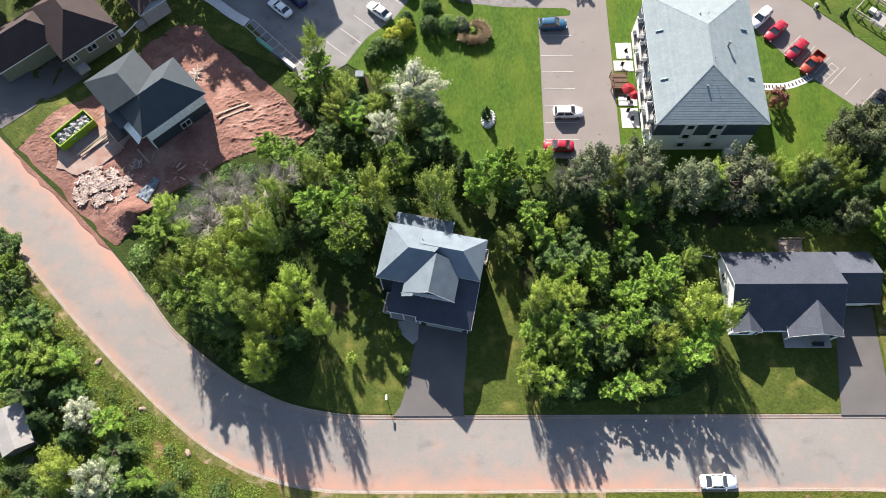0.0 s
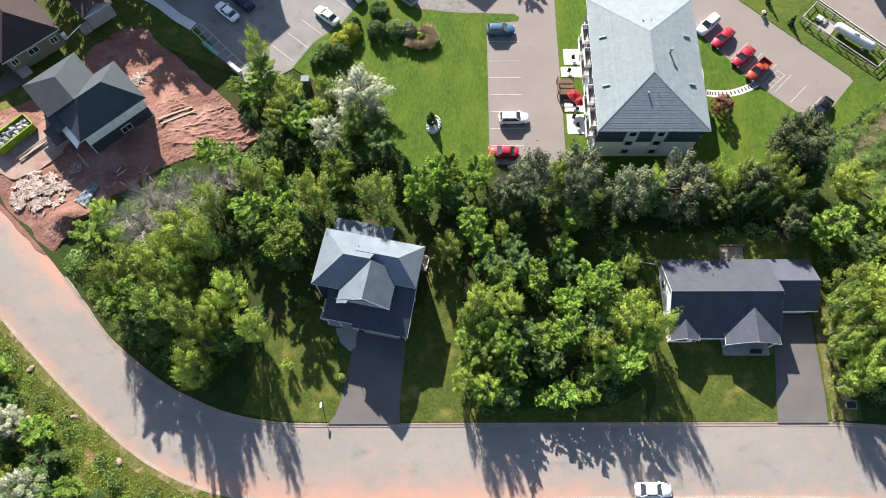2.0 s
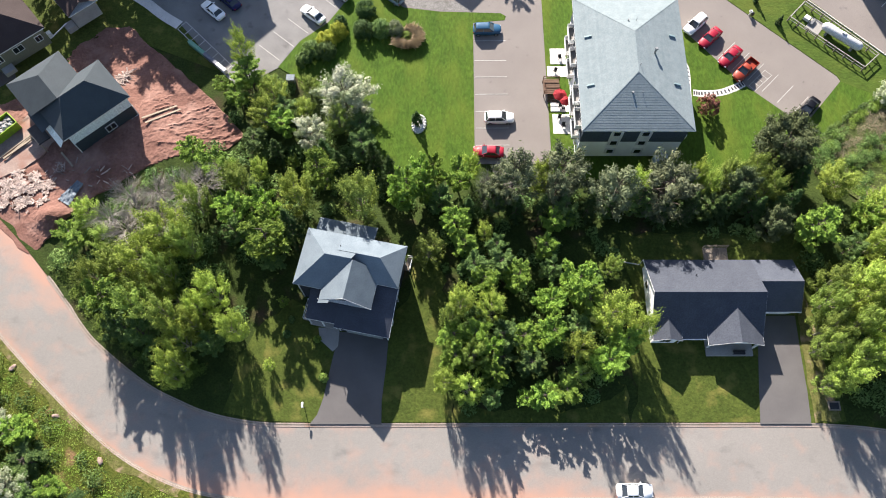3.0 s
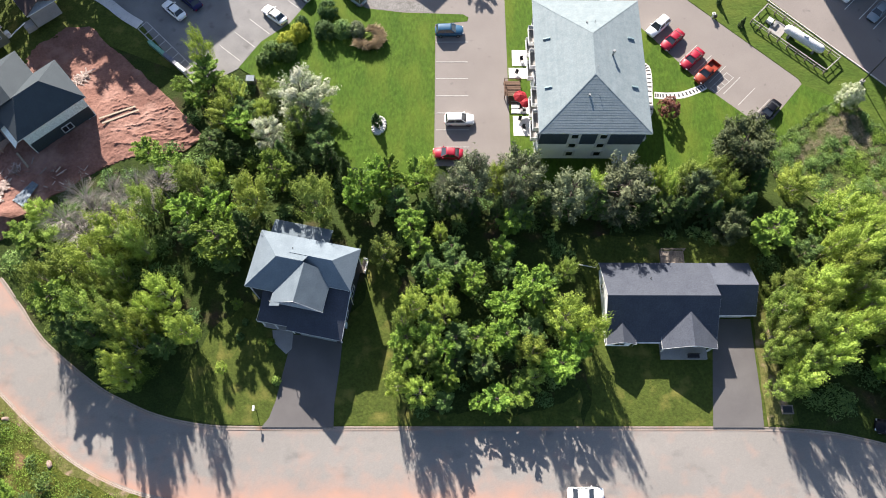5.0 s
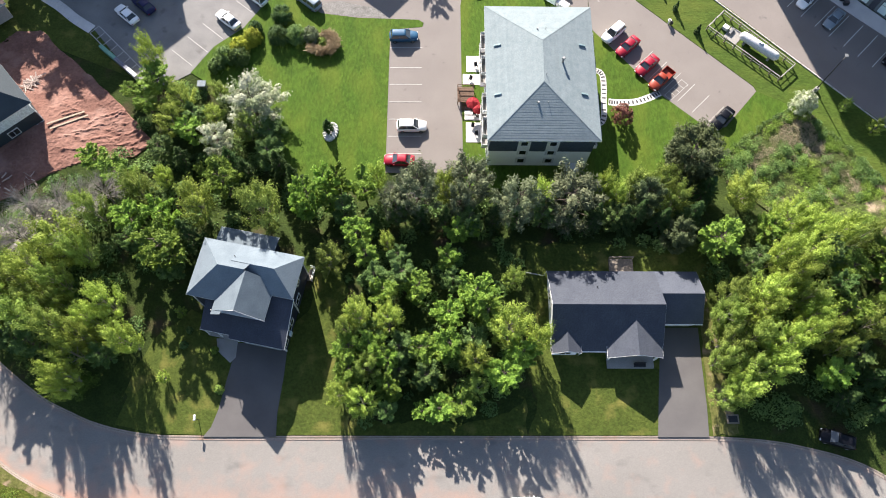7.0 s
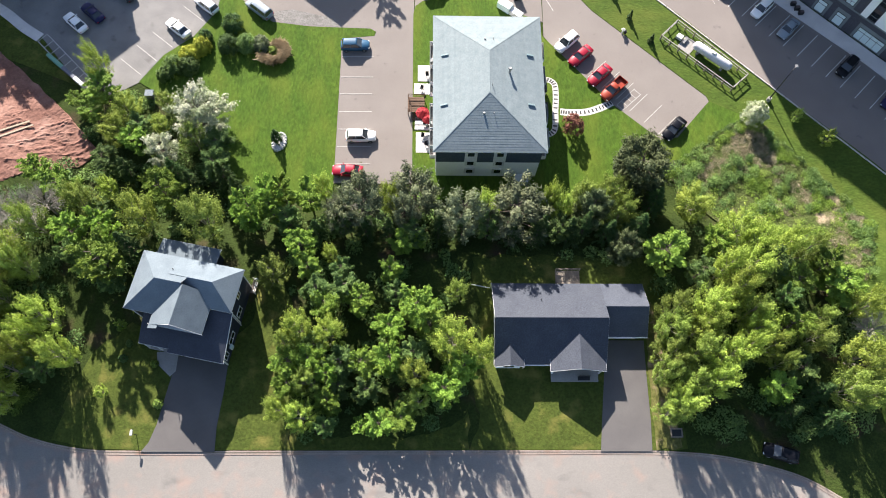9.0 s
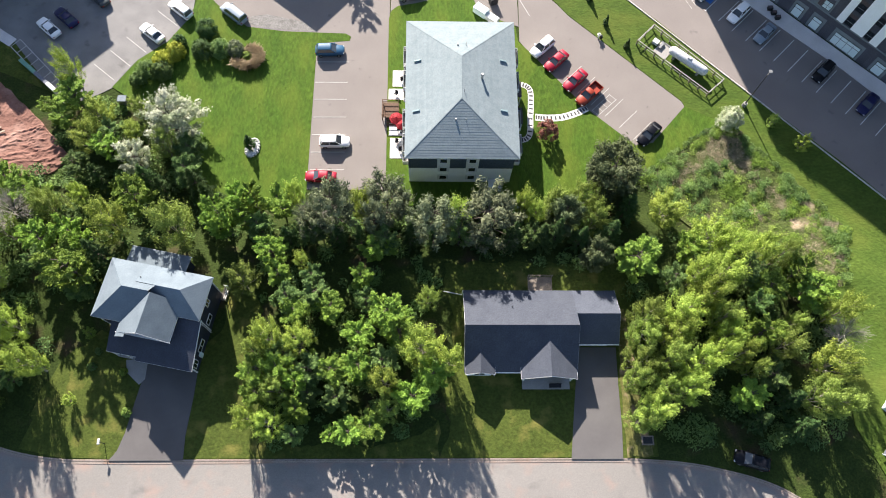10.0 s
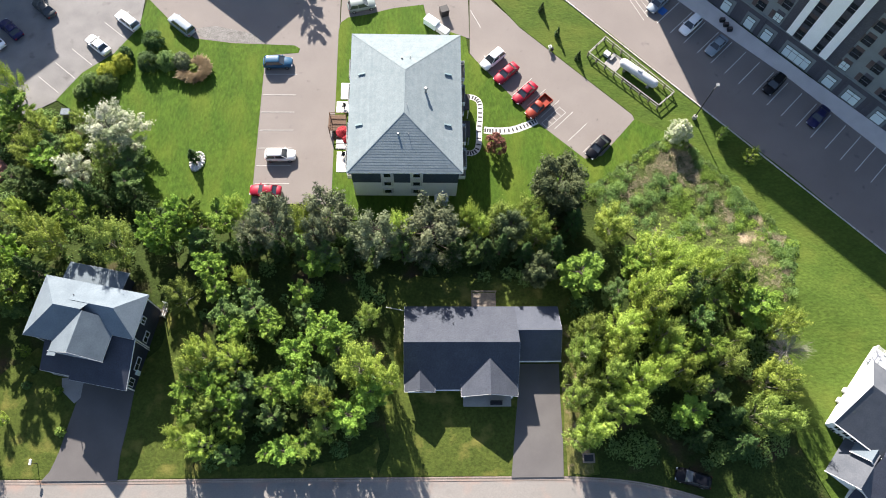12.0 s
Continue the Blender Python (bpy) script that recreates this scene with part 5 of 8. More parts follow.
for u, y in ((4.6, -2.0), (5.6, -2.3), (6.6, -2.6)):
    pl = thing("planter_box", (86.9 + (u + y) * 0.707, 77.5 - (u - y) * 0.707, 0.24), "black planter box on the pavement", "planter", "pavement planters")
    part("box", boxed(-0.4, 0.4, -0.3, 0.3, 0, 0.7, bevel=0.03), M_DARKMETAL, pl)
    part("soil", boxed(-0.34, 0.34, -0.24, 0.24, 0.66, 0.715), M_BROWNP, pl)

# ---- house under construction ----
site = R - 0.1
nh = thing("unfinished_house", (-45.2, 39.5, 0), "unfinished house with slate hip roof and bare sheathing panels", "house", turn=41.8)
EC, RC = 7.45, 10.35
bm = bmesh.new()
walls(bm, rect(0, 9.9, 0.3, 8.0), site - 0.3, EC - 2.45)
part("wall", bm, M_TEAL, nh, "dark teal siding")
sheath = part("sheathing", boxed(0.2, 9.88, 0.5, 8.0, EC - 2.44, EC - 0.12), M_WRAP, nh, "pale grey-green sheathing panels")
for k in range(11):
    part("panel", boxed(0.9 * k + 0.015, min(0.9 * k + 0.885, 9.9), 0.26, 0.5, EC - 2.44, EC - 0.1), M_WRAP, sheath)
for k in range(7):
    part("panel", boxed(-0.02, 0.2, 1.1 * k + 0.32, 1.1 * k + 1.38, EC - 2.44, EC - 0.1), M_WRAP, sheath)
bm = bmesh.new()
walls(bm, rect(-1.6, 6.3, 8.0, 13.1), site - 0.3, EC - 0.1)
part("wall", bm, M_TEAL, nh)
bm = bmesh.new()
hip(bm, -0.8, 10.4, -0.15, 8.35, EC, RC, 3.6)
part("roof", bm, M_SHINGLE_D, nh, "slate grey shingles")
bm = bmesh.new()
c = 2.4
courses(bm, [(-2.1, 13.6, EC), (-2.1, 6.5, EC), (c, 4.1, RC), (c, 9.2, RC)])
courses(bm, [(6.8, 6.5, EC), (6.8, 13.6, EC), (c, 9.2, RC), (c, 4.1, RC)])
courses(bm, [(6.8, 13.6, EC), (-2.1, 13.6, EC), (c, 9.2, RC)])
part("roof", bm, M_SHINGLE_D, nh)
bm = bmesh.new()
courses(bm, [(-2.4, 4.0, EC - 1.2), (-2.4, 6.2, EC - 1.2), (0.6, 6.2, EC - 0.1), (0.6, 4.0, EC - 0.1)])
courses(bm, [(-2.4, 6.2, EC - 1.2), (-2.4, 8.2, EC - 1.2), (0.6, 8.2, EC - 0.1), (0.6, 6.2, EC - 0.1)])
part("porch_roof", bm, M_SHINGLE_D, nh)
eaves(nh, -0.8, 10.4, -0.15, 8.35, EC, 0.15)
eaves(nh, -2.1, 6.8, 8.36, 13.6, EC, 0.15)
window(nh, (5.6, 0.26, site + 1.35), (0, -1), 1.5, 1.2)
window(nh, (-0.03, 3.4, site + 1.9), (-1, 0), 1.2, 1.2)
for x, y in ((0, 0.3), (9.9, 0.3)):
    part("corner_board", boxed(x - 0.07, x + 0.07, y - 0.07, y + 0.07, site, EC - 2.45), M_TRIM, nh)
part("bottom_trim", boxed(0, 9.9, 0.2, 0.28, site + 0.05, site + 0.22), M_TRIM, nh)
bm = bmesh.new()
for k in range(5):
    y0 = 0.75 + 0.9 * k
    v = [bm.verts.new(p) for p in ((-0.5, y0, 6.75), (-1.75, y0, 5.5), (-1.75, y0 + 0.87, 5.5), (-0.5, y0 + 0.87, 6.75))]
    face = bm.faces.new(v)
    face.normal_update()
    if face.normal.z < 0:
        face.normal_flip()
bmesh.ops.solidify(bm, geom=bm.faces[:], thickness=0.03)
part("porch_sheathing", bm, M_WRAP, nh, "pale sheathing panels over the porch")
part("porch_canopy", boxed(-3.95, -2.0, 3.5, 6.9, 5.0, 5.2, bevel=0.03), M_DARKMETAL, nh, "flat black porch roof")
for y in (3.7, 6.7):
    part("porch_post", boxed(-3.85, -3.7, y - 0.07, y + 0.07, site, 5.0), M_LUMBER, nh)
part("porch_slab", boxed(-2.6, -0.05, 3.2, 6.0, site - 0.2, site + 0.25), M_LOT_DARK, nh, "dark porch slab")
part("entry_panel", boxed(-0.12, -0.03, 1.0, 2.2, site + 0.2, site + 2.3), M_WRAP, nh)

# open-top skip with rubbish
sk = thing("waste_skip", (-58.1, 42.4, gz(-58, 42) + 0.2), "lime green open waste skip full of rubbish bags", "skip", turn=47)
SL, SW_, SH = 6.2, 2.5, 1.7
for x0, x1, y0, y1 in ((-SL / 2, SL / 2, -SW_ / 2, -SW_ / 2 + 0.08), (-SL / 2, SL / 2, SW_ / 2 - 0.08, SW_ / 2), (-SL / 2, -SL / 2 + 0.08, -SW_ / 2 + 0.08, SW_ / 2 - 0.08), (SL / 2 - 0.08, SL / 2, -SW_ / 2 + 0.08, SW_ / 2 - 0.08)):
    part("side_panel", boxed(x0, x1, y0, y1, 0.1, SH), M_LIME, sk)
part("floor", boxed(-SL / 2, SL / 2, -SW_ / 2, SW_ / 2, 0.0, 0.1), M_DARKMETAL, sk)
bm = bmesh.new()
for y in (-SW_ / 2, SW_ / 2):
    beam(bm, (-SL / 2 - 0.06, y, SH), (SL / 2 + 0.06, y, SH), 0.14, 0.12)
for x in (-SL / 2, SL / 2):
    beam(bm, (x, -SW_ / 2, SH), (x, SW_ / 2, SH), 0.14, 0.12)
part("rim", bm, M_LIME, sk, "bright lime rim")
for k in range(8):
    for s in (-1, 1):
        part("rib", boxed(-2.9 + 0.8 * k, -2.8 + 0.8 * k, s * SW_ / 2 - 0.05, s * SW_ / 2 + 0.05, 0.1, SH - 0.06), M_LIME, sk)
rng = random.Random(5)
bm = bmesh.new()
for k in range(70):
    m = Matrix.Translation((rng.uniform(-2.7, 2.7), rng.uniform(-0.9, 0.9), rng.uniform(0.9, 1.35))) @ Euler((rng.random() * 3, rng.random() * 3, rng.random() * 3)).to_matrix().to_4x4()
    s = rng.uniform(0.25, 0.5)
    ico = bmesh.ops.create_icosphere(bm, subdivisions=1, radius=s, matrix=m)
    for v in ico["verts"]:
        v.co += Vector((rng.uniform(-0.1, 0.1), rng.uniform(-0.1, 0.1), rng.uniform(-0.08, 0.08)))
box(bm, -3, 3, -1.1, 1.1, 0.3, 0.9)
tagged(part("rubbish_heap", bm, M_BAGS), "grey rubbish bags and scrap heaped in the skip", "rubbish", kind="stuff").matrix_basis = sk.matrix_basis

# scrap heap, boards and tarpaulin on the soil
rng = random.Random(11)


def scatter_boards(name, label, cx, cy, rx, ry, n, lmin, lmax, wmin, wmax, zmax, material, seed):
    r = random.Random(seed)
    bm = bmesh.new()
    while n:
        a, q = r.random() * 6.283, r.random() ** 0.62
        x, y = cx + rx * q * math.cos(a), cy + ry * q * math.sin(a)
        if noise.noise((x * 0.6, y * 0.6, seed)) < -0.25 + 0.45 * (q - 0.3):
            continue
        n -= 1
        z = gz(x, y) + 0.2 + soil(x, y) + zmax * r.random() * (1 - q)
        L, w = r.uniform(lmin, lmax), r.uniform(wmin, wmax)
        m = Matrix.Translation((x, y, z)) @ Euler((r.uniform(-0.14, 0.14), r.uniform(-0.14, 0.14), r.random() * 6.283)).to_matrix().to_4x4()
        box(bm, -L / 2, L / 2, -w / 2, w / 2, -0.02, 0.03, m)
    return tagged(part(name, bm, material), label, "debris", kind="stuff")


scatter_boards("scrap_heap", "heap of pale broken board and drywall scraps", -52.7, 33.3, 4.2, 3.6, 900, 0.08, 1.0, 0.03, 0.34, 0.14, M_DEBRIS, 1)
scatter_boards("scrap_pile", "scattered pale wood offcuts on red soil", -48.6, 36.6, 1.5, 1.6, 46, 0.3, 1.3, 0.05, 0.11, 0.2, M_DEBRIS, 2)
scatter_boards("offcut_pile", "jumbled pale offcuts behind the unfinished house", -42.2, 54.2, 1.3, 1.6, 45, 0.6, 2.6, 0.08, 0.2, 0.4, M_DEBRIS, 3)
scatter_boards("loose_scraps", "loose pale scraps strewn over the soil", -42.5, 36.6, 6.5, 2.6, 22, 0.3, 1.6, 0.05, 0.2, 0.05, M_DEBRIS, 4)
for x0, y0, x1, y1, nm in ((-37.2, 45.4, -32.8, 48.5, 0), (-36.6, 44.6, -32.2, 47.9, 0), (-57.2, 38.6, -53.2, 42.6, 0), (-56.6, 38.4, -52.8, 42.0, 0), (-48.3, 39.5, -46.2, 37.2, 0), (-56.0, 38.9, -53.0, 42.7, 0)):
    th = thing("plank", (x0, y0, gz(x0, y0) + soil(x0, y0) + 0.3), "long pale lumber plank lying on red soil", "plank", "loose planks")
    bm = bmesh.new()
    dx, dy = x1 - x0, y1 - y0
    beam(bm, (0, 0, 0), (dx, dy, gz(x1, y1) + soil(x1, y1) - gz(x0, y0) - soil(x0, y0)), 0.28, 0.1)
    part("board", bm, M_LUMBER, th)
tp = thing("tarpaulin", (-45.6, 33.0, gz(-45.6, 33) + 0.3), "crumpled blue-grey tarpaulin on the soil", "tarpaulin", turn=60)
bm = bmesh.new()
bmesh.ops.create_grid(bm, x_segments=14, y_segments=8, size=1)
for v in bm.verts:
    v.co = Vector((v.co.x * 1.9, v.co.y * 0.8 * (1 - 0.3 * v.co.x), 0.3 + 0.22 * noise.noise(v.co * 3)))
bmesh.ops.solidify(bm, geom=bm.faces[:], thickness=0.03)
part("sheet", bm, M_TARP, tp)

# ---- brown-roofed neighbour ----
nb = thing("neighbour_house", (-60.5, 53.3, 0), "sage green house with brown shingled hip roof", "house", turn=40.7)
walled(nb, rect(0.3, 9.2, 0.4, 11.5), R - 0.3, 5.8, M_SAGE, "sage green lapped siding")
bm = bmesh.new()
hip(bm, -0.2, 9.7, -0.1, 12.0, 5.95, 9.6, 4.7)
part("roof", bm, M_SHINGLE_E, nb, "dark brown shingles")
eaves(nb, -0.2, 9.7, -0.1, 12.0, 5.95, 0.18)
walled(nb, rect(-8.5, 0.28, 5.0, 11.5), R - 0.3, 5.4, M_SAGE)
bm = bmesh.new()
hip(bm, -9.0, 3.0, 4.5, 12.0, 5.6, 8.2, 3.6)
part("roof", bm, M_SHINGLE_E, nb)
eaves(nb, -9.0, -0.2, 4.5, 12.0, 5.6, 0.18)
for x, w in ((1.4, 0.9), (4.6, 1.5), (8.0, 1.0)):
    window(nb, (x, 0.37, 4.5 if x < 8 else 4.2), (0, -1), w, 1.1)
part("back_stoop", boxed(0.6, 2.4, -1.0, 0.36, R - 0.2, R + 0.6, bevel=0.04), M_CONC, nb)
part("heat_pump", boxed(9.3, 10.0, 0.9, 1.7, R - 0.1, R + 0.9, bevel=0.05), M_TRIM, nb)
bm = bmesh.new()
beam(bm, (9.6, 0.3, R + 0.7), (12.8, 1.3, R + 0.6), 0.12, 0.12)
part("drain_pipe", bm, M_TRIM, nb)
ga = thing("garage", (-50.4, 62.6, 0), "small grey garage with dark roof", "garage", turn=40.7)
walled(ga, rect(0.2, 4.6, 0.2, 5.5), R - 1.0, 4.6, M_CONC)
bm = bmesh.new()
gable(bm, -0.2, 5.0, -0.2, 5.9, 4.7, 6.2, "y")
part("roof", bm, M_SHINGLE_E, ga)
eaves(ga, -0.2, 5.0, -0.2, 5.9, 4.72, 0.15)
part("step", boxed(-1.5, 0.1, 0.4, 1.8, 1.0, 2.1, bevel=0.03), M_CONC, ga)

# ---- white house at the street bend ----
wh = thing("white_house", (91.8, 6.3, 0), "large white-sided house with grey shingled gable roof", "house", turn=49.6)
walled(wh, rect(0.2, 10.2, -13.0, -0.1), R - 0.3, 5.5, M_WHITE, "white lapped siding")
part("gable_wall", gable_end(0.2, 10.2, -0.1, 0.2, 5.5, 9.5), M_WHITE, wh)
bm = bmesh.new()
gable(bm, -0.1, 10.5, -13.3, 0.06, 5.5, 9.75, "y")
part("roof", bm, M_SHINGLE_F, wh, "mid grey shingles")
bm = bmesh.new()
for u in (-0.12, 10.52):
    beam(bm, (u, 0.08, 5.42), (5.2, 0.08, 9.7), 0.05, 0.2)
part("bargeboard", bm, M_TRIM, wh)
part("gutter", boxed(-0.24, -0.1, -13.3, 0.06, 5.36, 5.48), M_TRIM, wh)
for v in (-1.1, -2.3, -3.4):
    for z in (2.6, 4.4):
        window(wh, (0.16, v, z), (-1, 0), 0.75, 1.15)
walled(wh, rect(10.24, 12.7, -4.0, -0.1), R - 0.3, 4.3, M_WHITE)
balc = part("balcony", boxed(10.3, 12.9, -4.2, 0.5, 4.3, 4.5), M_TRIM, wh, "white balcony")
bm = bmesh.new()
for p, q in (((10.5, 0.42), (12.8, 0.42)), ((12.8, 0.42), (12.8, -4.1))):
    for z in (4.75, 5.1, 5.45):
        beam(bm, (*p, z), (*q, z), 0.07, 0.07)
for p in ((10.5, 0.42), (11.65, 0.42), (12.8, 0.42), (12.8, -1.1), (12.8, -2.6), (12.8, -4.1)):
    box(bm, p[0] - 0.06, p[0] + 0.06, p[1] - 0.06, p[1] + 0.06, 4.5, 5.6)
part("railing", bm, M_TRIM, balc)
for u in (4.1, 5.8):
    part("vent_hood", boxed(u - 0.35, u + 0.35, -0.05, 0.4, R + 0.3, R + 0.8, bevel=0.05), M_TRIM, wh)
# lower gables along the shaded side
walled(wh, rect(-1.2, 0.18, -7.6, -3.9), R - 0.3, 4.4, M_WHITE)
bm = bmesh.new()
gable(bm, -1.5, 2.6, -8.0, -3.7, 4.35, 5.9, "x")
part("roof", bm, M_SHINGLE_A, wh, "pale grey shingles")
bm = bmesh.new()
for v in (-8.02, -3.68):
    beam(bm, (-1.52, v, 4.3), (-1.52, -5.85, 5.88), 0.06, 0.2)
part("bargeboard", bm, M_TRIM, wh)
walled(wh, rect(-5.0, 0.16, -9.8, -3.2), R - 0.3, 3.3, M_WHITE)
bm = bmesh.new()
prow = [[bm.verts.new((x, y, z)) for y, z in ((-9.8, 3.3), (-3.2, 3.3), (-6.5, 5.5))] for x in (-5.0, -4.8)]
bm.faces.new(prow[0][::-1])
bm.faces.new(prow[1])
part("gable_wall", bm, M_WHITE, wh)
bm = bmesh.new()
gable(bm, -5.3, 0.16, -10.2, -2.8, 3.2, 5.65, "x")
part("roof", bm, M_SHINGLE_F, wh, "mid grey shingles")
bm = bmesh.new()
for v in (-10.22, -2.78):
    beam(bm, (-5.32, v, 3.15), (-5.32, -6.5, 5.63), 0.06, 0.2)
part("bargeboard", bm, M_TRIM, wh)
walled(wh, rect(-6.3, -5.02, -19, -6.7), R - 0.3, 3.35, M_WHITE)
bm = bmesh.new()
gable(bm, -6.8, 6.6, -19.4, -6.55, 3.4, 6.4, "y")
part("roof", bm, M_SHINGLE_B, wh, "dark charcoal shingles")

# ---- shed in the brush ----
sd = thing("garden_shed", (-57.9, -1.8, R), "white metal-roofed shed among bushes", "shed", turn=-62)
bm = bmesh.new()
walls(bm, rect(-2.6, 2.6, -1.8, 1.8), -0.2, 2.2)
part("wall", bm, M_WOOD, sd)
bm = bmesh.new()
gable(bm, -2.9, 2.9, -2.1, 2.1, 2.25, 3.1, "x")
part("roof", bm, M_CONC, sd, "pale weathered metal roof")
rp = thing("wooden_ramp", (-56.5, -5.4, R + 0.35), "weathered wooden ramp beside the shed", "ramp", turn=-75)
for k in range(4):
    part("plank", boxed(-0.2, 3.6, 0.3 * k, 0.3 * k + 0.27, 0, 0.06), M_WOOD, rp)
part("bearer", boxed(0, 3.4, 0.2, 0.9, -0.5, -0.005), M_WOOD, rp)


# ---- cars ----
def loft(stations, cap=True):
    """A closed skin through rings of equal count."""
    bm = bmesh.new()
    rings = [[bm.verts.new(p) for p in ring] for ring in stations]
    n = len(rings[0])
    for a, b in zip(rings, rings[1:]):
        for i in range(n):
            bm.faces.new((a[i], a[(i + 1) % n], b[(i + 1) % n], b[i]))
    if cap:
        bm.faces.new(rings[0][::-1])
        bm.faces.new(rings[-1])
    bmesh.ops.recalc_face_normals(bm, faces=bm.faces[:])
    for f in bm.faces:
        f.smooth = True
    return bm


SHAPES = {  # length, width, cabin base rear/front, roof rear/front, belt, height
    "sedan": (4.65, 1.82, -1.75, 1.05, -1.0, 0.25, 0.92, 1.44), "suv": (4.6, 1.86, -2.15, 1.1, -1.75, 0.3, 1.02, 1.68),
    "van": (5.0, 1.95, -2.35, 1.6, -2.1, 0.85, 1.05, 1.76), "pickup": (4.9, 1.85, -0.55, 1.2, -0.35, 0.45, 1.05, 1.72),
}


def car(kind, colour, x, y, heading, label, lift=0.13):
    L, W, cr, cf, rr, rf, belt, H = SHAPES[kind]
    ob = thing("pickup_truck" if kind == "pickup" else "minivan" if kind == "van" else "car", (x, y, gz(x, y) + lift), label, "pickup truck" if kind == "pickup" else "car", "parked cars", heading)
    h, w = L / 2, W / 2
    body = []
    for sx, sw, z0, z1 in ((-h, 0.78, 0.42, belt - 0.12), (-h + 0.12, 0.92, 0.30, belt - 0.02), (-h + 0.6, 1.0, 0.24, belt + 0.02), (-0.3, 1.0, 0.22, belt + 0.02), (cf, 1.0, 0.22, belt), (h - 0.75, 0.98, 0.24, belt - 0.10), (h - 0.2, 0.90, 0.30, belt - 0.22), (h, 0.70, 0.42, belt - 0.34)):
        a = w * sw
        body.append([(sx, -a * 0.9, z0), (sx, -a, z0 + 0.18), (sx, -a, z1 - 0.18), (sx, -a * 0.86, z1), (sx, 0, z1 + 0.03), (sx, a * 0.86, z1), (sx, a, z1 - 0.18), (sx, a, z0 + 0.18), (sx, a * 0.9, z0)])
    if kind == "pickup":
        body = [ring for ring in body if ring[0][0] > -0.5]
        body.insert(0, [(-0.45, p[1], p[2]) for p in body[0]])
    part("body", loft(body), CAR_PAINT[colour], ob)
    if kind == "pickup":
        for d in ((-h, -0.46, -w, -w + 0.12, 0.4, belt + 0.05), (-h, -0.46, w - 0.12, w, 0.4, belt + 0.05), (-h, -h + 0.1, -w + 0.12, w - 0.12, 0.4, belt + 0.05)):
            part("bed_side", boxed(*d, bevel=0.03), CAR_PAINT[colour], ob)
        part("bed_floor", boxed(-h + 0.1, -0.46, -w + 0.12, w - 0.12, 0.55, 0.62), CAR_PAINT[colour], ob)
    b0, b1 = w * 0.88, w * 0.68
    cab = loft([[(cr, -b0, belt - 0.03), (cr, b0, belt - 0.03), (cr + 0.02, b0 * 0.98, belt), (cr + 0.02, -b0 * 0.98, belt)],
                [(rr, -b0, belt - 0.03), (rr, b0, belt - 0.03), (rr, b1, H - 0.05), (rr, -b1, H - 0.05)],
                [(rf, -b0, belt - 0.03), (rf, b0, belt - 0.03), (rf, b1, H - 0.05), (rf, -b1, H - 0.05)],
                [(cf, -b0 * 0.95, belt - 0.03), (cf, b0 * 0.95, belt - 0.03), (cf - 0.02, b0 * 0.93, belt), (cf - 0.02, -b0 * 0.93, belt)]])
    for f in cab.faces:
        f.smooth = False
    part("cabin_glass", cab, M_CARGLASS, ob, "dark tinted glass")
    rp = []
    for sx, k in ((rr - 0.1, 0.88), (rr + 0.12, 1.0), (rf - 0.2, 1.0), (rf + 0.04, 0.9)):
        e = (b1 + 0.03) * k
        rp.append([(sx, -e, H - 0.07), (sx, -e * 0.85, H - 0.01), (sx, 0, H + 0.01), (sx, e * 0.85, H - 0.01), (sx, e, H - 0.07), (sx, 0, H - 0.08)])
    part("roof", loft(rp), CAR_PAINT[colour], ob)
    for s in (-1, 1):
        for xa, xb in ((rr, cr), (rf, cf), ((rr + rf) / 2, (rr + rf) / 2 + 0.05)):
            bm = bmesh.new()
            beam(bm, (xa, s * (b1 + 0.01), H - 0.05), (xb, s * (b0 + 0.01), belt), 0.07, 0.06)
            part("pillar", bm, CAR_PAINT[colour], ob)
    for sx in (-h + 0.85, h - 0.9):
        for s in (-1, 1):
            bm = bmesh.new()
            rod(bm, (sx, s * (w - 0.2), 0.33), (sx, s * (w + 0.01), 0.33), 0.33, 0.33, 16)
            wheel = part("wheel", bm, M_TYRE, ob)
            bm = bmesh.new()
            rod(bm, (sx, s * (w - 0.02), 0.33), (sx, s * (w + 0.025), 0.33), 0.2, 0.18, 12)
            part("rim", bm, M_STEEL, wheel)
    for s in (-1, 1):
        part("headlight", boxed(h - 0.24, h - 0.04, s * w * 0.68 - 0.16, s * w * 0.68 + 0.16, belt - 0.42, belt - 0.27, bevel=0.03), M_HEAD, ob)
        part("tail_light", boxed(-h - 0.01, -h + 0.14, s * w * 0.72 - 0.12, s * w * 0.72 + 0.12, belt - 0.32, belt - 0.12, bevel=0.03), M_TAIL, ob)
        part("mirror", boxed(cf - 0.42, cf - 0.25, s * (w + 0.08) - 0.1, s * (w + 0.08) + 0.1, belt, belt + 0.14, bevel=0.03), CAR_PAINT[colour], ob)
    return ob


car("suv", "blue", 15.7, 63.3, 2, "blue estate car parked on the lot")
car("suv", "white", 17.2, 46.8, 1, "white crossover parked between worn lines")
car("sedan", "red", 15.4, 40.9, 177, "red car parked at the lot end")
car("suv", "white", 49.9, 64.4, 224, "white crossover parked by the lawn")
car("sedan", "red", 52.0, 61.8, 224, "red sedan parked by the lawn")
car("sedan", "red", 54.8, 58.2, 224, "red hatchback parked near pickup")
car("pickup", "orange", 56.8, 55.6, 224, "orange pickup truck beside the path end")
car("sedan", "black", 65.7, 48.6, 226, "black sedan in the lot corner")
car("sedan", "white", -12.9, 66.2, 140, "white sedan on the northern lot")
car("suv", "white", -8.9, 70.9, 140, "white crossover with dark sunroof")
car("van", "silver", -0.2, 70.2, 140, "silver minivan beside the grass verge")
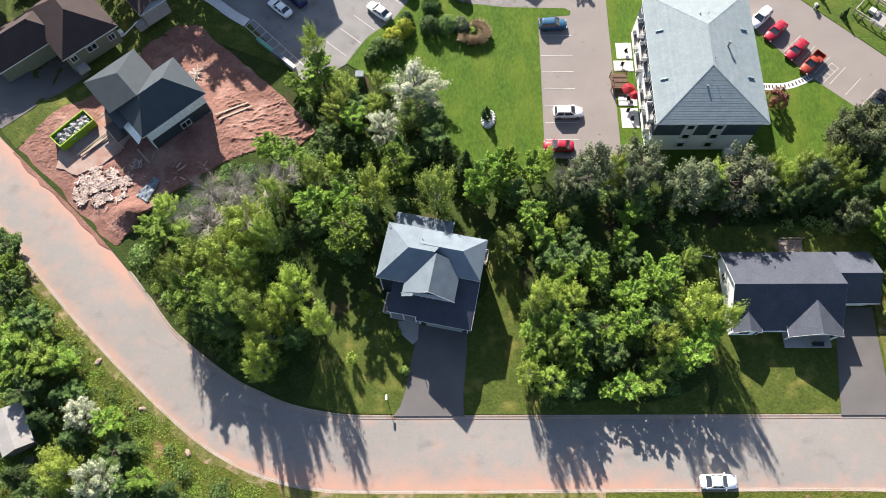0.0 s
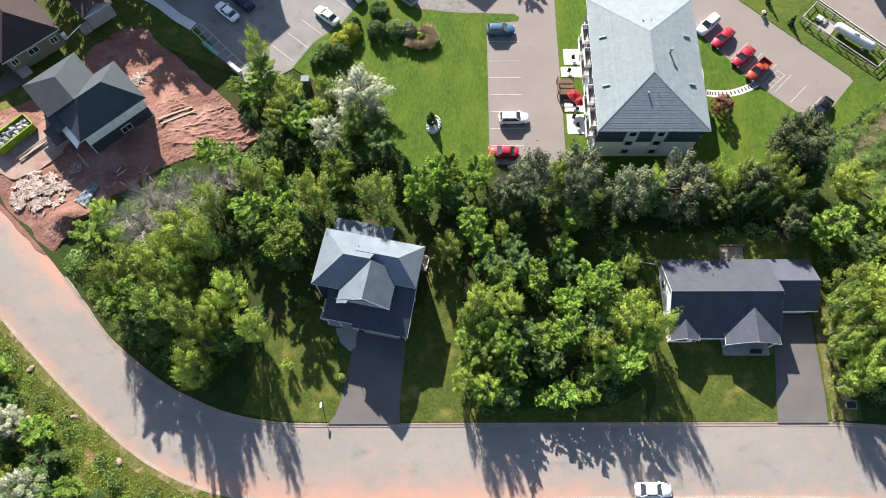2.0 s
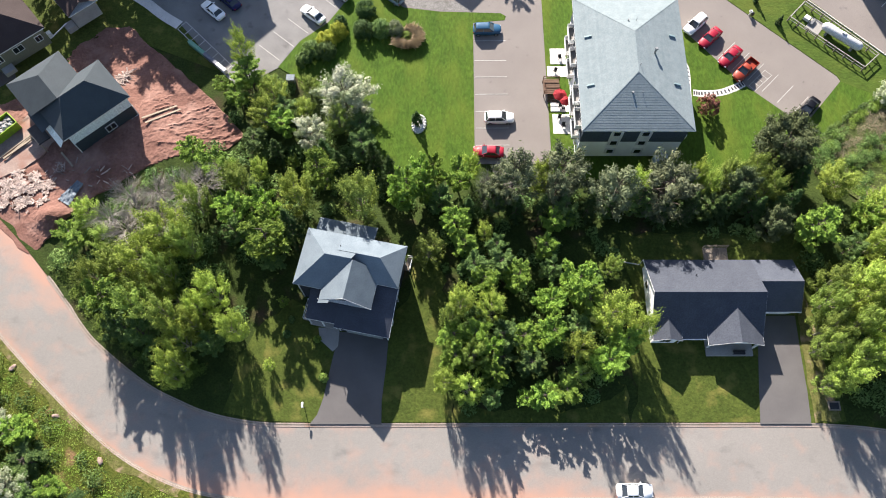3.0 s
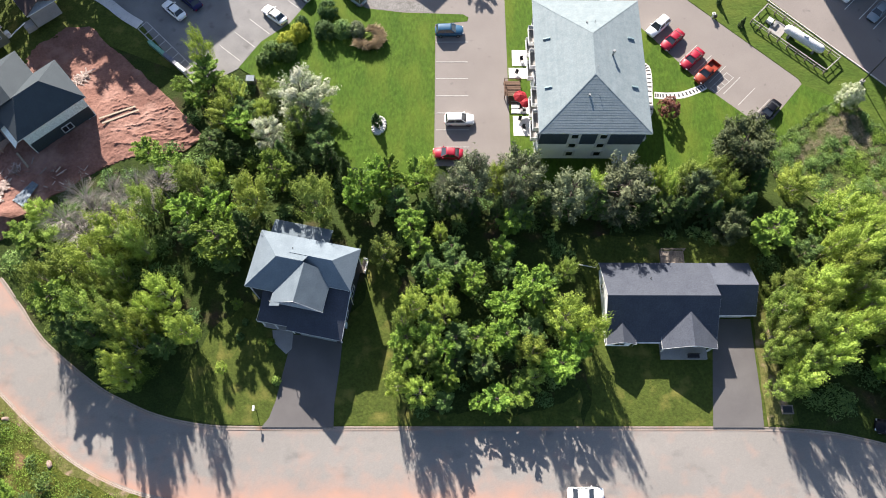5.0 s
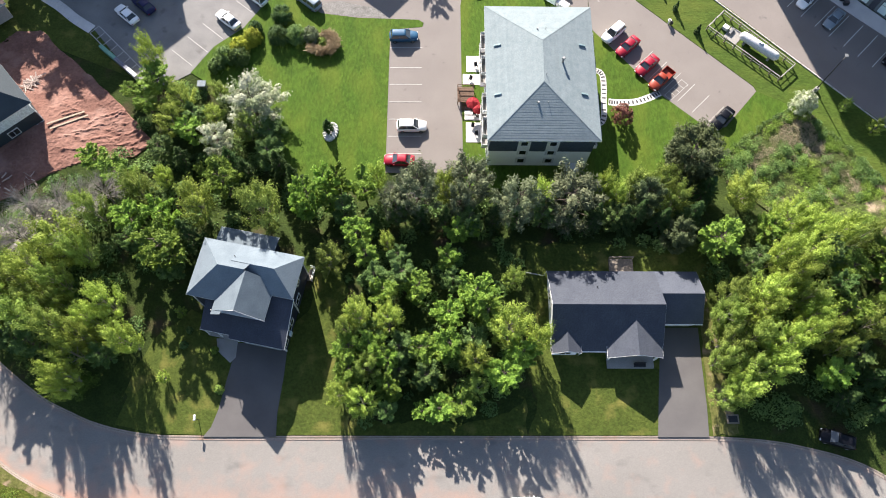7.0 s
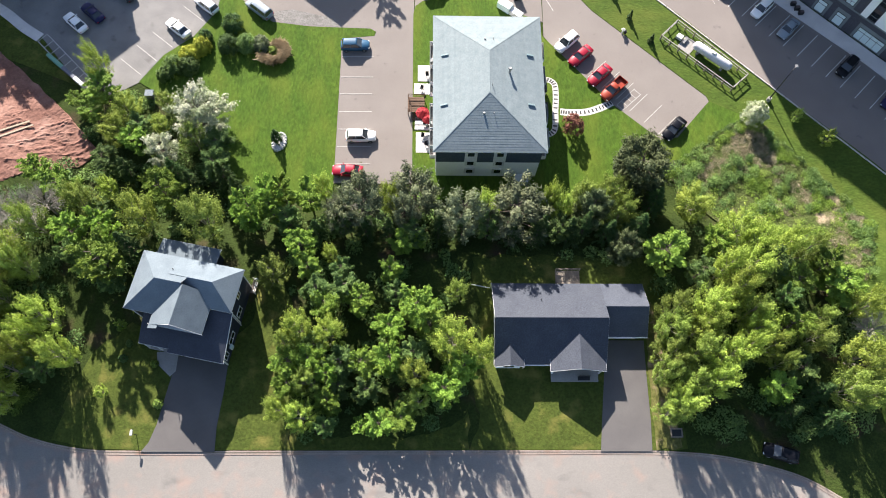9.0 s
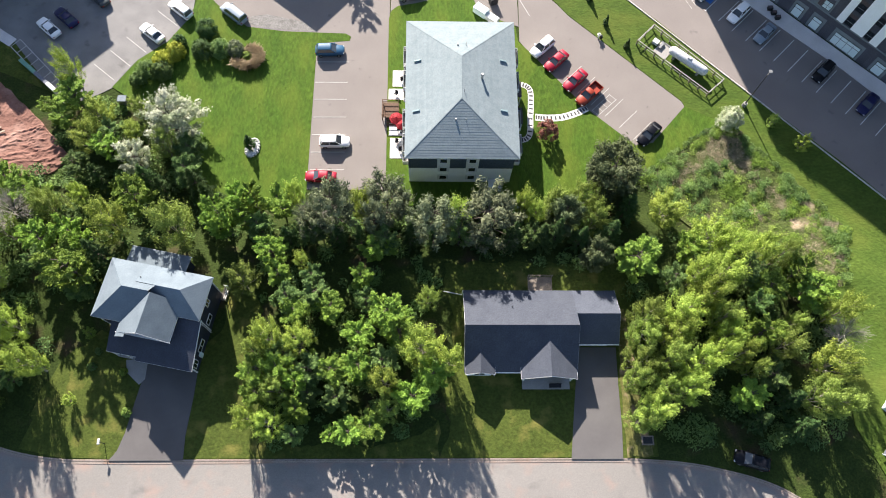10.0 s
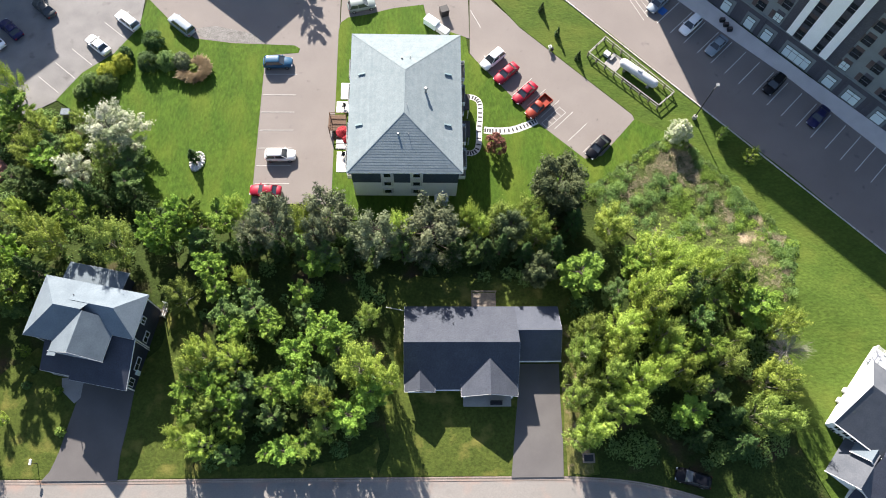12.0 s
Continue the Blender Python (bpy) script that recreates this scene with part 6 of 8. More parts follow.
car("sedan", "grey", -22.6, 73.2, 138, "dark grey sedan in building shade")
car("sedan", "navy", -27.0, 69.0, 138, "dark blue car in building shade")
car("sedan", "white", -29.4, 67.0, 138, "white coupe with black roof in shade")
car("suv", "sage", 28.6, 74.6, 14, "sage grey crossover behind the apartments")
car("sedan", "silver", 78.2, 76.0, 225, "silver car beside hatched bay")
car("suv", "white", 83.1, 71.6, 225, "white crossover at the apartment block")
car("sedan", "silver", 86.9, 67.6, 225, "silver blue sedan at the apartment block")
car("suv", "black", 95.3, 60.3, 225, "black crossover in block shade")
car("sedan", "navy", 101.4, 54.4, 225, "dark navy sedan in block shade")
car("sedan", "white", 32.6, -8.35, 0, "white sedan parked along the street", 0.0)
car("suv", "black", 73.2, -0.3, 164, "black crossover parked on the grass by the kerb", 0.14)

# ---- tank yard ----
FA, FB, FC, FD = Vector((65.5, 65.6)), Vector((68.5, 68.7)), Vector((78.6, 58.4)), Vector((75.8, 55.9))
fence = thing("tank_fence", (0, 0, 0.1), "low weathered post and rail fence round a tank", "fence")
for a, b, k in ((FA, FB, 2), (FB, FC, 8), (FC, FD, 2), (FD, FA, 8)):
    for i in range(k):
        p = a.lerp(b, i / k)
        part("post", boxed(p.x - 0.09, p.x + 0.09, p.y - 0.09, p.y + 0.09, 0, 1.25, bevel=0.015), M_WOOD, fence)
    for z, w in ((1.12, 0.12), (0.62, 0.09)):
        bm = bmesh.new()
        beam(bm, (*a, z), (*b, z), 0.06, w)
        part("rail", bm, M_CONC, fence)
    bm = bmesh.new()
    beam(bm, (*a, 1.2), (*b, 1.2), 0.14, 0.04)
    part("cap_rail", bm, M_CONC, fence, "pale flat cap rail")
tk = thing("propane_tank", (73.2, 61.6, 0.15), "long white propane tank on concrete saddles", "tank", turn=-40.5)
rings = []
for sx, r in ((-3.6, 0.05), (-3.5, 0.36), (-3.3, 0.6), (-2.95, 0.74), (2.95, 0.74), (3.3, 0.6), (3.5, 0.36), (3.6, 0.05)):
    rings.append([(sx, r * math.cos(k * math.pi / 10), 1.3 + r * math.sin(k * math.pi / 10)) for k in range(20)])
part("vessel", loft(rings), M_TANK, tk)
for sx in (-2.3, 2.3):
    part("saddle", boxed(sx - 0.2, sx + 0.2, -0.6, 0.6, 0, 0.75, bevel=0.02), M_CONC, tk)
part("valve_dome", boxed(-0.35, 0.35, -0.25, 0.25, 1.98, 2.2, bevel=0.06), M_TANK, tk)
setting("tank_pad", boxed(-5.6, -3.2, -1.4, 1.4, -0.05, 0.12, m=Matrix.Translation((73.2, 61.6, 0.15)) @ Matrix.Rotation(radians(-40.5), 4, "Z")), M_CONC, "pale concrete pad beside the tank", "pad")
rk = thing("valve_cabinet", (69.0, 65.6, 0.3), "pale metal regulator cabinets on the pad", "cabinet", turn=-40.5)
part("cabinet", boxed(-0.9, 0.1, -0.5, 0.4, 0, 0.55, bevel=0.03), M_TANK, rk)
part("pipe_rack", boxed(0.5, 0.9, -0.7, 0.7, 0, 0.35, bevel=0.03), M_STEEL, rk)

# ---- lamps and small street things ----
lp = thing("street_lamp", (81.6, 54.2, 0.15), "tall dark lamp post on concrete base at the car park", "lamp post")
bm = bmesh.new()
rod(bm, (0, 0, 0), (0, 0, 0.8), 0.35, 0.33, 14)
part("base", bm, M_CONC, lp)
bm = bmesh.new()
rod(bm, (0, 0, 0.8), (0, 0, 8.4), 0.1, 0.06, 10)
rod(bm, (0, 0, 8.3), (0.55, 0.6, 8.45), 0.05, 0.05, 8)
part("pole", bm, M_DARKMETAL, lp)
part("lamp_head", boxed(0.4, 0.9, 0.4, 0.95, 8.38, 8.52, bevel=0.04), M_STEEL, lp)
yl = thing("yard_lamp", (-9.8, 2.1, R + 0.14), "slim yard lamp post with white head on the lawn", "lamp post")
bm = bmesh.new()
rod(bm, (0, 0, 0), (0, 0, 1.75), 0.05, 0.04, 10)
part("pole", bm, M_DARKMETAL, yl)
part("lamp_head", boxed(-0.14, 0.14, -0.3, 0.45, 1.72, 1.98, bevel=0.05), M_TRIM, yl, "white lamp head")
bl = thing("hose_post", (59.3, 66.7, 0.24), "white post with black hose reel at the lot edge", "post")
bm = bmesh.new()
rod(bm, (0, 0, 0), (0, 0, 1.2), 0.12, 0.1, 10)
part("post", bm, M_TRIM, bl)
bm = bmesh.new()
for k in range(14):
    a, b = k * 6.283 / 14, (k + 1) * 6.283 / 14
    rod(bm, (0.26 * math.cos(a), 0.26 * math.sin(a), 0.9), (0.26 * math.cos(b), 0.26 * math.sin(b), 0.9), 0.07, 0.07, 6)
part("ring", bm, M_TRIM, bl)
part("reel", boxed(0.2, 0.6, -0.35, 0.05, 0.1, 0.8, bevel=0.05), M_DARKMETAL, bl)
cb = thing("drain_grate", (60.1, 2.3, R + 0.14), "dark square drain with pale frame in grass", "drain")
part("frame", boxed(-0.8, 0.8, -0.6, 0.6, 0, 0.12, bevel=0.02), M_WOOD, cb)
part("grate", boxed(-0.6, 0.6, -0.42, 0.42, 0.1, 0.13), M_DARKMETAL, cb)
cl = thing("lot_cabinet", (40.9, 70.8, 0.15), "pale skip-like metal boxes at the lot edge", "container", turn=-38)
part("box", boxed(-2.2, 0.2, -0.7, 0.7, 0, 1.3, bevel=0.05), M_SHOP, cl)
part("lid", boxed(0.3, 2.4, -0.6, 0.6, 0, 0.9, bevel=0.05), M_TRIM, cl)
for k in range(12):
    t = k / 11
    tone, mat = (("green", M_BIN_GREEN), ("grey", M_BIN_GREY), ("white", M_TRIM))[0 if k < 5 else 1 if k < 9 else 2]
    bn = thing("wheelie_bin", (-32.3 + 6.0 * t, 60.5 - 5.2 * t, gz(-29, 58) + 0.12), tone + " plastic bin in a row at the car park edge", "bin", "row of bins", turn=47)
    part("body", boxed(-0.29, 0.29, -0.33, 0.33, 0.08, 0.95, bevel=0.05), mat, bn)
    part("lid", boxed(-0.31, 0.31, -0.37, 0.36, 0.95, 1.04, bevel=0.04), mat, bn)
    for w in (-0.24, 0.24):
        bm = bmesh.new()
        rod(bm, (w - 0.03, 0.3, 0.1), (w + 0.03, 0.3, 0.1), 0.1, 0.1, 10)
        part("wheel", bm, M_TYRE, bn)
ut = thing("utility_box", (-15.6, 53.6, gz(-15, 53) + 0.1), "pale utility cabinet among bushes", "cabinet")
part("body", boxed(-0.6, 0.6, -0.5, 0.5, 0, 1.3, bevel=0.04), M_STEEL, ut)
part("lid", boxed(-0.66, 0.66, -0.56, 0.56, 1.3, 1.38, bevel=0.02), M_TARP, ut)

# planter ring on the lawn: white stones round a small conifer
pr = thing("stone_planter", (4.75, 45.9, 0.15), "mounded bed of white stones round a clipped conifer", "planter", turn=-12)
r = random.Random(3)
for k in range(18):
    a = k * 6.283 / 18
    bm = bmesh.new()
    bmesh.ops.create_icosphere(bm, subdivisions=2, radius=0.22)
    for v in bm.verts:
        v.co = Vector((0.95 * math.cos(a), 1.5 * math.sin(a), 0.14)) + v.co * (1 + 0.3 * noise.noise(v.co * 4 + Vector((k, 0, 0))))
    part("stone", bm, M_STONE, pr)
bm = bmesh.new()
bmesh.ops.create_icosphere(bm, subdivisions=4, radius=1.0)
for v in bm.verts:
    v.co = Vector((v.co.x * 0.95, v.co.y * 1.5, max(v.co.z, -0.1) * 0.42)) * (1 + 0.12 * noise.noise(v.co * 5))
part("gravel_bed", bm, M_STONE, pr)

# pale boulders on the street verge
for k, (x, y) in enumerate(((-42.3, 1.0), (-49.2, 7.4), (-35.5, -4.6))):
    bd = thing("boulder", (x, y, R + 0.08), "pale tan flat boulder lying on the grassy verge", "boulder", "verge boulders", turn=k * 57)
    bm = bmesh.new()
    bmesh.ops.create_icosphere(bm, subdivisions=3, radius=0.34)
    for v in bm.verts:
        v.co = Vector((v.co.x * 1.5, v.co.y * 0.9, v.co.z * 0.55 + 0.1)) * (1 + 0.4 * noise.noise(v.co * 2.5 + Vector((3 * k, 0, 0))))
    part("stone", bm, M_PAD, bd)

wb = thing("waste_bin", (42.2, 73.5, 0.15), "black waste container at the edge of the car park", "bin", turn=20)
part("body", boxed(-0.65, 0.65, -0.6, 0.6, 0.1, 1.35, bevel=0.06), M_DARKMETAL, wb)
part("lid", boxed(-0.7, 0.7, -0.66, 0.66, 1.35, 1.5, bevel=0.05), M_DARKMETAL, wb)
for x in (-0.5, 0.5):
    for y in (-0.45, 0.45):
        part("castor", boxed(x - 0.07, x + 0.07, y - 0.07, y + 0.07, 0, 0.12, bevel=0.02), M_TYRE, wb)


# ---- trees ----
def foliage_mesh(name, chunks, corners, g_):
    """One mesh of many separate leaves; each chunk is a tuft with a tone of its own."""
    v = np.concatenate(chunks)
    k = len(v) // corners
    me = bpy.data.meshes.new(name)
    me.from_pydata(v.tolist(), [], np.arange(corners * k).reshape(k, corners).tolist())
    tone = np.repeat(g_.random(len(chunks)), [len(c) // corners for c in chunks])
    me.attributes.new("tuft", "FLOAT", "FACE").data.foreach_set("value", tone.astype(np.float32))
    return me


def crown_mesh(name, seed, r, h, clumps, leaves, size, shape, sharp=0.35):
    """A crown of many small leaves in uneven clumps; r and h are its half width and height, its foot is the origin."""
    g_ = np.random.default_rng(seed)
    verts = []
    spots = []  # clump centre, clump radius, outward way
    if shape == "cone":
        for _ in range(clumps):
            t = g_.random() ** 1.4
            a = g_.random() * 6.283
            q = (1 - t) * (0.55 + 0.45 * g_.random())
            spots.append((np.array((r * q * math.cos(a), r * q * math.sin(a), h * (0.06 + 0.92 * t))), r * (0.16 + 0.22 * (1 - t)), np.array((math.cos(a), math.sin(a), 0.7))))
    elif shape == "dome":
        for _ in range(clumps):
            e = g_.normal(size=3)
            e /= np.linalg.norm(e)
            e[2] = abs(e[2])
            spots.append((e * np.array((r * 0.84, r * 0.84, h * 0.8)) * g_.uniform(0.8, 1.04) + np.array((0, 0, 0.1 * h)), r * g_.uniform(0.16, 0.26), e))
    else:
        heads = 13
        for i in range(heads):
            t = 0.16 + 0.66 * (i + 0.6 * g_.random()) / heads
            a = 2.4 * i + g_.uniform(-0.5, 0.5)
            q = (1.0 - 0.72 * max(0.0, (t - 0.2) / 0.65) ** 1.2) * g_.uniform(0.4, 0.78)
            c = np.array((r * q * math.cos(a), r * q * math.sin(a), h * t))
            rl = r * g_.uniform(0.32, 0.5) * (1.2 - 0.55 * t) * 0.85
            for _ in range(clumps // heads):
                e = g_.normal(size=3)
                e /= np.linalg.norm(e)
                e[2] = abs(e[2]) if e[2] < -0.45 else e[2]
                c2 = c + e * rl * np.array((0.82, 0.82, 1.15)) * g_.uniform(0.75, 1.05)
                spots.append((c2, rl * g_.uniform(0.3, 0.5), e))
    for c, rc, way in spots:
        n = int(leaves * g_.uniform(0.7, 1.3))
        e = g_.normal(size=(n, 3))
        e /= np.linalg.norm(e, axis=1)[:, None]
        out_ = g_.random((n, 1)) ** 1.5
        pos = c + e * (rc * (1.1 - 0.75 * out_) * g_.uniform(0.4, 1.1, (n, 1))) + (way * 0.8 + np.array((0, 0, 0.7))) * (rc * 0.7 * (out_ - 0.2))
        nrm = e * 0.45 + way * 0.75 + g_.normal(size=(n, 3)) * 0.42 + np.array((-0.08, 0.25, 0.25))
        nrm /= np.linalg.norm(nrm, axis=1)[:, None]
        t1 = np.cross(nrm, g_.normal(size=(n, 3)))
        t1 /= np.linalg.norm(t1, axis=1)[:, None]
        t2 = np.cross(nrm, t1)
        s = size * g_.uniform(0.6, 1.5, (n, 1))
        verts.append(np.stack((pos - t1 * s, pos - t2 * s * sharp + nrm * s * 0.12, pos + t1 * s, pos + t2 * s * sharp - nrm * s * 0.05), axis=1).reshape(-1, 3))
    return foliage_mesh(name, verts, 4, g_)


def limb_lines(seed, r, h, shape):
    """The limbs of a tree: foot on the trunk, tip on the crown's uneven outline; r and h are the crown's half width and height."""
    g_ = np.random.default_rng(seed)
    n = {"maple": 24, "plume": 19, "round": 36, "cone": 60}[shape]
    out = []
    for i in range(n):
        u = (i + g_.random()) / n
        a = 2.4 * i + g_.uniform(-0.4, 0.4)
        if shape == "cone":
            z0 = h * (0.04 + 0.93 * u)
            reach = r * (1 - 0.97 * u) * g_.uniform(0.72, 1.12) + 0.08
            z1 = z0 + reach * g_.uniform(-0.12, 0.2)
        else:
            t = {"maple": 0.2 + 0.74 * u, "plume": 0.24 + 0.78 * u ** 0.9, "round": 0.16 + 0.8 * u}[shape]
            mid = {"maple": 0.5, "plume": 0.36, "round": 0.42}[shape]
            span = 1.04 - mid if t > mid else mid
            reach = r * math.sqrt(max(0.02, 1 - ((t - mid) / span) ** 2)) * g_.uniform(0.55, 1.15)
            z1 = h * t
            z0 = max(0.04 * h, z1 - reach * {"maple": 0.5, "plume": 1.7, "round": 0.6}[shape] * g_.uniform(0.7, 1.3))
            z0 = min(z0, 0.8 * h)
        out.append((np.array((0.0, 0.0, z0)), np.array((reach * math.cos(a), reach * math.sin(a), z1))))
    return out


def leaf_mesh(pos, nrm, along_, size, sharp, g_):
    """Corners of one small three-cornered leaf at each place."""
    n = len(pos)
    nrm = nrm / np.linalg.norm(nrm, axis=1)[:, None]
    t1 = along_ - nrm * np.sum(along_ * nrm, axis=1)[:, None]
    t1 /= np.linalg.norm(t1, axis=1)[:, None]
    t2 = np.cross(nrm, t1)
    w = size * g_.uniform(0.6, 1.5, (n, 1))
    return np.stack((pos - t1 * w * 0.7 - t2 * w * sharp, pos - t1 * w * 0.7 + t2 * w * sharp, pos + t1 * w * 1.2), axis=1).reshape(-1, 3)


def tree_crown(seed, r, h, shape, sprays, leaves, size, sharp):
    """A crown along the limbs: flat frayed sprays on maples and conifers, leafy puffs on the others, with gaps between them."""
    g_ = np.random.default_rng(seed + 5)
    up = np.array((0.0, 0.0, 1.0))
    verts = []
    for p, q in limb_lines(seed, r, h, shape):
        d = q - p
        far = np.linalg.norm(d)
        d /= far
        side = np.cross(d, up)
        side /= max(1e-6, np.linalg.norm(side))
        for j in range(sprays):
            off = g_.uniform(-1, 1)
            if shape in ("plume", "round"):
                s = 1.0 - 0.5 * j / sprays
                rp = r * (g_.uniform(0.1, 0.2) if shape == "plume" else g_.uniform(0.12, 0.19))
                c = p + d * far * s + side * off * far * 0.36 * (1.15 - s) * 2 + up * g_.uniform(-0.2, 0.2)
                n = int(leaves * (rp / (0.23 * r)) ** 2 * g_.uniform(0.8, 1.2))
                e = g_.normal(size=(n, 3))
                e[:, 2] = np.where(e[:, 2] < -0.4, -0.5 * e[:, 2], e[:, 2])
                e /= np.linalg.norm(e, axis=1)[:, None]
                ragged_ = 1 + 0.35 * np.sin(5 * e[:, :1] + 3 * off) * np.sin(4 * e[:, 1:2] + seed) * np.cos(4 * e[:, 2:])
                pos = c + e * rp * np.array((0.95, 0.95, 1.25)) * ragged_ * (0.3 + 0.85 * g_.random((n, 1)) ** 0.7) + (d + 0.5 * up) * rp * (0.95 if shape == "plume" else 0.5) * g_.normal(size=(n, 1))
                nrm = e * 0.7 + up * 0.25 + g_.normal(size=(n, 3)) * 0.45
                verts.append(leaf_mesh(pos, nrm, d + up * 0.4 + g_.normal(size=(n, 3)) * 0.8, size, sharp, g_))
                continue
            long_, wide, deep, droop, lift = (0.56, 0.2, 0.07, 0.12, 0.8) if shape == "maple" else (0.46, 0.14, 0.08, 0.18, 0.7)
            s = 0.42 + 0.6 * (j + g_.random()) / sprays
            way = d + side * off * 0.9 + up * g_.uniform(-0.1, 0.35)
            way /= np.linalg.norm(way)
            k = g_.uniform(0.6, 1.25) * (0.45 + 0.55 * min(1.0, far / r))
            c = p + d * far * s + side * off * far * 0.34 * (1.25 - s) + up * g_.uniform(-0.12, 0.2)
            n = int(leaves * g_.uniform(0.6, 1.4) * k)
            across = np.cross(way, up)
            across /= max(1e-6, np.linalg.norm(across))
            above = np.cross(across, way)
            e = g_.uniform(-1, 1, (n, 1))
            pos = c + way * (e * long_ * k) + across * (g_.normal(size=(n, 1)) * wide * k * (1.05 - 0.6 * np.abs(e))) + above * (g_.normal(size=(n, 1)) * deep * k) - up * (droop * np.abs(e) * k)
            nrm = above * lift + way * 0.4 + g_.normal(size=(n, 3)) * 0.5
            verts.append(leaf_mesh(pos, nrm, way * 0.8 + across * np.sign(g_.uniform(-1, 1, (n, 1))) * 0.5 + g_.normal(size=(n, 3)) * 0.5, size, sharp, g_))
    return foliage_mesh("crown", verts, 3, g_)


def trunk_mesh(seed, r, h, foot, shape):
    """A tapered trunk that carries the crown's limbs."""
    rr = random.Random(seed)
    bm = bmesh.new()
    k = 0.035 * r + 0.09
    top = foot + 0.84 * h
    p = Vector((0, 0, -0.3))
    for i in range(5):
        q = Vector((rr.uniform(-0.03, 0.03) * i, rr.uniform(-0.03, 0.03) * i, top * (i + 1) / 5))
        rod(bm, p, q, k * (1 - 0.18 * i), k * (0.82 - 0.18 * i), 7)
        p = q
    for a, b in limb_lines(seed, r, h, shape):
        a, b = Vector(a) + Vector((0, 0, foot)), Vector(b) + Vector((0, 0, foot))
        bend = a.lerp(b, 0.5) + Vector((rr.uniform(-0.12, 0.12), rr.uniform(-0.12, 0.12), -0.06 * (b - a).length))
        rod(bm, a, bend, k * 0.34, k * 0.22, 5)
        rod(bm, bend, b, k * 0.22, k * 0.07, 4)
    return bm


KINDS = {  # species: shape, sprays a limb, leaves a spray, leaf size, leaf width, crown share, label, category
    "g": ("maple", 8, 64, 0.145, 0.5, 0.96, "green broadleaf tree with uneven leafy crown", "tree"),
    "b": ("maple", 8, 64, 0.15, 0.5, 0.95, "fresh bright green broadleaf tree", "tree"),
    "y": ("plume", 5, 190, 0.112, 0.46, 0.95, "young tree with yellow-green spring leaves", "tree"),
    "o": ("plume", 5, 185, 0.112, 0.46, 0.94, "olive green thinly leaved tree", "tree"),
    "d": ("cone", 5, 50, 0.15, 0.3, 0.96, "dark green conifer with dense needles", "tree"),
    "p": ("round", 3, 165, 0.135, 0.42, 0.93, "grey-green pine with broad crown", "tree"),
    "q": ("round", 5, 230, 0.13, 0.42, 0.95, "dense dark green pine with full rounded crown", "tree"),
    "w": ("round", 3, 210, 0.12, 0.45, 0.93, "tree covered in white blossom", "tree"),
}
MASTER = {}
for s, (shape, sprays, leaves, size, sharp, share, label, cat) in KINDS.items():
    for v in range(4):
        seed = 100 + 7 * v + 31 * ord(s)
        crown = tree_crown(seed, 2.6, 8 * share, shape, sprays, leaves, size, sharp)
        crown.materials.append(M_LEAF[s])
        bm = trunk_mesh(seed, 2.6, 8 * share, 8 * (1 - share), shape)
        tm = bpy.data.meshes.new("trunk")
        bm.to_mesh(tm)
        bm.free()
        tm.materials.append(M_PALEBARK if s in "yo" else M_BARK)
        MASTER[s, v] = (crown, tm, 8 * (1 - share))


def tree(x, y, h, r, s, k):
    crown, trunk, foot = MASTER[s, k % 4]
    ob = thing("tree", (x, y, gz(x, y) + 0.05), KINDS[s][6], "tree", "woodland trees", turn=(k * 77) % 360)
    ob.scale = (r / 2.6, r / 2.6, h / 8)
    t = new("trunk", trunk)
    t.parent = ob
    c = new("crown", crown)
    c.parent = ob
    c.location = (0, 0, foot)
    return ob


WEST_WOOD_A = [
    (-42, 29.3, 5, 1.7, "y"), (-42.9, 25.4, 5, 2.4, "b"), (-38.2, 24.8, 6, 1.9, "o"), (-28.1, 38.4, 6, 2.2, "b"), (-24, 35.9, 8, 2.6, "b"), (-20.8, 33.4, 9, 2.1, "o"),
    (-25.8, 29.5, 9, 2.1, "o"), (-29.2, 24.7, 10, 3.3, "y"), (-26.2, 23.3, 9, 2.1, "o"), (-31.7, 21, 10, 2.6, "y"), (-35.8, 20.3, 8, 2.4, "o"), (-37.9, 18.5, 9, 2.2, "o"),
    (-35.3, 15.2, 10, 2.7, "b"), (-31.2, 14.3, 11, 2.6, "o"), (-28.7, 19.3, 9, 2.2, "o"), (-31.3, 16.9, 9, 2.1, "o"), (-27.8, 16.3, 8, 1.7, "o"), (-22, 16.5, 9, 2.2, "y"),
]
WEST_WOOD_B = [
    (-23.6, 14.2, 9, 1.7, "y"), (-23.7, 12, 9, 1.9, "y"), (-18.7, 11.4, 10, 2.1, "y"), (-25.4, 9.9, 10, 2.1, "y"), (-25.4, 7, 10, 1.9, "y"), (-26.1, 5.4, 9, 1.5, "y"),
    (-21.8, 9.8, 6, 1.7, "g"), (-15.3, 23.7, 11, 3.1, "b"), (-12, 31.1, 10, 2.6, "y"), (-9.2, 34.6, 10, 2.7, "b"), (-3.2, 30.3, 11, 2.9, "o"), (-16.2, 29, 9, 2.1, "b"),
    (-20.1, 25.2, 8, 1.5, "g"), (-20.8, 28.5, 9, 2.4, "b"), (3.4, 31.3, 11, 2.2, "b"), (5.3, 34.1, 10, 2.1, "b"), (0.9, 34.8, 11, 2.2, "d"), (-1.8, 38.1, 8, 2.1, "d"),
]
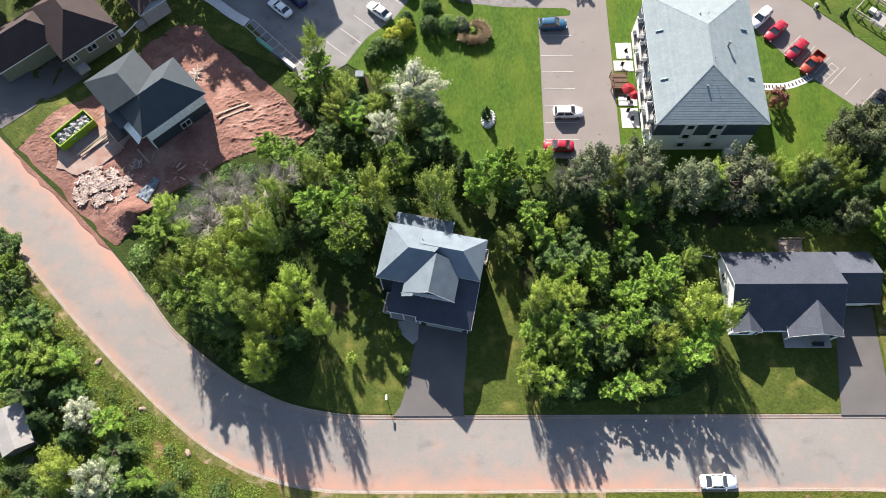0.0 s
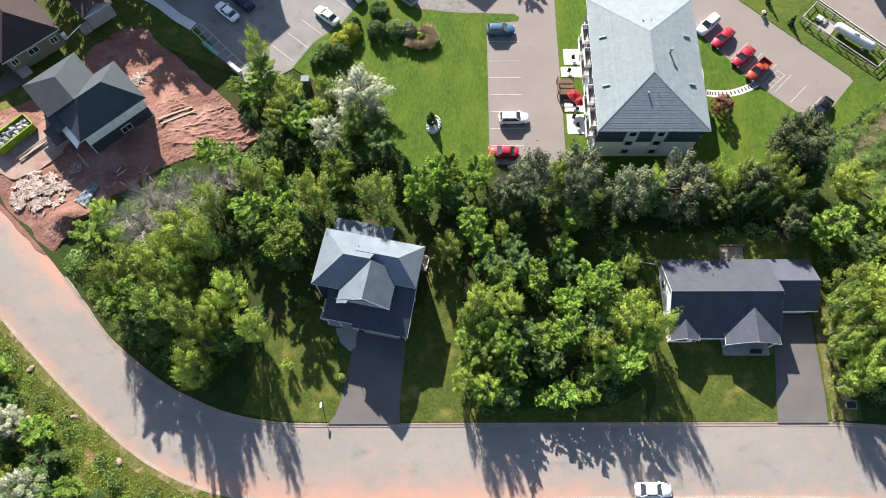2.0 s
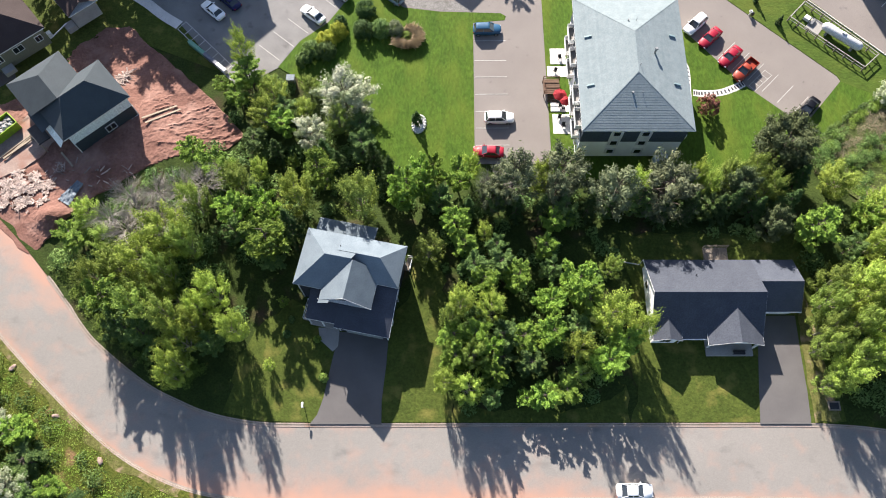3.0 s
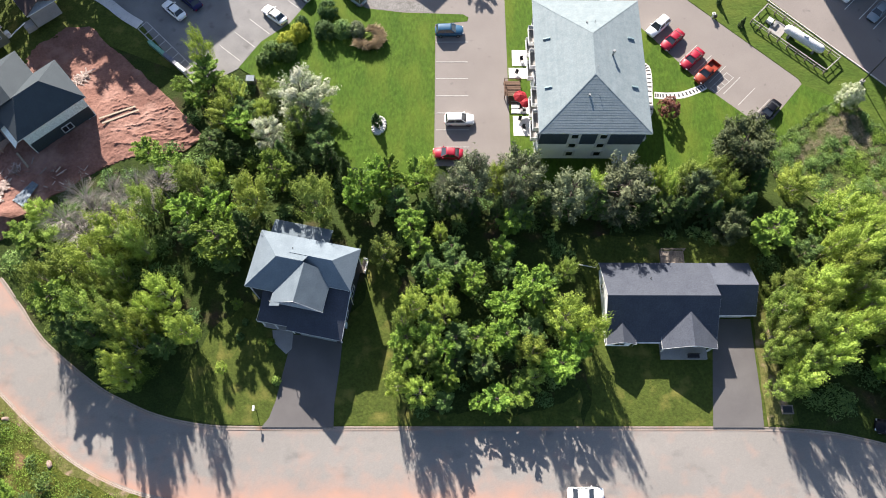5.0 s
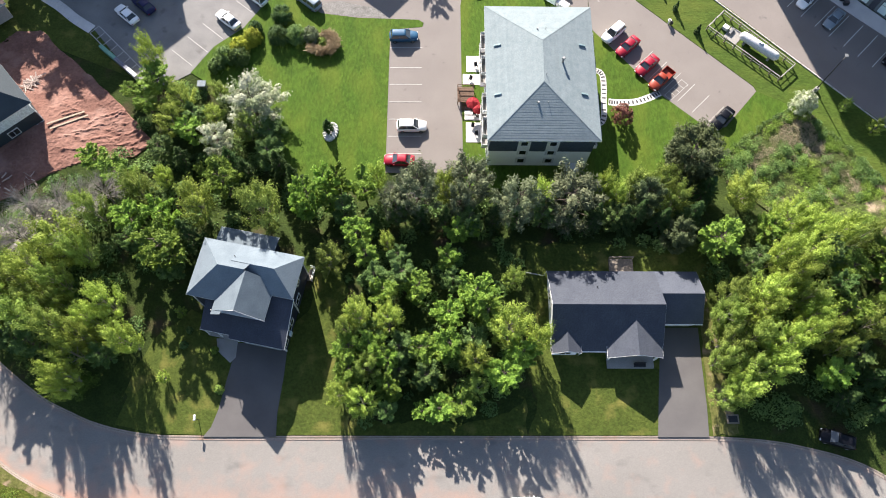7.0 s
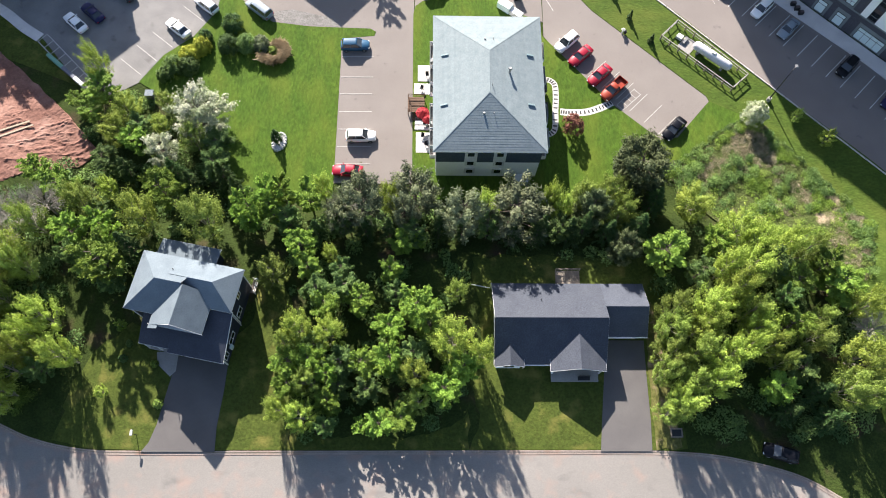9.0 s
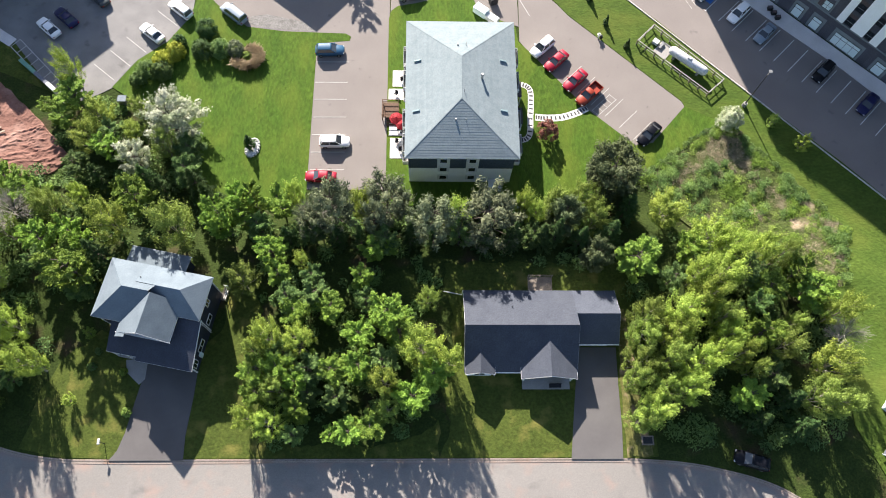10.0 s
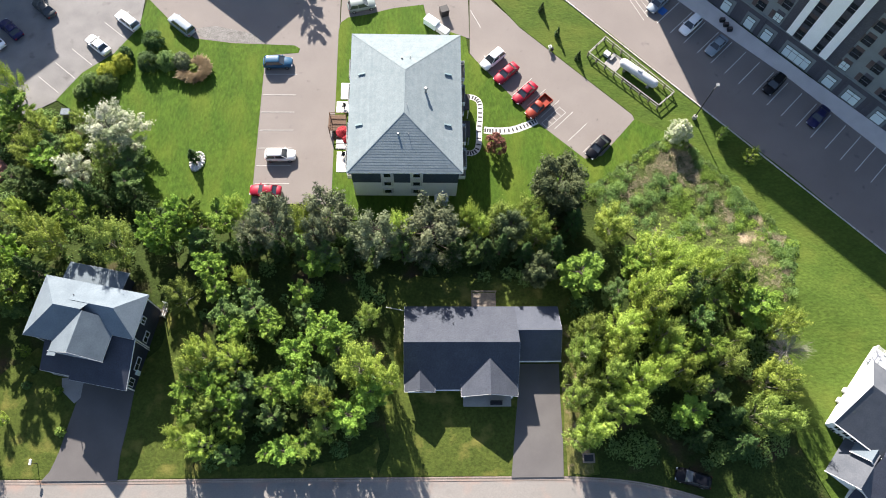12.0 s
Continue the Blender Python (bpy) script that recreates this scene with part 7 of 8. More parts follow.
WEST_WOOD_C = [
    (-3.7, 40.6, 6, 2.1, "g"), (-8.9, 38.9, 7, 2.2, "d"), (-6.9, 37.8, 6, 1.9, "d"), (-13.8, 38.4, 4, 0.9, "b"), (-26.7, 12.8, 11, 2.4, "o"), (-33.5, 12.1, 8, 2.2, "g"),
    (-30.6, 11.1, 7, 2.2, "g"), (-12.7, 26.3, 9, 2.2, "d"), (-15, 22.1, 5, 1.7, "g"),
]
NORTH_WOOD = [
    (-22.4, 56.2, 8, 1.9, "y"), (-21.4, 52.5, 7, 2.6, "b"), (-17.8, 49.9, 6, 2.1, "y"), (-23.1, 49.2, 5, 1.9, "b"), (-18.4, 45.9, 6, 2.2, "y"), (-15.6, 44, 6, 2.2, "b"),
    (-19.8, 41.4, 5, 1.9, "g"), (-15.6, 47.2, 5, 1.7, "g"), (-16.2, 39.7, 6, 2.1, "d"), (-18.5, 36.7, 5, 1.5, "y"), (-12.7, 47.6, 4, 1.5, "y"), (-25.7, 51.6, 4, 1.4, "b"),
    (-6.4, 48.1, 8, 3.9, "w"), (-11.3, 42.5, 6, 2.4, "w"), (-7.2, 44.5, 6, 2.1, "o"), (-3.9, 44.3, 5, 2.1, "g"), (-18.8, 32.7, 5, 1.7, "g"), (-12.5, 51.7, 4, 1.5, "o"),
]
HEDGE_ROW_A = [
    (18.3, 32.8, 11, 3.6, "p"), (15.2, 31.1, 8, 2.1, "p"), (25.7, 34.6, 11, 3.4, "p"), (24.2, 31.3, 9, 2.1, "p"), (32.3, 31, 11, 3.3, "p"), (39.7, 31.8, 11, 4.1, "p"),
    (35.6, 32.4, 9, 1.9, "y"), (45, 34.7, 8, 1.5, "y"), (22.1, 34, 8, 1.9, "y"), (46.5, 33.1, 7, 1.7, "y"), (10.6, 34.6, 9, 2.1, "b"), (7, 35, 9, 1.9, "b"),
    (5.8, 32.1, 9, 1.7, "b"), (12.4, 36.3, 8, 1.5, "y"), (2.4, 31.2, 9, 2.1, "b"), (49.4, 34.7, 8, 2.2, "o"), (53.5, 35.3, 8, 2.2, "o"), (54.8, 32.4, 8, 2.1, "o"),
]
HEDGE_ROW_B = [
    (50.7, 33, 9, 2.4, "q"), (57.7, 38.9, 10, 4.6, "q"), (60, 34.8, 8, 2.4, "d"), (54.6, 26.8, 6, 2.2, "q"), (56.6, 29.7, 9, 2.4, "d"), (62.2, 28.4, 7, 1.9, "d"),
    (59.6, 25.9, 8, 3.3, "b"), (43.3, 29.9, 8, 2.1, "d"), (47.3, 29.9, 8, 2.1, "d"),
]
MID_WOOD_A = [
    (10, 27.2, 7, 2.2, "b"), (11.3, 24, 6, 1.9, "b"), (7.9, 31.1, 6, 1.9, "g"), (6.4, 23.2, 6, 2.2, "o"), (14.2, 25.9, 5, 1.2, "y"), (15.8, 23.8, 5, 1.5, "g"),
    (12.6, 20.8, 6, 1.9, "g"), (13.9, 18.5, 6, 2.1, "b"), (18.7, 19.3, 6, 2.1, "b"), (16.4, 21.2, 6, 1.9, "g"), (22.4, 23.3, 6, 1.7, "b"), (23.8, 27.5, 6, 1.7, "b"),
    (26.1, 28.2, 5, 1.2, "b"), (23.2, 20.1, 6, 1.5, "g"), (31.5, 20.5, 6, 1.4, "o"), (26.2, 17.6, 9, 2.9, "b"), (22.6, 15.1, 8, 2.2, "b"), (27.7, 15.5, 8, 2.2, "b"),
]
MID_WOOD_B = [
    (10.7, 15, 9, 2.1, "y"), (14.7, 14.5, 8, 1.9, "y"), (12.7, 13.2, 6, 1.5, "g"), (9.3, 12.9, 8, 1.5, "o"), (9.8, 10.7, 8, 2.1, "b"), (12.6, 10.7, 8, 2.1, "b"),
    (16.2, 10.8, 7, 2.1, "g"), (19, 10.8, 7, 2.2, "b"), (22.7, 11.1, 8, 2.1, "b"), (25.6, 11.8, 8, 2.1, "g"), (26, 8.9, 8, 2.2, "y"), (12.4, 8.2, 8, 1.9, "o"),
    (10, 7.8, 8, 1.9, "b"), (14.8, 9, 7, 1.7, "b"), (15, 5.8, 7, 1.7, "b"), (16.2, 8, 6, 1.5, "g"), (8.7, 4.8, 7, 1.7, "y"), (11.6, 4.1, 7, 1.9, "y"),
]
MID_WOOD_C = [
    (14.7, 2.7, 6, 1.4, "g"), (19.8, 7.3, 6, 1.7, "g"), (21.4, 3.2, 5, 1.9, "b"), (24.2, 3.9, 5, 2.2, "b"), (19.2, 2.9, 4, 1.2, "b"), (30.6, 13.5, 9, 2.9, "y"),
    (34.2, 11.7, 9, 1.9, "y"), (32.1, 10, 8, 2.1, "b"), (29.5, 7.1, 8, 2.6, "b"), (26.3, 6, 5, 1.7, "o"),
]
EAST_WOOD_A = [
    (65.4, 34.2, 7, 2.9, "y"), (70.1, 29.1, 8, 2.7, "y"), (67.7, 28, 7, 2.1, "b"), (72.5, 27.1, 9, 2.2, "y"), (67.7, 23.5, 10, 2.2, "y"), (70.8, 23.5, 10, 2.6, "y"),
    (76.3, 26.7, 9, 2.2, "y"), (74.1, 24.3, 8, 2.2, "g"), (77.2, 21.9, 8, 2.4, "b"), (81.4, 24, 8, 2.4, "b"), (83.3, 21.6, 8, 2.9, "b"), (79.7, 26.5, 8, 1.7, "o"),
    (60.6, 18.3, 8, 2.1, "o"), (64.7, 18, 10, 2.4, "y"), (68, 19.9, 10, 2.4, "y"), (70.1, 17.4, 9, 2.2, "o"), (74.4, 19.2, 8, 1.9, "g"), (75, 15.5, 9, 2.4, "b"),
]
EAST_WOOD_B = [
    (70.5, 15.1, 9, 2.1, "y"), (59.5, 15.3, 8, 2.1, "o"), (63.8, 15.5, 9, 2.4, "y"), (59.2, 11.9, 8, 2.2, "o"), (62.7, 12.1, 9, 2.1, "o"), (66, 11.3, 10, 2.4, "y"),
    (68.3, 12.4, 10, 1.9, "y"), (71.6, 12.5, 9, 1.7, "y"), (73.8, 10.8, 8, 1.2, "o"), (58.1, 9.3, 8, 1.7, "o"), (59.9, 5.7, 8, 2.6, "y"), (58.5, 4.4, 7, 1.7, "o"),
    (64.3, 8.1, 9, 2.1, "y"), (61.7, 8.2, 8, 1.9, "o"), (72.7, 7.7, 6, 2.4, "b"), (78, 13.8, 8, 2.2, "o"), (80.1, 17, 7, 1.4, "o"), (86.1, 18.3, 9, 2.2, "y"),
]
EAST_WOOD_C = [
    (83.9, 11.4, 9, 2.9, "y"), (81.2, 7.2, 8, 2.7, "o"), (84.3, 6.5, 8, 2.2, "o"), (78.6, 7.3, 7, 1.9, "d"), (74, 4.5, 6, 2.1, "d"), (79.4, 3.7, 7, 2.1, "d"),
    (76.2, 10.2, 7, 1.9, "g"), (64.8, 23.5, 6, 1.9, "g"),
]
SOUTH_BRUSH = [
    (-56.7, 8.1, 5, 2.6, "b"), (-52.8, 7.2, 4, 2.2, "b"), (-56.7, 2.9, 5, 2.2, "g"), (-49.1, -0.0, 5, 2.0, "w"), (-45.2, -1.2, 5, 2.2, "b"),
    (-57.1, 12.5, 6, 2.4, "g"), (-60.0, 15.9, 6, 2.4, "g"), (-50.0, -3.5, 5, 2.4, "d"), (-44.9, -8.3, 8, 2.4, "w"), (-49.4, -7.4, 7, 2.4, "y"),
    (-54.5, -0.7, 5, 2.2, "d"), (-43.7, -4.8, 5, 2.2, "g"), (-40.3, -7.8, 4, 1.8, "b"), (-60.1, 9.6, 6, 2.6, "b"), (-62.2, 19.1, 6, 2.4, "b"),
    (-37.2, -9.5, 4, 1.6, "d"), (-52.8, 2.4, 4, 2.0, "d"), (-59.3, 5.2, 5, 2.2, "b"), (-43.1, -8.9, 6, 2.0, "g"), (-56.0, -7.5, 6, 2.2, "d"),
    (-52.7, -10.2, 6, 2.4, "g"), (-63.9, 23.5, 5, 2.2, "g"),
    (-54.4, 7.0, 4, 2.5, "y"), (-58.0, 5.7, 5, 2.3, "b"), (-59.2, 13.3, 5, 2.3, "b"), (-57.1, 10.0, 4, 1.8, "y"), (-50.9, -6.3, 5, 2.6, "y"), (-44.9, -1.1, 4, 2.0, "b"), (-51.1, 3.3, 3, 1.5, "g"),
]

HEDGE_FRONT = [(12.0 + 3.4 * k, 29.6 + 0.8 * math.sin(1.3 * k), 7.4 + 1.2 * math.sin(2.9 * k), 1.8, "dgd"[k % 3]) for k in range(13)]
count = 0
for wood in (HEDGE_FRONT, WEST_WOOD_A, WEST_WOOD_B, WEST_WOOD_C, NORTH_WOOD, HEDGE_ROW_A, HEDGE_ROW_B, MID_WOOD_A, MID_WOOD_B, MID_WOOD_C, EAST_WOOD_A, EAST_WOOD_B, EAST_WOOD_C, SOUTH_BRUSH):
    for x, y, h, r, s in wood:
        tree(x, y, h * (0.94 + 0.22 * ((count * 0.618) % 1)), r * (0.92 + 0.16 * ((count * 0.382) % 1)), s, count)
        count += 1


# ---- undergrowth ----
def leaf_stuff(name, label, cat, spots, material, size, n, spread, tall, seed):
    """Low leafy growth, too dense to count, round many spots (x, y)."""
    g_ = np.random.default_rng(seed)
    out = []
    for x, y in spots:
        wide = g_.uniform(0.35, 1.0) + 0.9 * g_.random() ** 4
        k = int(n * max(0.15, wide ** 2) * 1.3)
        a, q = g_.random(k) * 6.283, np.sqrt(g_.random(k)) * spread * wide * g_.uniform(0.7, 1.3, k)
        hh = tall * wide * g_.uniform(0.5, 1.2)
        px, py = x + q * np.cos(a), y + q * np.sin(a)
        pz = gz(x, y) + 0.12 + hh * g_.random(k) * np.maximum(0.1, 1 - (q / (spread * 1.4 * wide)) ** 2)
        pos = np.stack((px, py, pz), 1)
        nrm = g_.normal(size=(k, 3)) * 0.6 + np.array((0, 0, 0.9))
        nrm /= np.linalg.norm(nrm, axis=1)[:, None]
        t1 = np.cross(nrm, g_.normal(size=(k, 3)))
        t1 /= np.linalg.norm(t1, axis=1)[:, None]
        t2 = np.cross(nrm, t1)
        s = size * g_.uniform(0.6, 1.5, (k, 1))
        out.append(np.stack((pos - t1 * s, pos - t2 * s * 0.4, pos + t1 * s, pos + t2 * s * 0.4), 1).reshape(-1, 3))
    me = foliage_mesh(name, out, 4, g_)
    me.materials.append(material)
    return tagged(new(name, me), label, cat, kind="stuff")


def inside(poly, x, y):
    c = False
    for (x0, y0), (x1, y1) in zip(poly, poly[1:] + poly[:1]):
        if (y0 > y) != (y1 > y) and x < (x1 - x0) * (y - y0) / (y1 - y0) + x0:
            c = not c
    return c


def spots_in(poly, n, seed, keep=None):
    rr = random.Random(seed)
    xs, ys = [p[0] for p in poly], [p[1] for p in poly]
    out = []
    while len(out) < n:
        x, y = rr.uniform(min(xs), max(xs)), rr.uniform(min(ys), max(ys))
        if inside(poly, x, y) and (keep is None or keep(x, y)):
            out.append((x, y))
    return out


WEST_POLY = [(-47, 24), (-40, 13.5), (-31, 7.5), (-21, 3), (-20, 12), (-16, 22), (-11, 29), (-4, 30), (8, 30), (10, 37), (-4, 39), (-12, 52), (-20, 54), (-26, 46), (-30, 39), (-41, 32)]
MID_POLY = [(10, 2), (32.5, 2), (33, 20), (33, 26), (56, 26), (60, 34), (50, 37), (12, 36), (8, 28), (9.5, 14)]
EAST_POLY = [(61.5, 3), (72, 1), (84, 2), (88, 12), (88, 22), (72, 30), (62, 36), (60, 28), (61, 14)]
SCRUB_POLY = [(63.5, 40.5), (72, 47.3), (78.6, 51.2), (85.5, 42.4), (94, 32.6), (90.4, 23.6), (82, 25), (72, 31), (67, 36)]
SOUTH_POLY = [(-66, 25), (-57, 15), (-44, 3), (-34, -6), (-26, -11), (-30, -16), (-66, -16), (-72, 8)]
tangle = lambda x, y: noise.noise((x * 0.3, y * 0.3, 5)) > -0.25
leaf_stuff("undergrowth", "dark green bushes under the western trees", "bushes", spots_in(WEST_POLY, 150, 1, tangle), M_LEAF["g"], 0.18, 170, 1.3, 1.8, 1)
leaf_stuff("undergrowth", "green bushes under the middle trees", "bushes", spots_in(MID_POLY, 130, 2, tangle), M_LEAF["g"], 0.18, 160, 1.2, 1.6, 2)
leaf_stuff("undergrowth", "green bushes under the eastern trees", "bushes", spots_in(EAST_POLY, 80, 3, tangle), M_LEAF["g"], 0.18, 170, 1.3, 1.8, 3)
setting("scrub_ground", drape(ragged(SCRUB_POLY, 1.6, 0.7), 0.29, 1.5), M_SCRUB, "dry stony scrub ground", "ground")
patch = lambda z, lim: lambda x, y: noise.noise((x * 0.2, y * 0.2, z)) + 0.5 * noise.noise((x * 0.6, y * 0.6, z)) > lim
BARE = ([(68.2, 40.1), (71.1, 43.3), (75.1, 47.6), (77.4, 48.8), (80.0, 48.0), (81.5, 43.8), (80.3, 43.0), (78.1, 44.5), (75.7, 44.1), (73.5, 43.0), (70.8, 40.7)],
        [(81.8, 39.3), (84.3, 40.1), (85.8, 37.1), (85.2, 35.3), (83.3, 36.4)], [(89.8, 34.6), (92.3, 33.9), (91.8, 31.7), (90.6, 32.1)])


def green(rule):
    """Where scrub grows: by the given rule, but on none of the bare straw patches."""
    return lambda x, y: rule(x, y) and not any(inside(p, x, y) for p in BARE)


leaf_stuff("scrub", "low tangled dark green scrub on dry ground", "scrub", spots_in(SCRUB_POLY, 420, 4, green(patch(2, 0.02))), M_LEAF["g"], 0.11, 84, 0.6, 1.4, 4)
leaf_stuff("scrub", "fresh green scrub on dry ground", "scrub", spots_in(SCRUB_POLY, 430, 5, green(patch(6, 0.05))), M_LEAF["b"], 0.1, 76, 0.55, 0.8, 5)
leaf_stuff("scrub", "low pale olive scrub on dry ground", "scrub", spots_in(SCRUB_POLY, 400, 9, green(patch(9, -0.25))), M_LEAF["o"], 0.09, 56, 0.45, 0.6, 9)
leaf_stuff("dry_stalks", "dry pale stalks lying between the scrub", "dry grass", spots_in(SCRUB_POLY, 420, 15, patch(12, 0.12)), M_LEAF["s"], 0.09, 60, 0.5, 0.35, 15)
leaf_stuff("scrub", "dark green low border growth round the scrub", "scrub", [(x, y) for x, y in ragged([(63.5, 40.9), (72, 47.6), (78.4, 51.4), (85.3, 42.8), (93.6, 33.0)], 0.45, 0.6)[:88]], M_LEAF["g"], 0.1, 90, 0.45, 0.8, 10)
for k, (spots, n) in enumerate(zip(BARE, (230, 60, 40))):
    leaf_stuff("dry_stalks", "flattened straw-coloured stalks on bare scrub ground", "dry grass", spots_in(spots, n, 12 + 5 * k), M_LEAF["s"], 0.075, 120, 0.6, 0.35, 12 + 5 * k)
leaf_stuff("brush", "green brush beside the street verge", "brush", spots_in(SOUTH_POLY, 220, 6, lambda x, y: y < along(SOUTH_KERB, x) - 3.0), M_LEAF["g"], 0.17, 90, 1.1, 1.3, 6)
leaf_stuff("brush", "fresh green weeds beside the street verge", "brush", spots_in(SOUTH_POLY, 420, 7, lambda x, y: y < along(SOUTH_KERB, x) - 1.2), M_LEAF["b"], 0.08, 60, 0.9, 0.35, 7)
leaf_stuff("brush", "pale dry weeds on the street verge", "weeds", spots_in([(-66, 26), (-57, 16), (-44, 3.6), (-36, -2.6), (-24, -9), (-24, -16), (-40, -10), (-60, 6)], 260, 13, lambda x, y: y < along(SOUTH_KERB, x) - 0.8), M_LEAF["o"], 0.065, 60, 0.8, 0.22, 13)

leaf_stuff("verge_weeds", "bright weeds between the street and the western trees", "weeds", [(p.x + 0.5 * k + 0.6 * math.sin(3 * p.x + k), p.y + 0.55 * k) for k in range(3, 8) for p in NORTH_KERB if -47 < p.x < -27], M_LEAF["b"], 0.09, 70, 0.55, 0.6, 16)
leaf_stuff("verge_weeds", "yellow-green weeds between the street and the western trees", "weeds", [(p.x + 0.5 * k + 0.5 * math.sin(5 * p.x + k), p.y + 0.5 * k) for k in range(2, 6) for p in NORTH_KERB if -47 < p.x < -30], M_LEAF["o"], 0.08, 60, 0.5, 0.5, 17)


# ---- shrubs ----
def shrub(x, y, r, h, s, label, seed, shape="dome"):
    ob = thing("shrub", (x, y, gz(x, y) + 0.12), label, "shrub", "garden shrubs")
    me = crown_mesh("foliage", seed, r, h, max(50, int(80 * r)), 44, 0.1, shape)
    me.materials.append(M_LEAF[s])
    f = new("foliage", me)
    f.parent = ob
    bm = bmesh.new()
    rod(bm, (0, 0, -0.1), (0, 0, h * 0.55), 0.08, 0.03, 6)
    part("stem", bm, M_BARK, ob)
    return ob


shrub(-8.6, 62.6, 1.7, 2.6, "k", "golden yellow garden bush by the lot", 1)
shrub(-10.4, 60.9, 1.8, 2.6, "k", "golden green garden bush by the lot", 2)
shrub(-12.6, 58.9, 1.9, 2.8, "g", "green garden bush by the lot", 3)
shrub(-10.4, 59.0, 1.9, 2.4, "g", "green garden bush by the lot", 4)
shrub(-13.8, 57.3, 1.5, 2.2, "g", "green garden bush by the lot", 20)
shrub(-8.3, 64.6, 1.2, 2.2, "d", "dark evergreen bush behind golden bushes", 8)
shrub(-4.4, 62.8, 2.0, 2.8, "d", "dense dark evergreen bush on the lawn", 5)
shrub(-4.2, 66.9, 1.9, 2.8, "d", "dense dark evergreen bush on the verge", 6)
shrub(-1.6, 63.2, 1.9, 2.6, "g", "low green bush on the lawn", 7)
shrub(0.6, 63.2, 1.7, 2.2, "p", "low grey-green bush inside tan grass", 21)
shrub(2.6, 62.1, 1.1, 1.2, "o", "low grey-green growth inside tan grass", 22)
shrub(4.4, 46.3, 1.05, 3.2, "d", "small clipped conifer in stone ring", 9, "cone")
shrub(49.7, 48.6, 2.1, 3.8, "r", "burgundy-leaved ornamental tree by the path", 10, "round")
shrub(78.0, 50.6, 2.7, 4.6, "w", "white blossoming bush at the scrub edge", 11, "round")
for x, y, r, h, s, k, label in ((85.0, 50.6, 0.9, 3.0, "o", 3, "young olive green sapling on the grass strip"), (88.9, 46.6, 1.2, 3.4, "y", 6, "young yellow-green sapling on the grass strip"), (-13.4, 16.2, 0.8, 2.4, "b", 1, "small young tree on the front lawn"), (-14.6, 7.4, 0.9, 2.6, "y", 9, "small yellow-green young tree on lawn")):
    tagged(tree(x, y, h, r, s, k), label, "sapling", "lawn saplings")
shrub(-7.5, 6.0, 0.7, 1.3, "o", "small rounded shrub beside driveway", 16)
shrub(-12.8, 11.9, 0.6, 1.2, "d", "small dark shrub on the lawn", 17)
shrub(-8.6, 11.2, 0.6, 1.0, "b", "small shrub beside the porch", 18)
shrub(-12.3, 14.0, 0.5, 1.0, "g", "small shrub beside the house", 19)
for k, (x, y) in enumerate(((53.6, 80.5), (58.4, 74.4), (60.7, 69.5), (63.8, 65.0))):
    shrub(x, y, 0.5, 2.3, "d", "slim young conifer on the grass strip", 30 + k, "cone")
# tan ornamental grass
og = thing("ornamental_grass", (2.6, 61.9, 0.14), "ring of tall pale tan ornamental grass", "grass clump")
g_ = np.random.default_rng(8)
vs = []
BLADES = 6500
for _ in range(BLADES):
    a, q = -2.6 + 4.1 * g_.random(), 0.62 + 0.38 * g_.random()
    p = np.array((2.1 * q * math.cos(a), 1.8 * q * math.sin(a), 0.0))
    d = np.array((p[0] * 0.12 + g_.normal() * 0.25, p[1] * 0.12 + g_.normal() * 0.25 - 0.1, 0.9 + 0.6 * g_.random()))
    o = np.cross(d, g_.normal(size=3))
    o *= 0.025 / np.linalg.norm(o)
    vs += [p - o, p + o, p + d * 0.7 + o, p + d + np.array((d[0] * 0.5, d[1] * 0.5, -0.15))]
me = foliage_mesh("blades", [np.array(vs[80 * i:80 * i + 80]) for i in range(BLADES // 20)], 4, g_)
me.materials.append(M_LEAF["t"])
f = new("blades", me)
f.parent = og

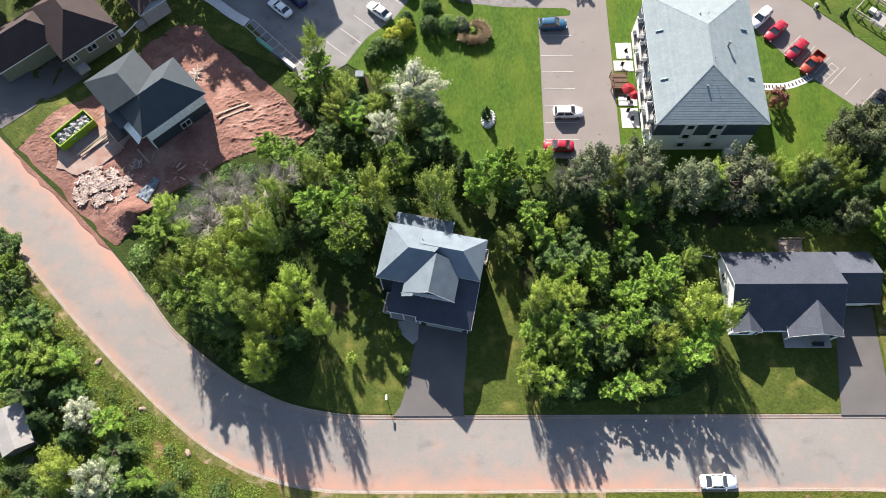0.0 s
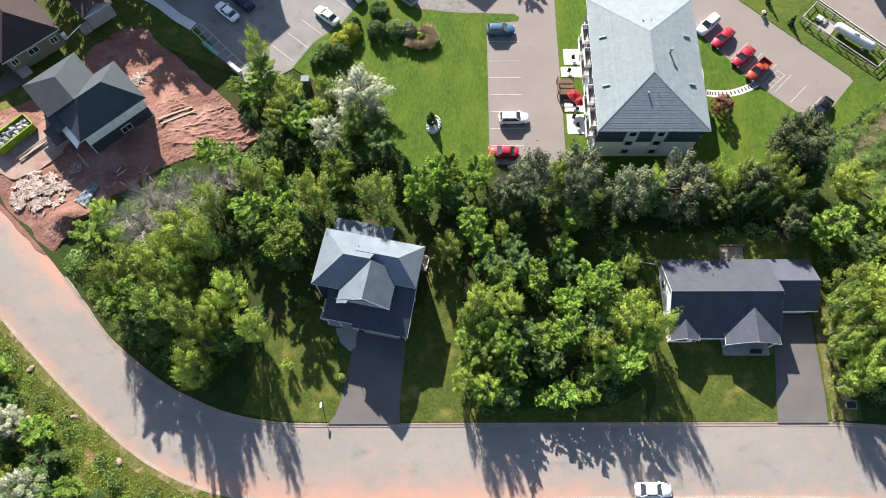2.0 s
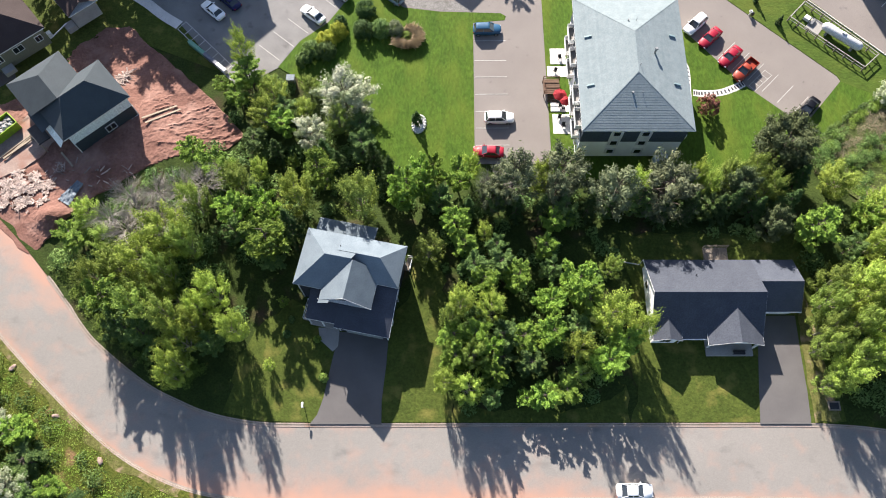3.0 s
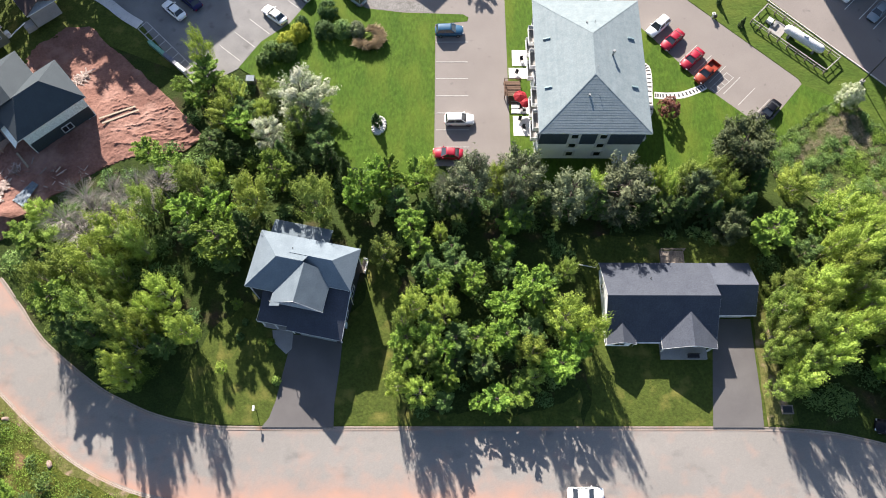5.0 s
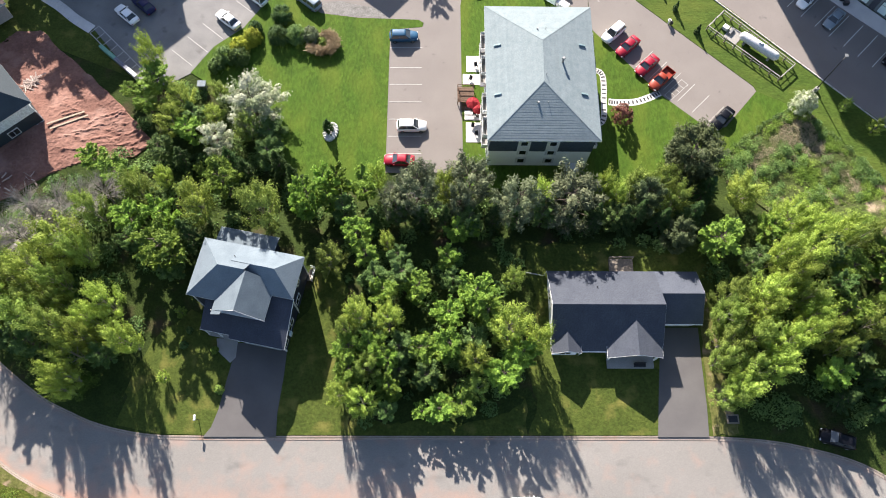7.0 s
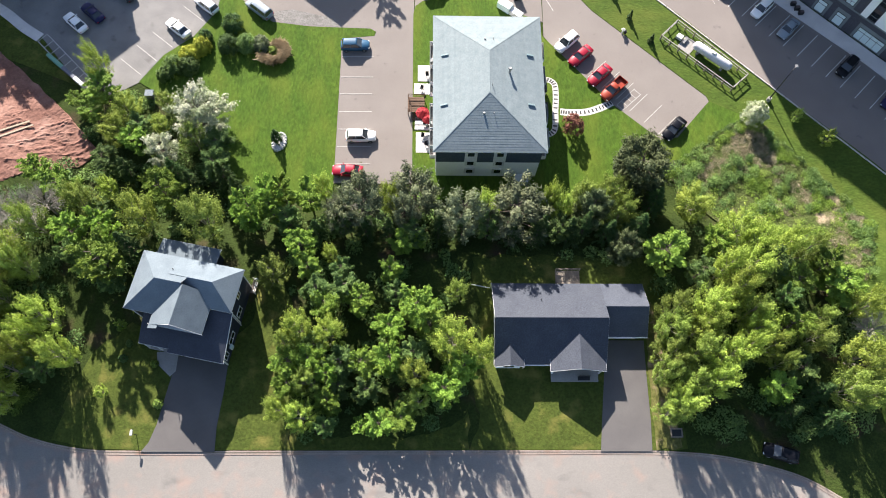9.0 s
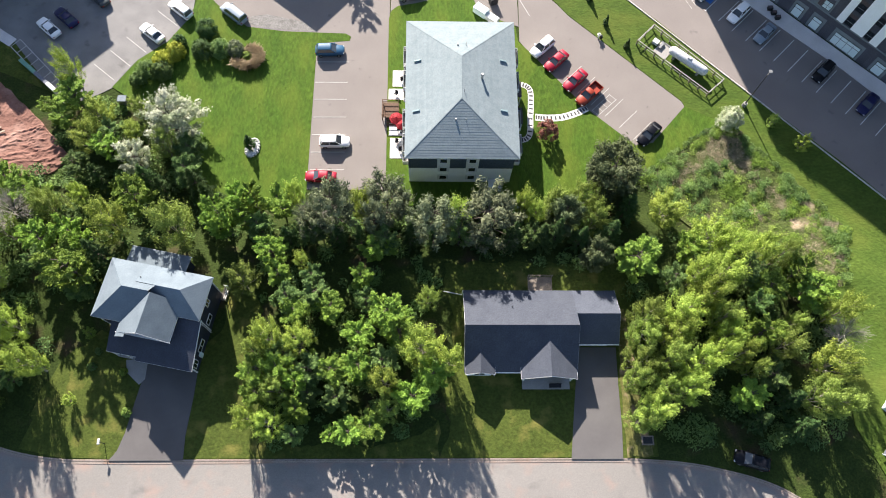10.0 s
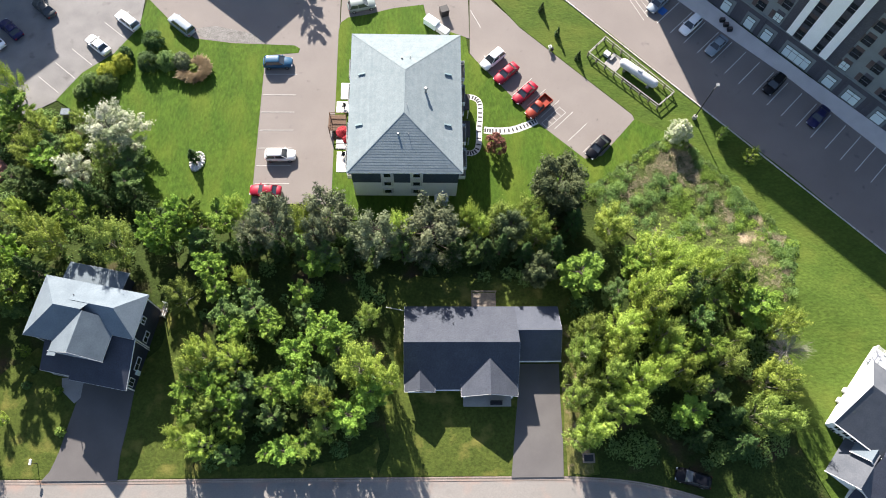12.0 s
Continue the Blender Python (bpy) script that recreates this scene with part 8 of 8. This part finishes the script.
# dead grey tree and bare poles in the western wood
def bare_tree(x, y, h, r, seed, label):
    ob = thing("dead_tree", (x, y, gz(x, y) + 0.05), label, "tree", "dead trees")
    rr = random.Random(seed)
    bm = bmesh.new()
    rod(bm, (0, 0, -0.2), (0.1, 0, h * 0.6), 0.14, 0.08, 7)
    br = bmesh.new()
    for k in range(34):
        a = rr.random() * 6.283
        z = h * rr.uniform(0.3, 0.62)
        p = Vector((0.05, 0, z))
        q = Vector((math.cos(a) * r * rr.uniform(0.4, 0.7), math.sin(a) * r * rr.uniform(0.4, 0.7), z + h * rr.uniform(0.1, 0.3)))
        rod(br, p, q, 0.04, 0.02, 4)
        for _ in range(16):
            e = q + Vector((math.cos(a) * r * 0.35 + rr.uniform(-0.8, 0.8), math.sin(a) * r * 0.35 + rr.uniform(-0.8, 0.8), rr.uniform(-0.2, 1.0)))
            rod(br, p.lerp(q, rr.uniform(0.4, 1)), e, 0.014, 0.005, 3)
    part("trunk", bm, M_DEADWOOD, ob)
    part("branchwork", br, M_DEADWOOD, ob)


bare_tree(-27.6, 31.2, 8, 3.2, 1, "bare dead grey tree with spreading branches")
bare_tree(-33.8, 28.6, 7, 2.8, 2, "bare grey leafless tree among bushes")
bare_tree(-30.6, 28.0, 7, 2.4, 3, "bare grey leafless tree among bushes")
for k, (x, y) in enumerate(((-31.8, 31.6), (-35.6, 31.0), (-37.6, 27.4), (-29.2, 26.6), (-25.2, 32.6), (-34.6, 25.4))):
    bare_tree(x, y, 6.5 + 0.4 * k, 2.4 + 0.1 * k, 20 + k, "bare grey leafless tree among bushes")
bare_tree(15.8, 32.6, 9, 2.6, 4, "bare grey leafless tree in the hedgerow")
bare_tree(86.6, 15.4, 7, 2.6, 5, "bare pale tree at the wood edge")

# ---- unseen buildings added past the lots to cast shade on them ----
nbk = thing("apartment_building", (-38.2, 74.4, 0), "unseen pale apartment building added past the northern lot for shade", "apartment building", turn=46.8)
walled(nbk, rect(0, 17.6, 0, 12), -0.2, 13.0, M_WHITE, "", 0.5)
part("roof", boxed(-0.3, 17.9, -0.3, 12.3, 13.0, 13.3), M_SHINGLE_C, nbk)
nbk = thing("apartment_building", (8.5, 83.3, 0), "unseen pale apartment building added past the northern lot for shade", "apartment building", turn=50)
walled(nbk, rect(0, 8.4, 0, 18), -0.2, 9.0, M_WHITE, "", 0.5)
part("roof", boxed(-0.1, 8.5, -0.1, 18.1, 9.0, 9.25), M_SHINGLE_C, nbk)
# unseen trees, added to throw shade on the drive, the soil and the lot
for k, (x, y) in enumerate(((-71, 72), (-76, 68), (-66, 76), (-45, 78.5), (-49.5, 78), (-54, 79), (-58.5, 80))):
    tree(x, y, 17 if y > 78 else 13, 4.2 if y > 78 else 3.4, "g", 910 + k)
tree(17.8, 81.2, 8.5, 2.4, "b", 900)
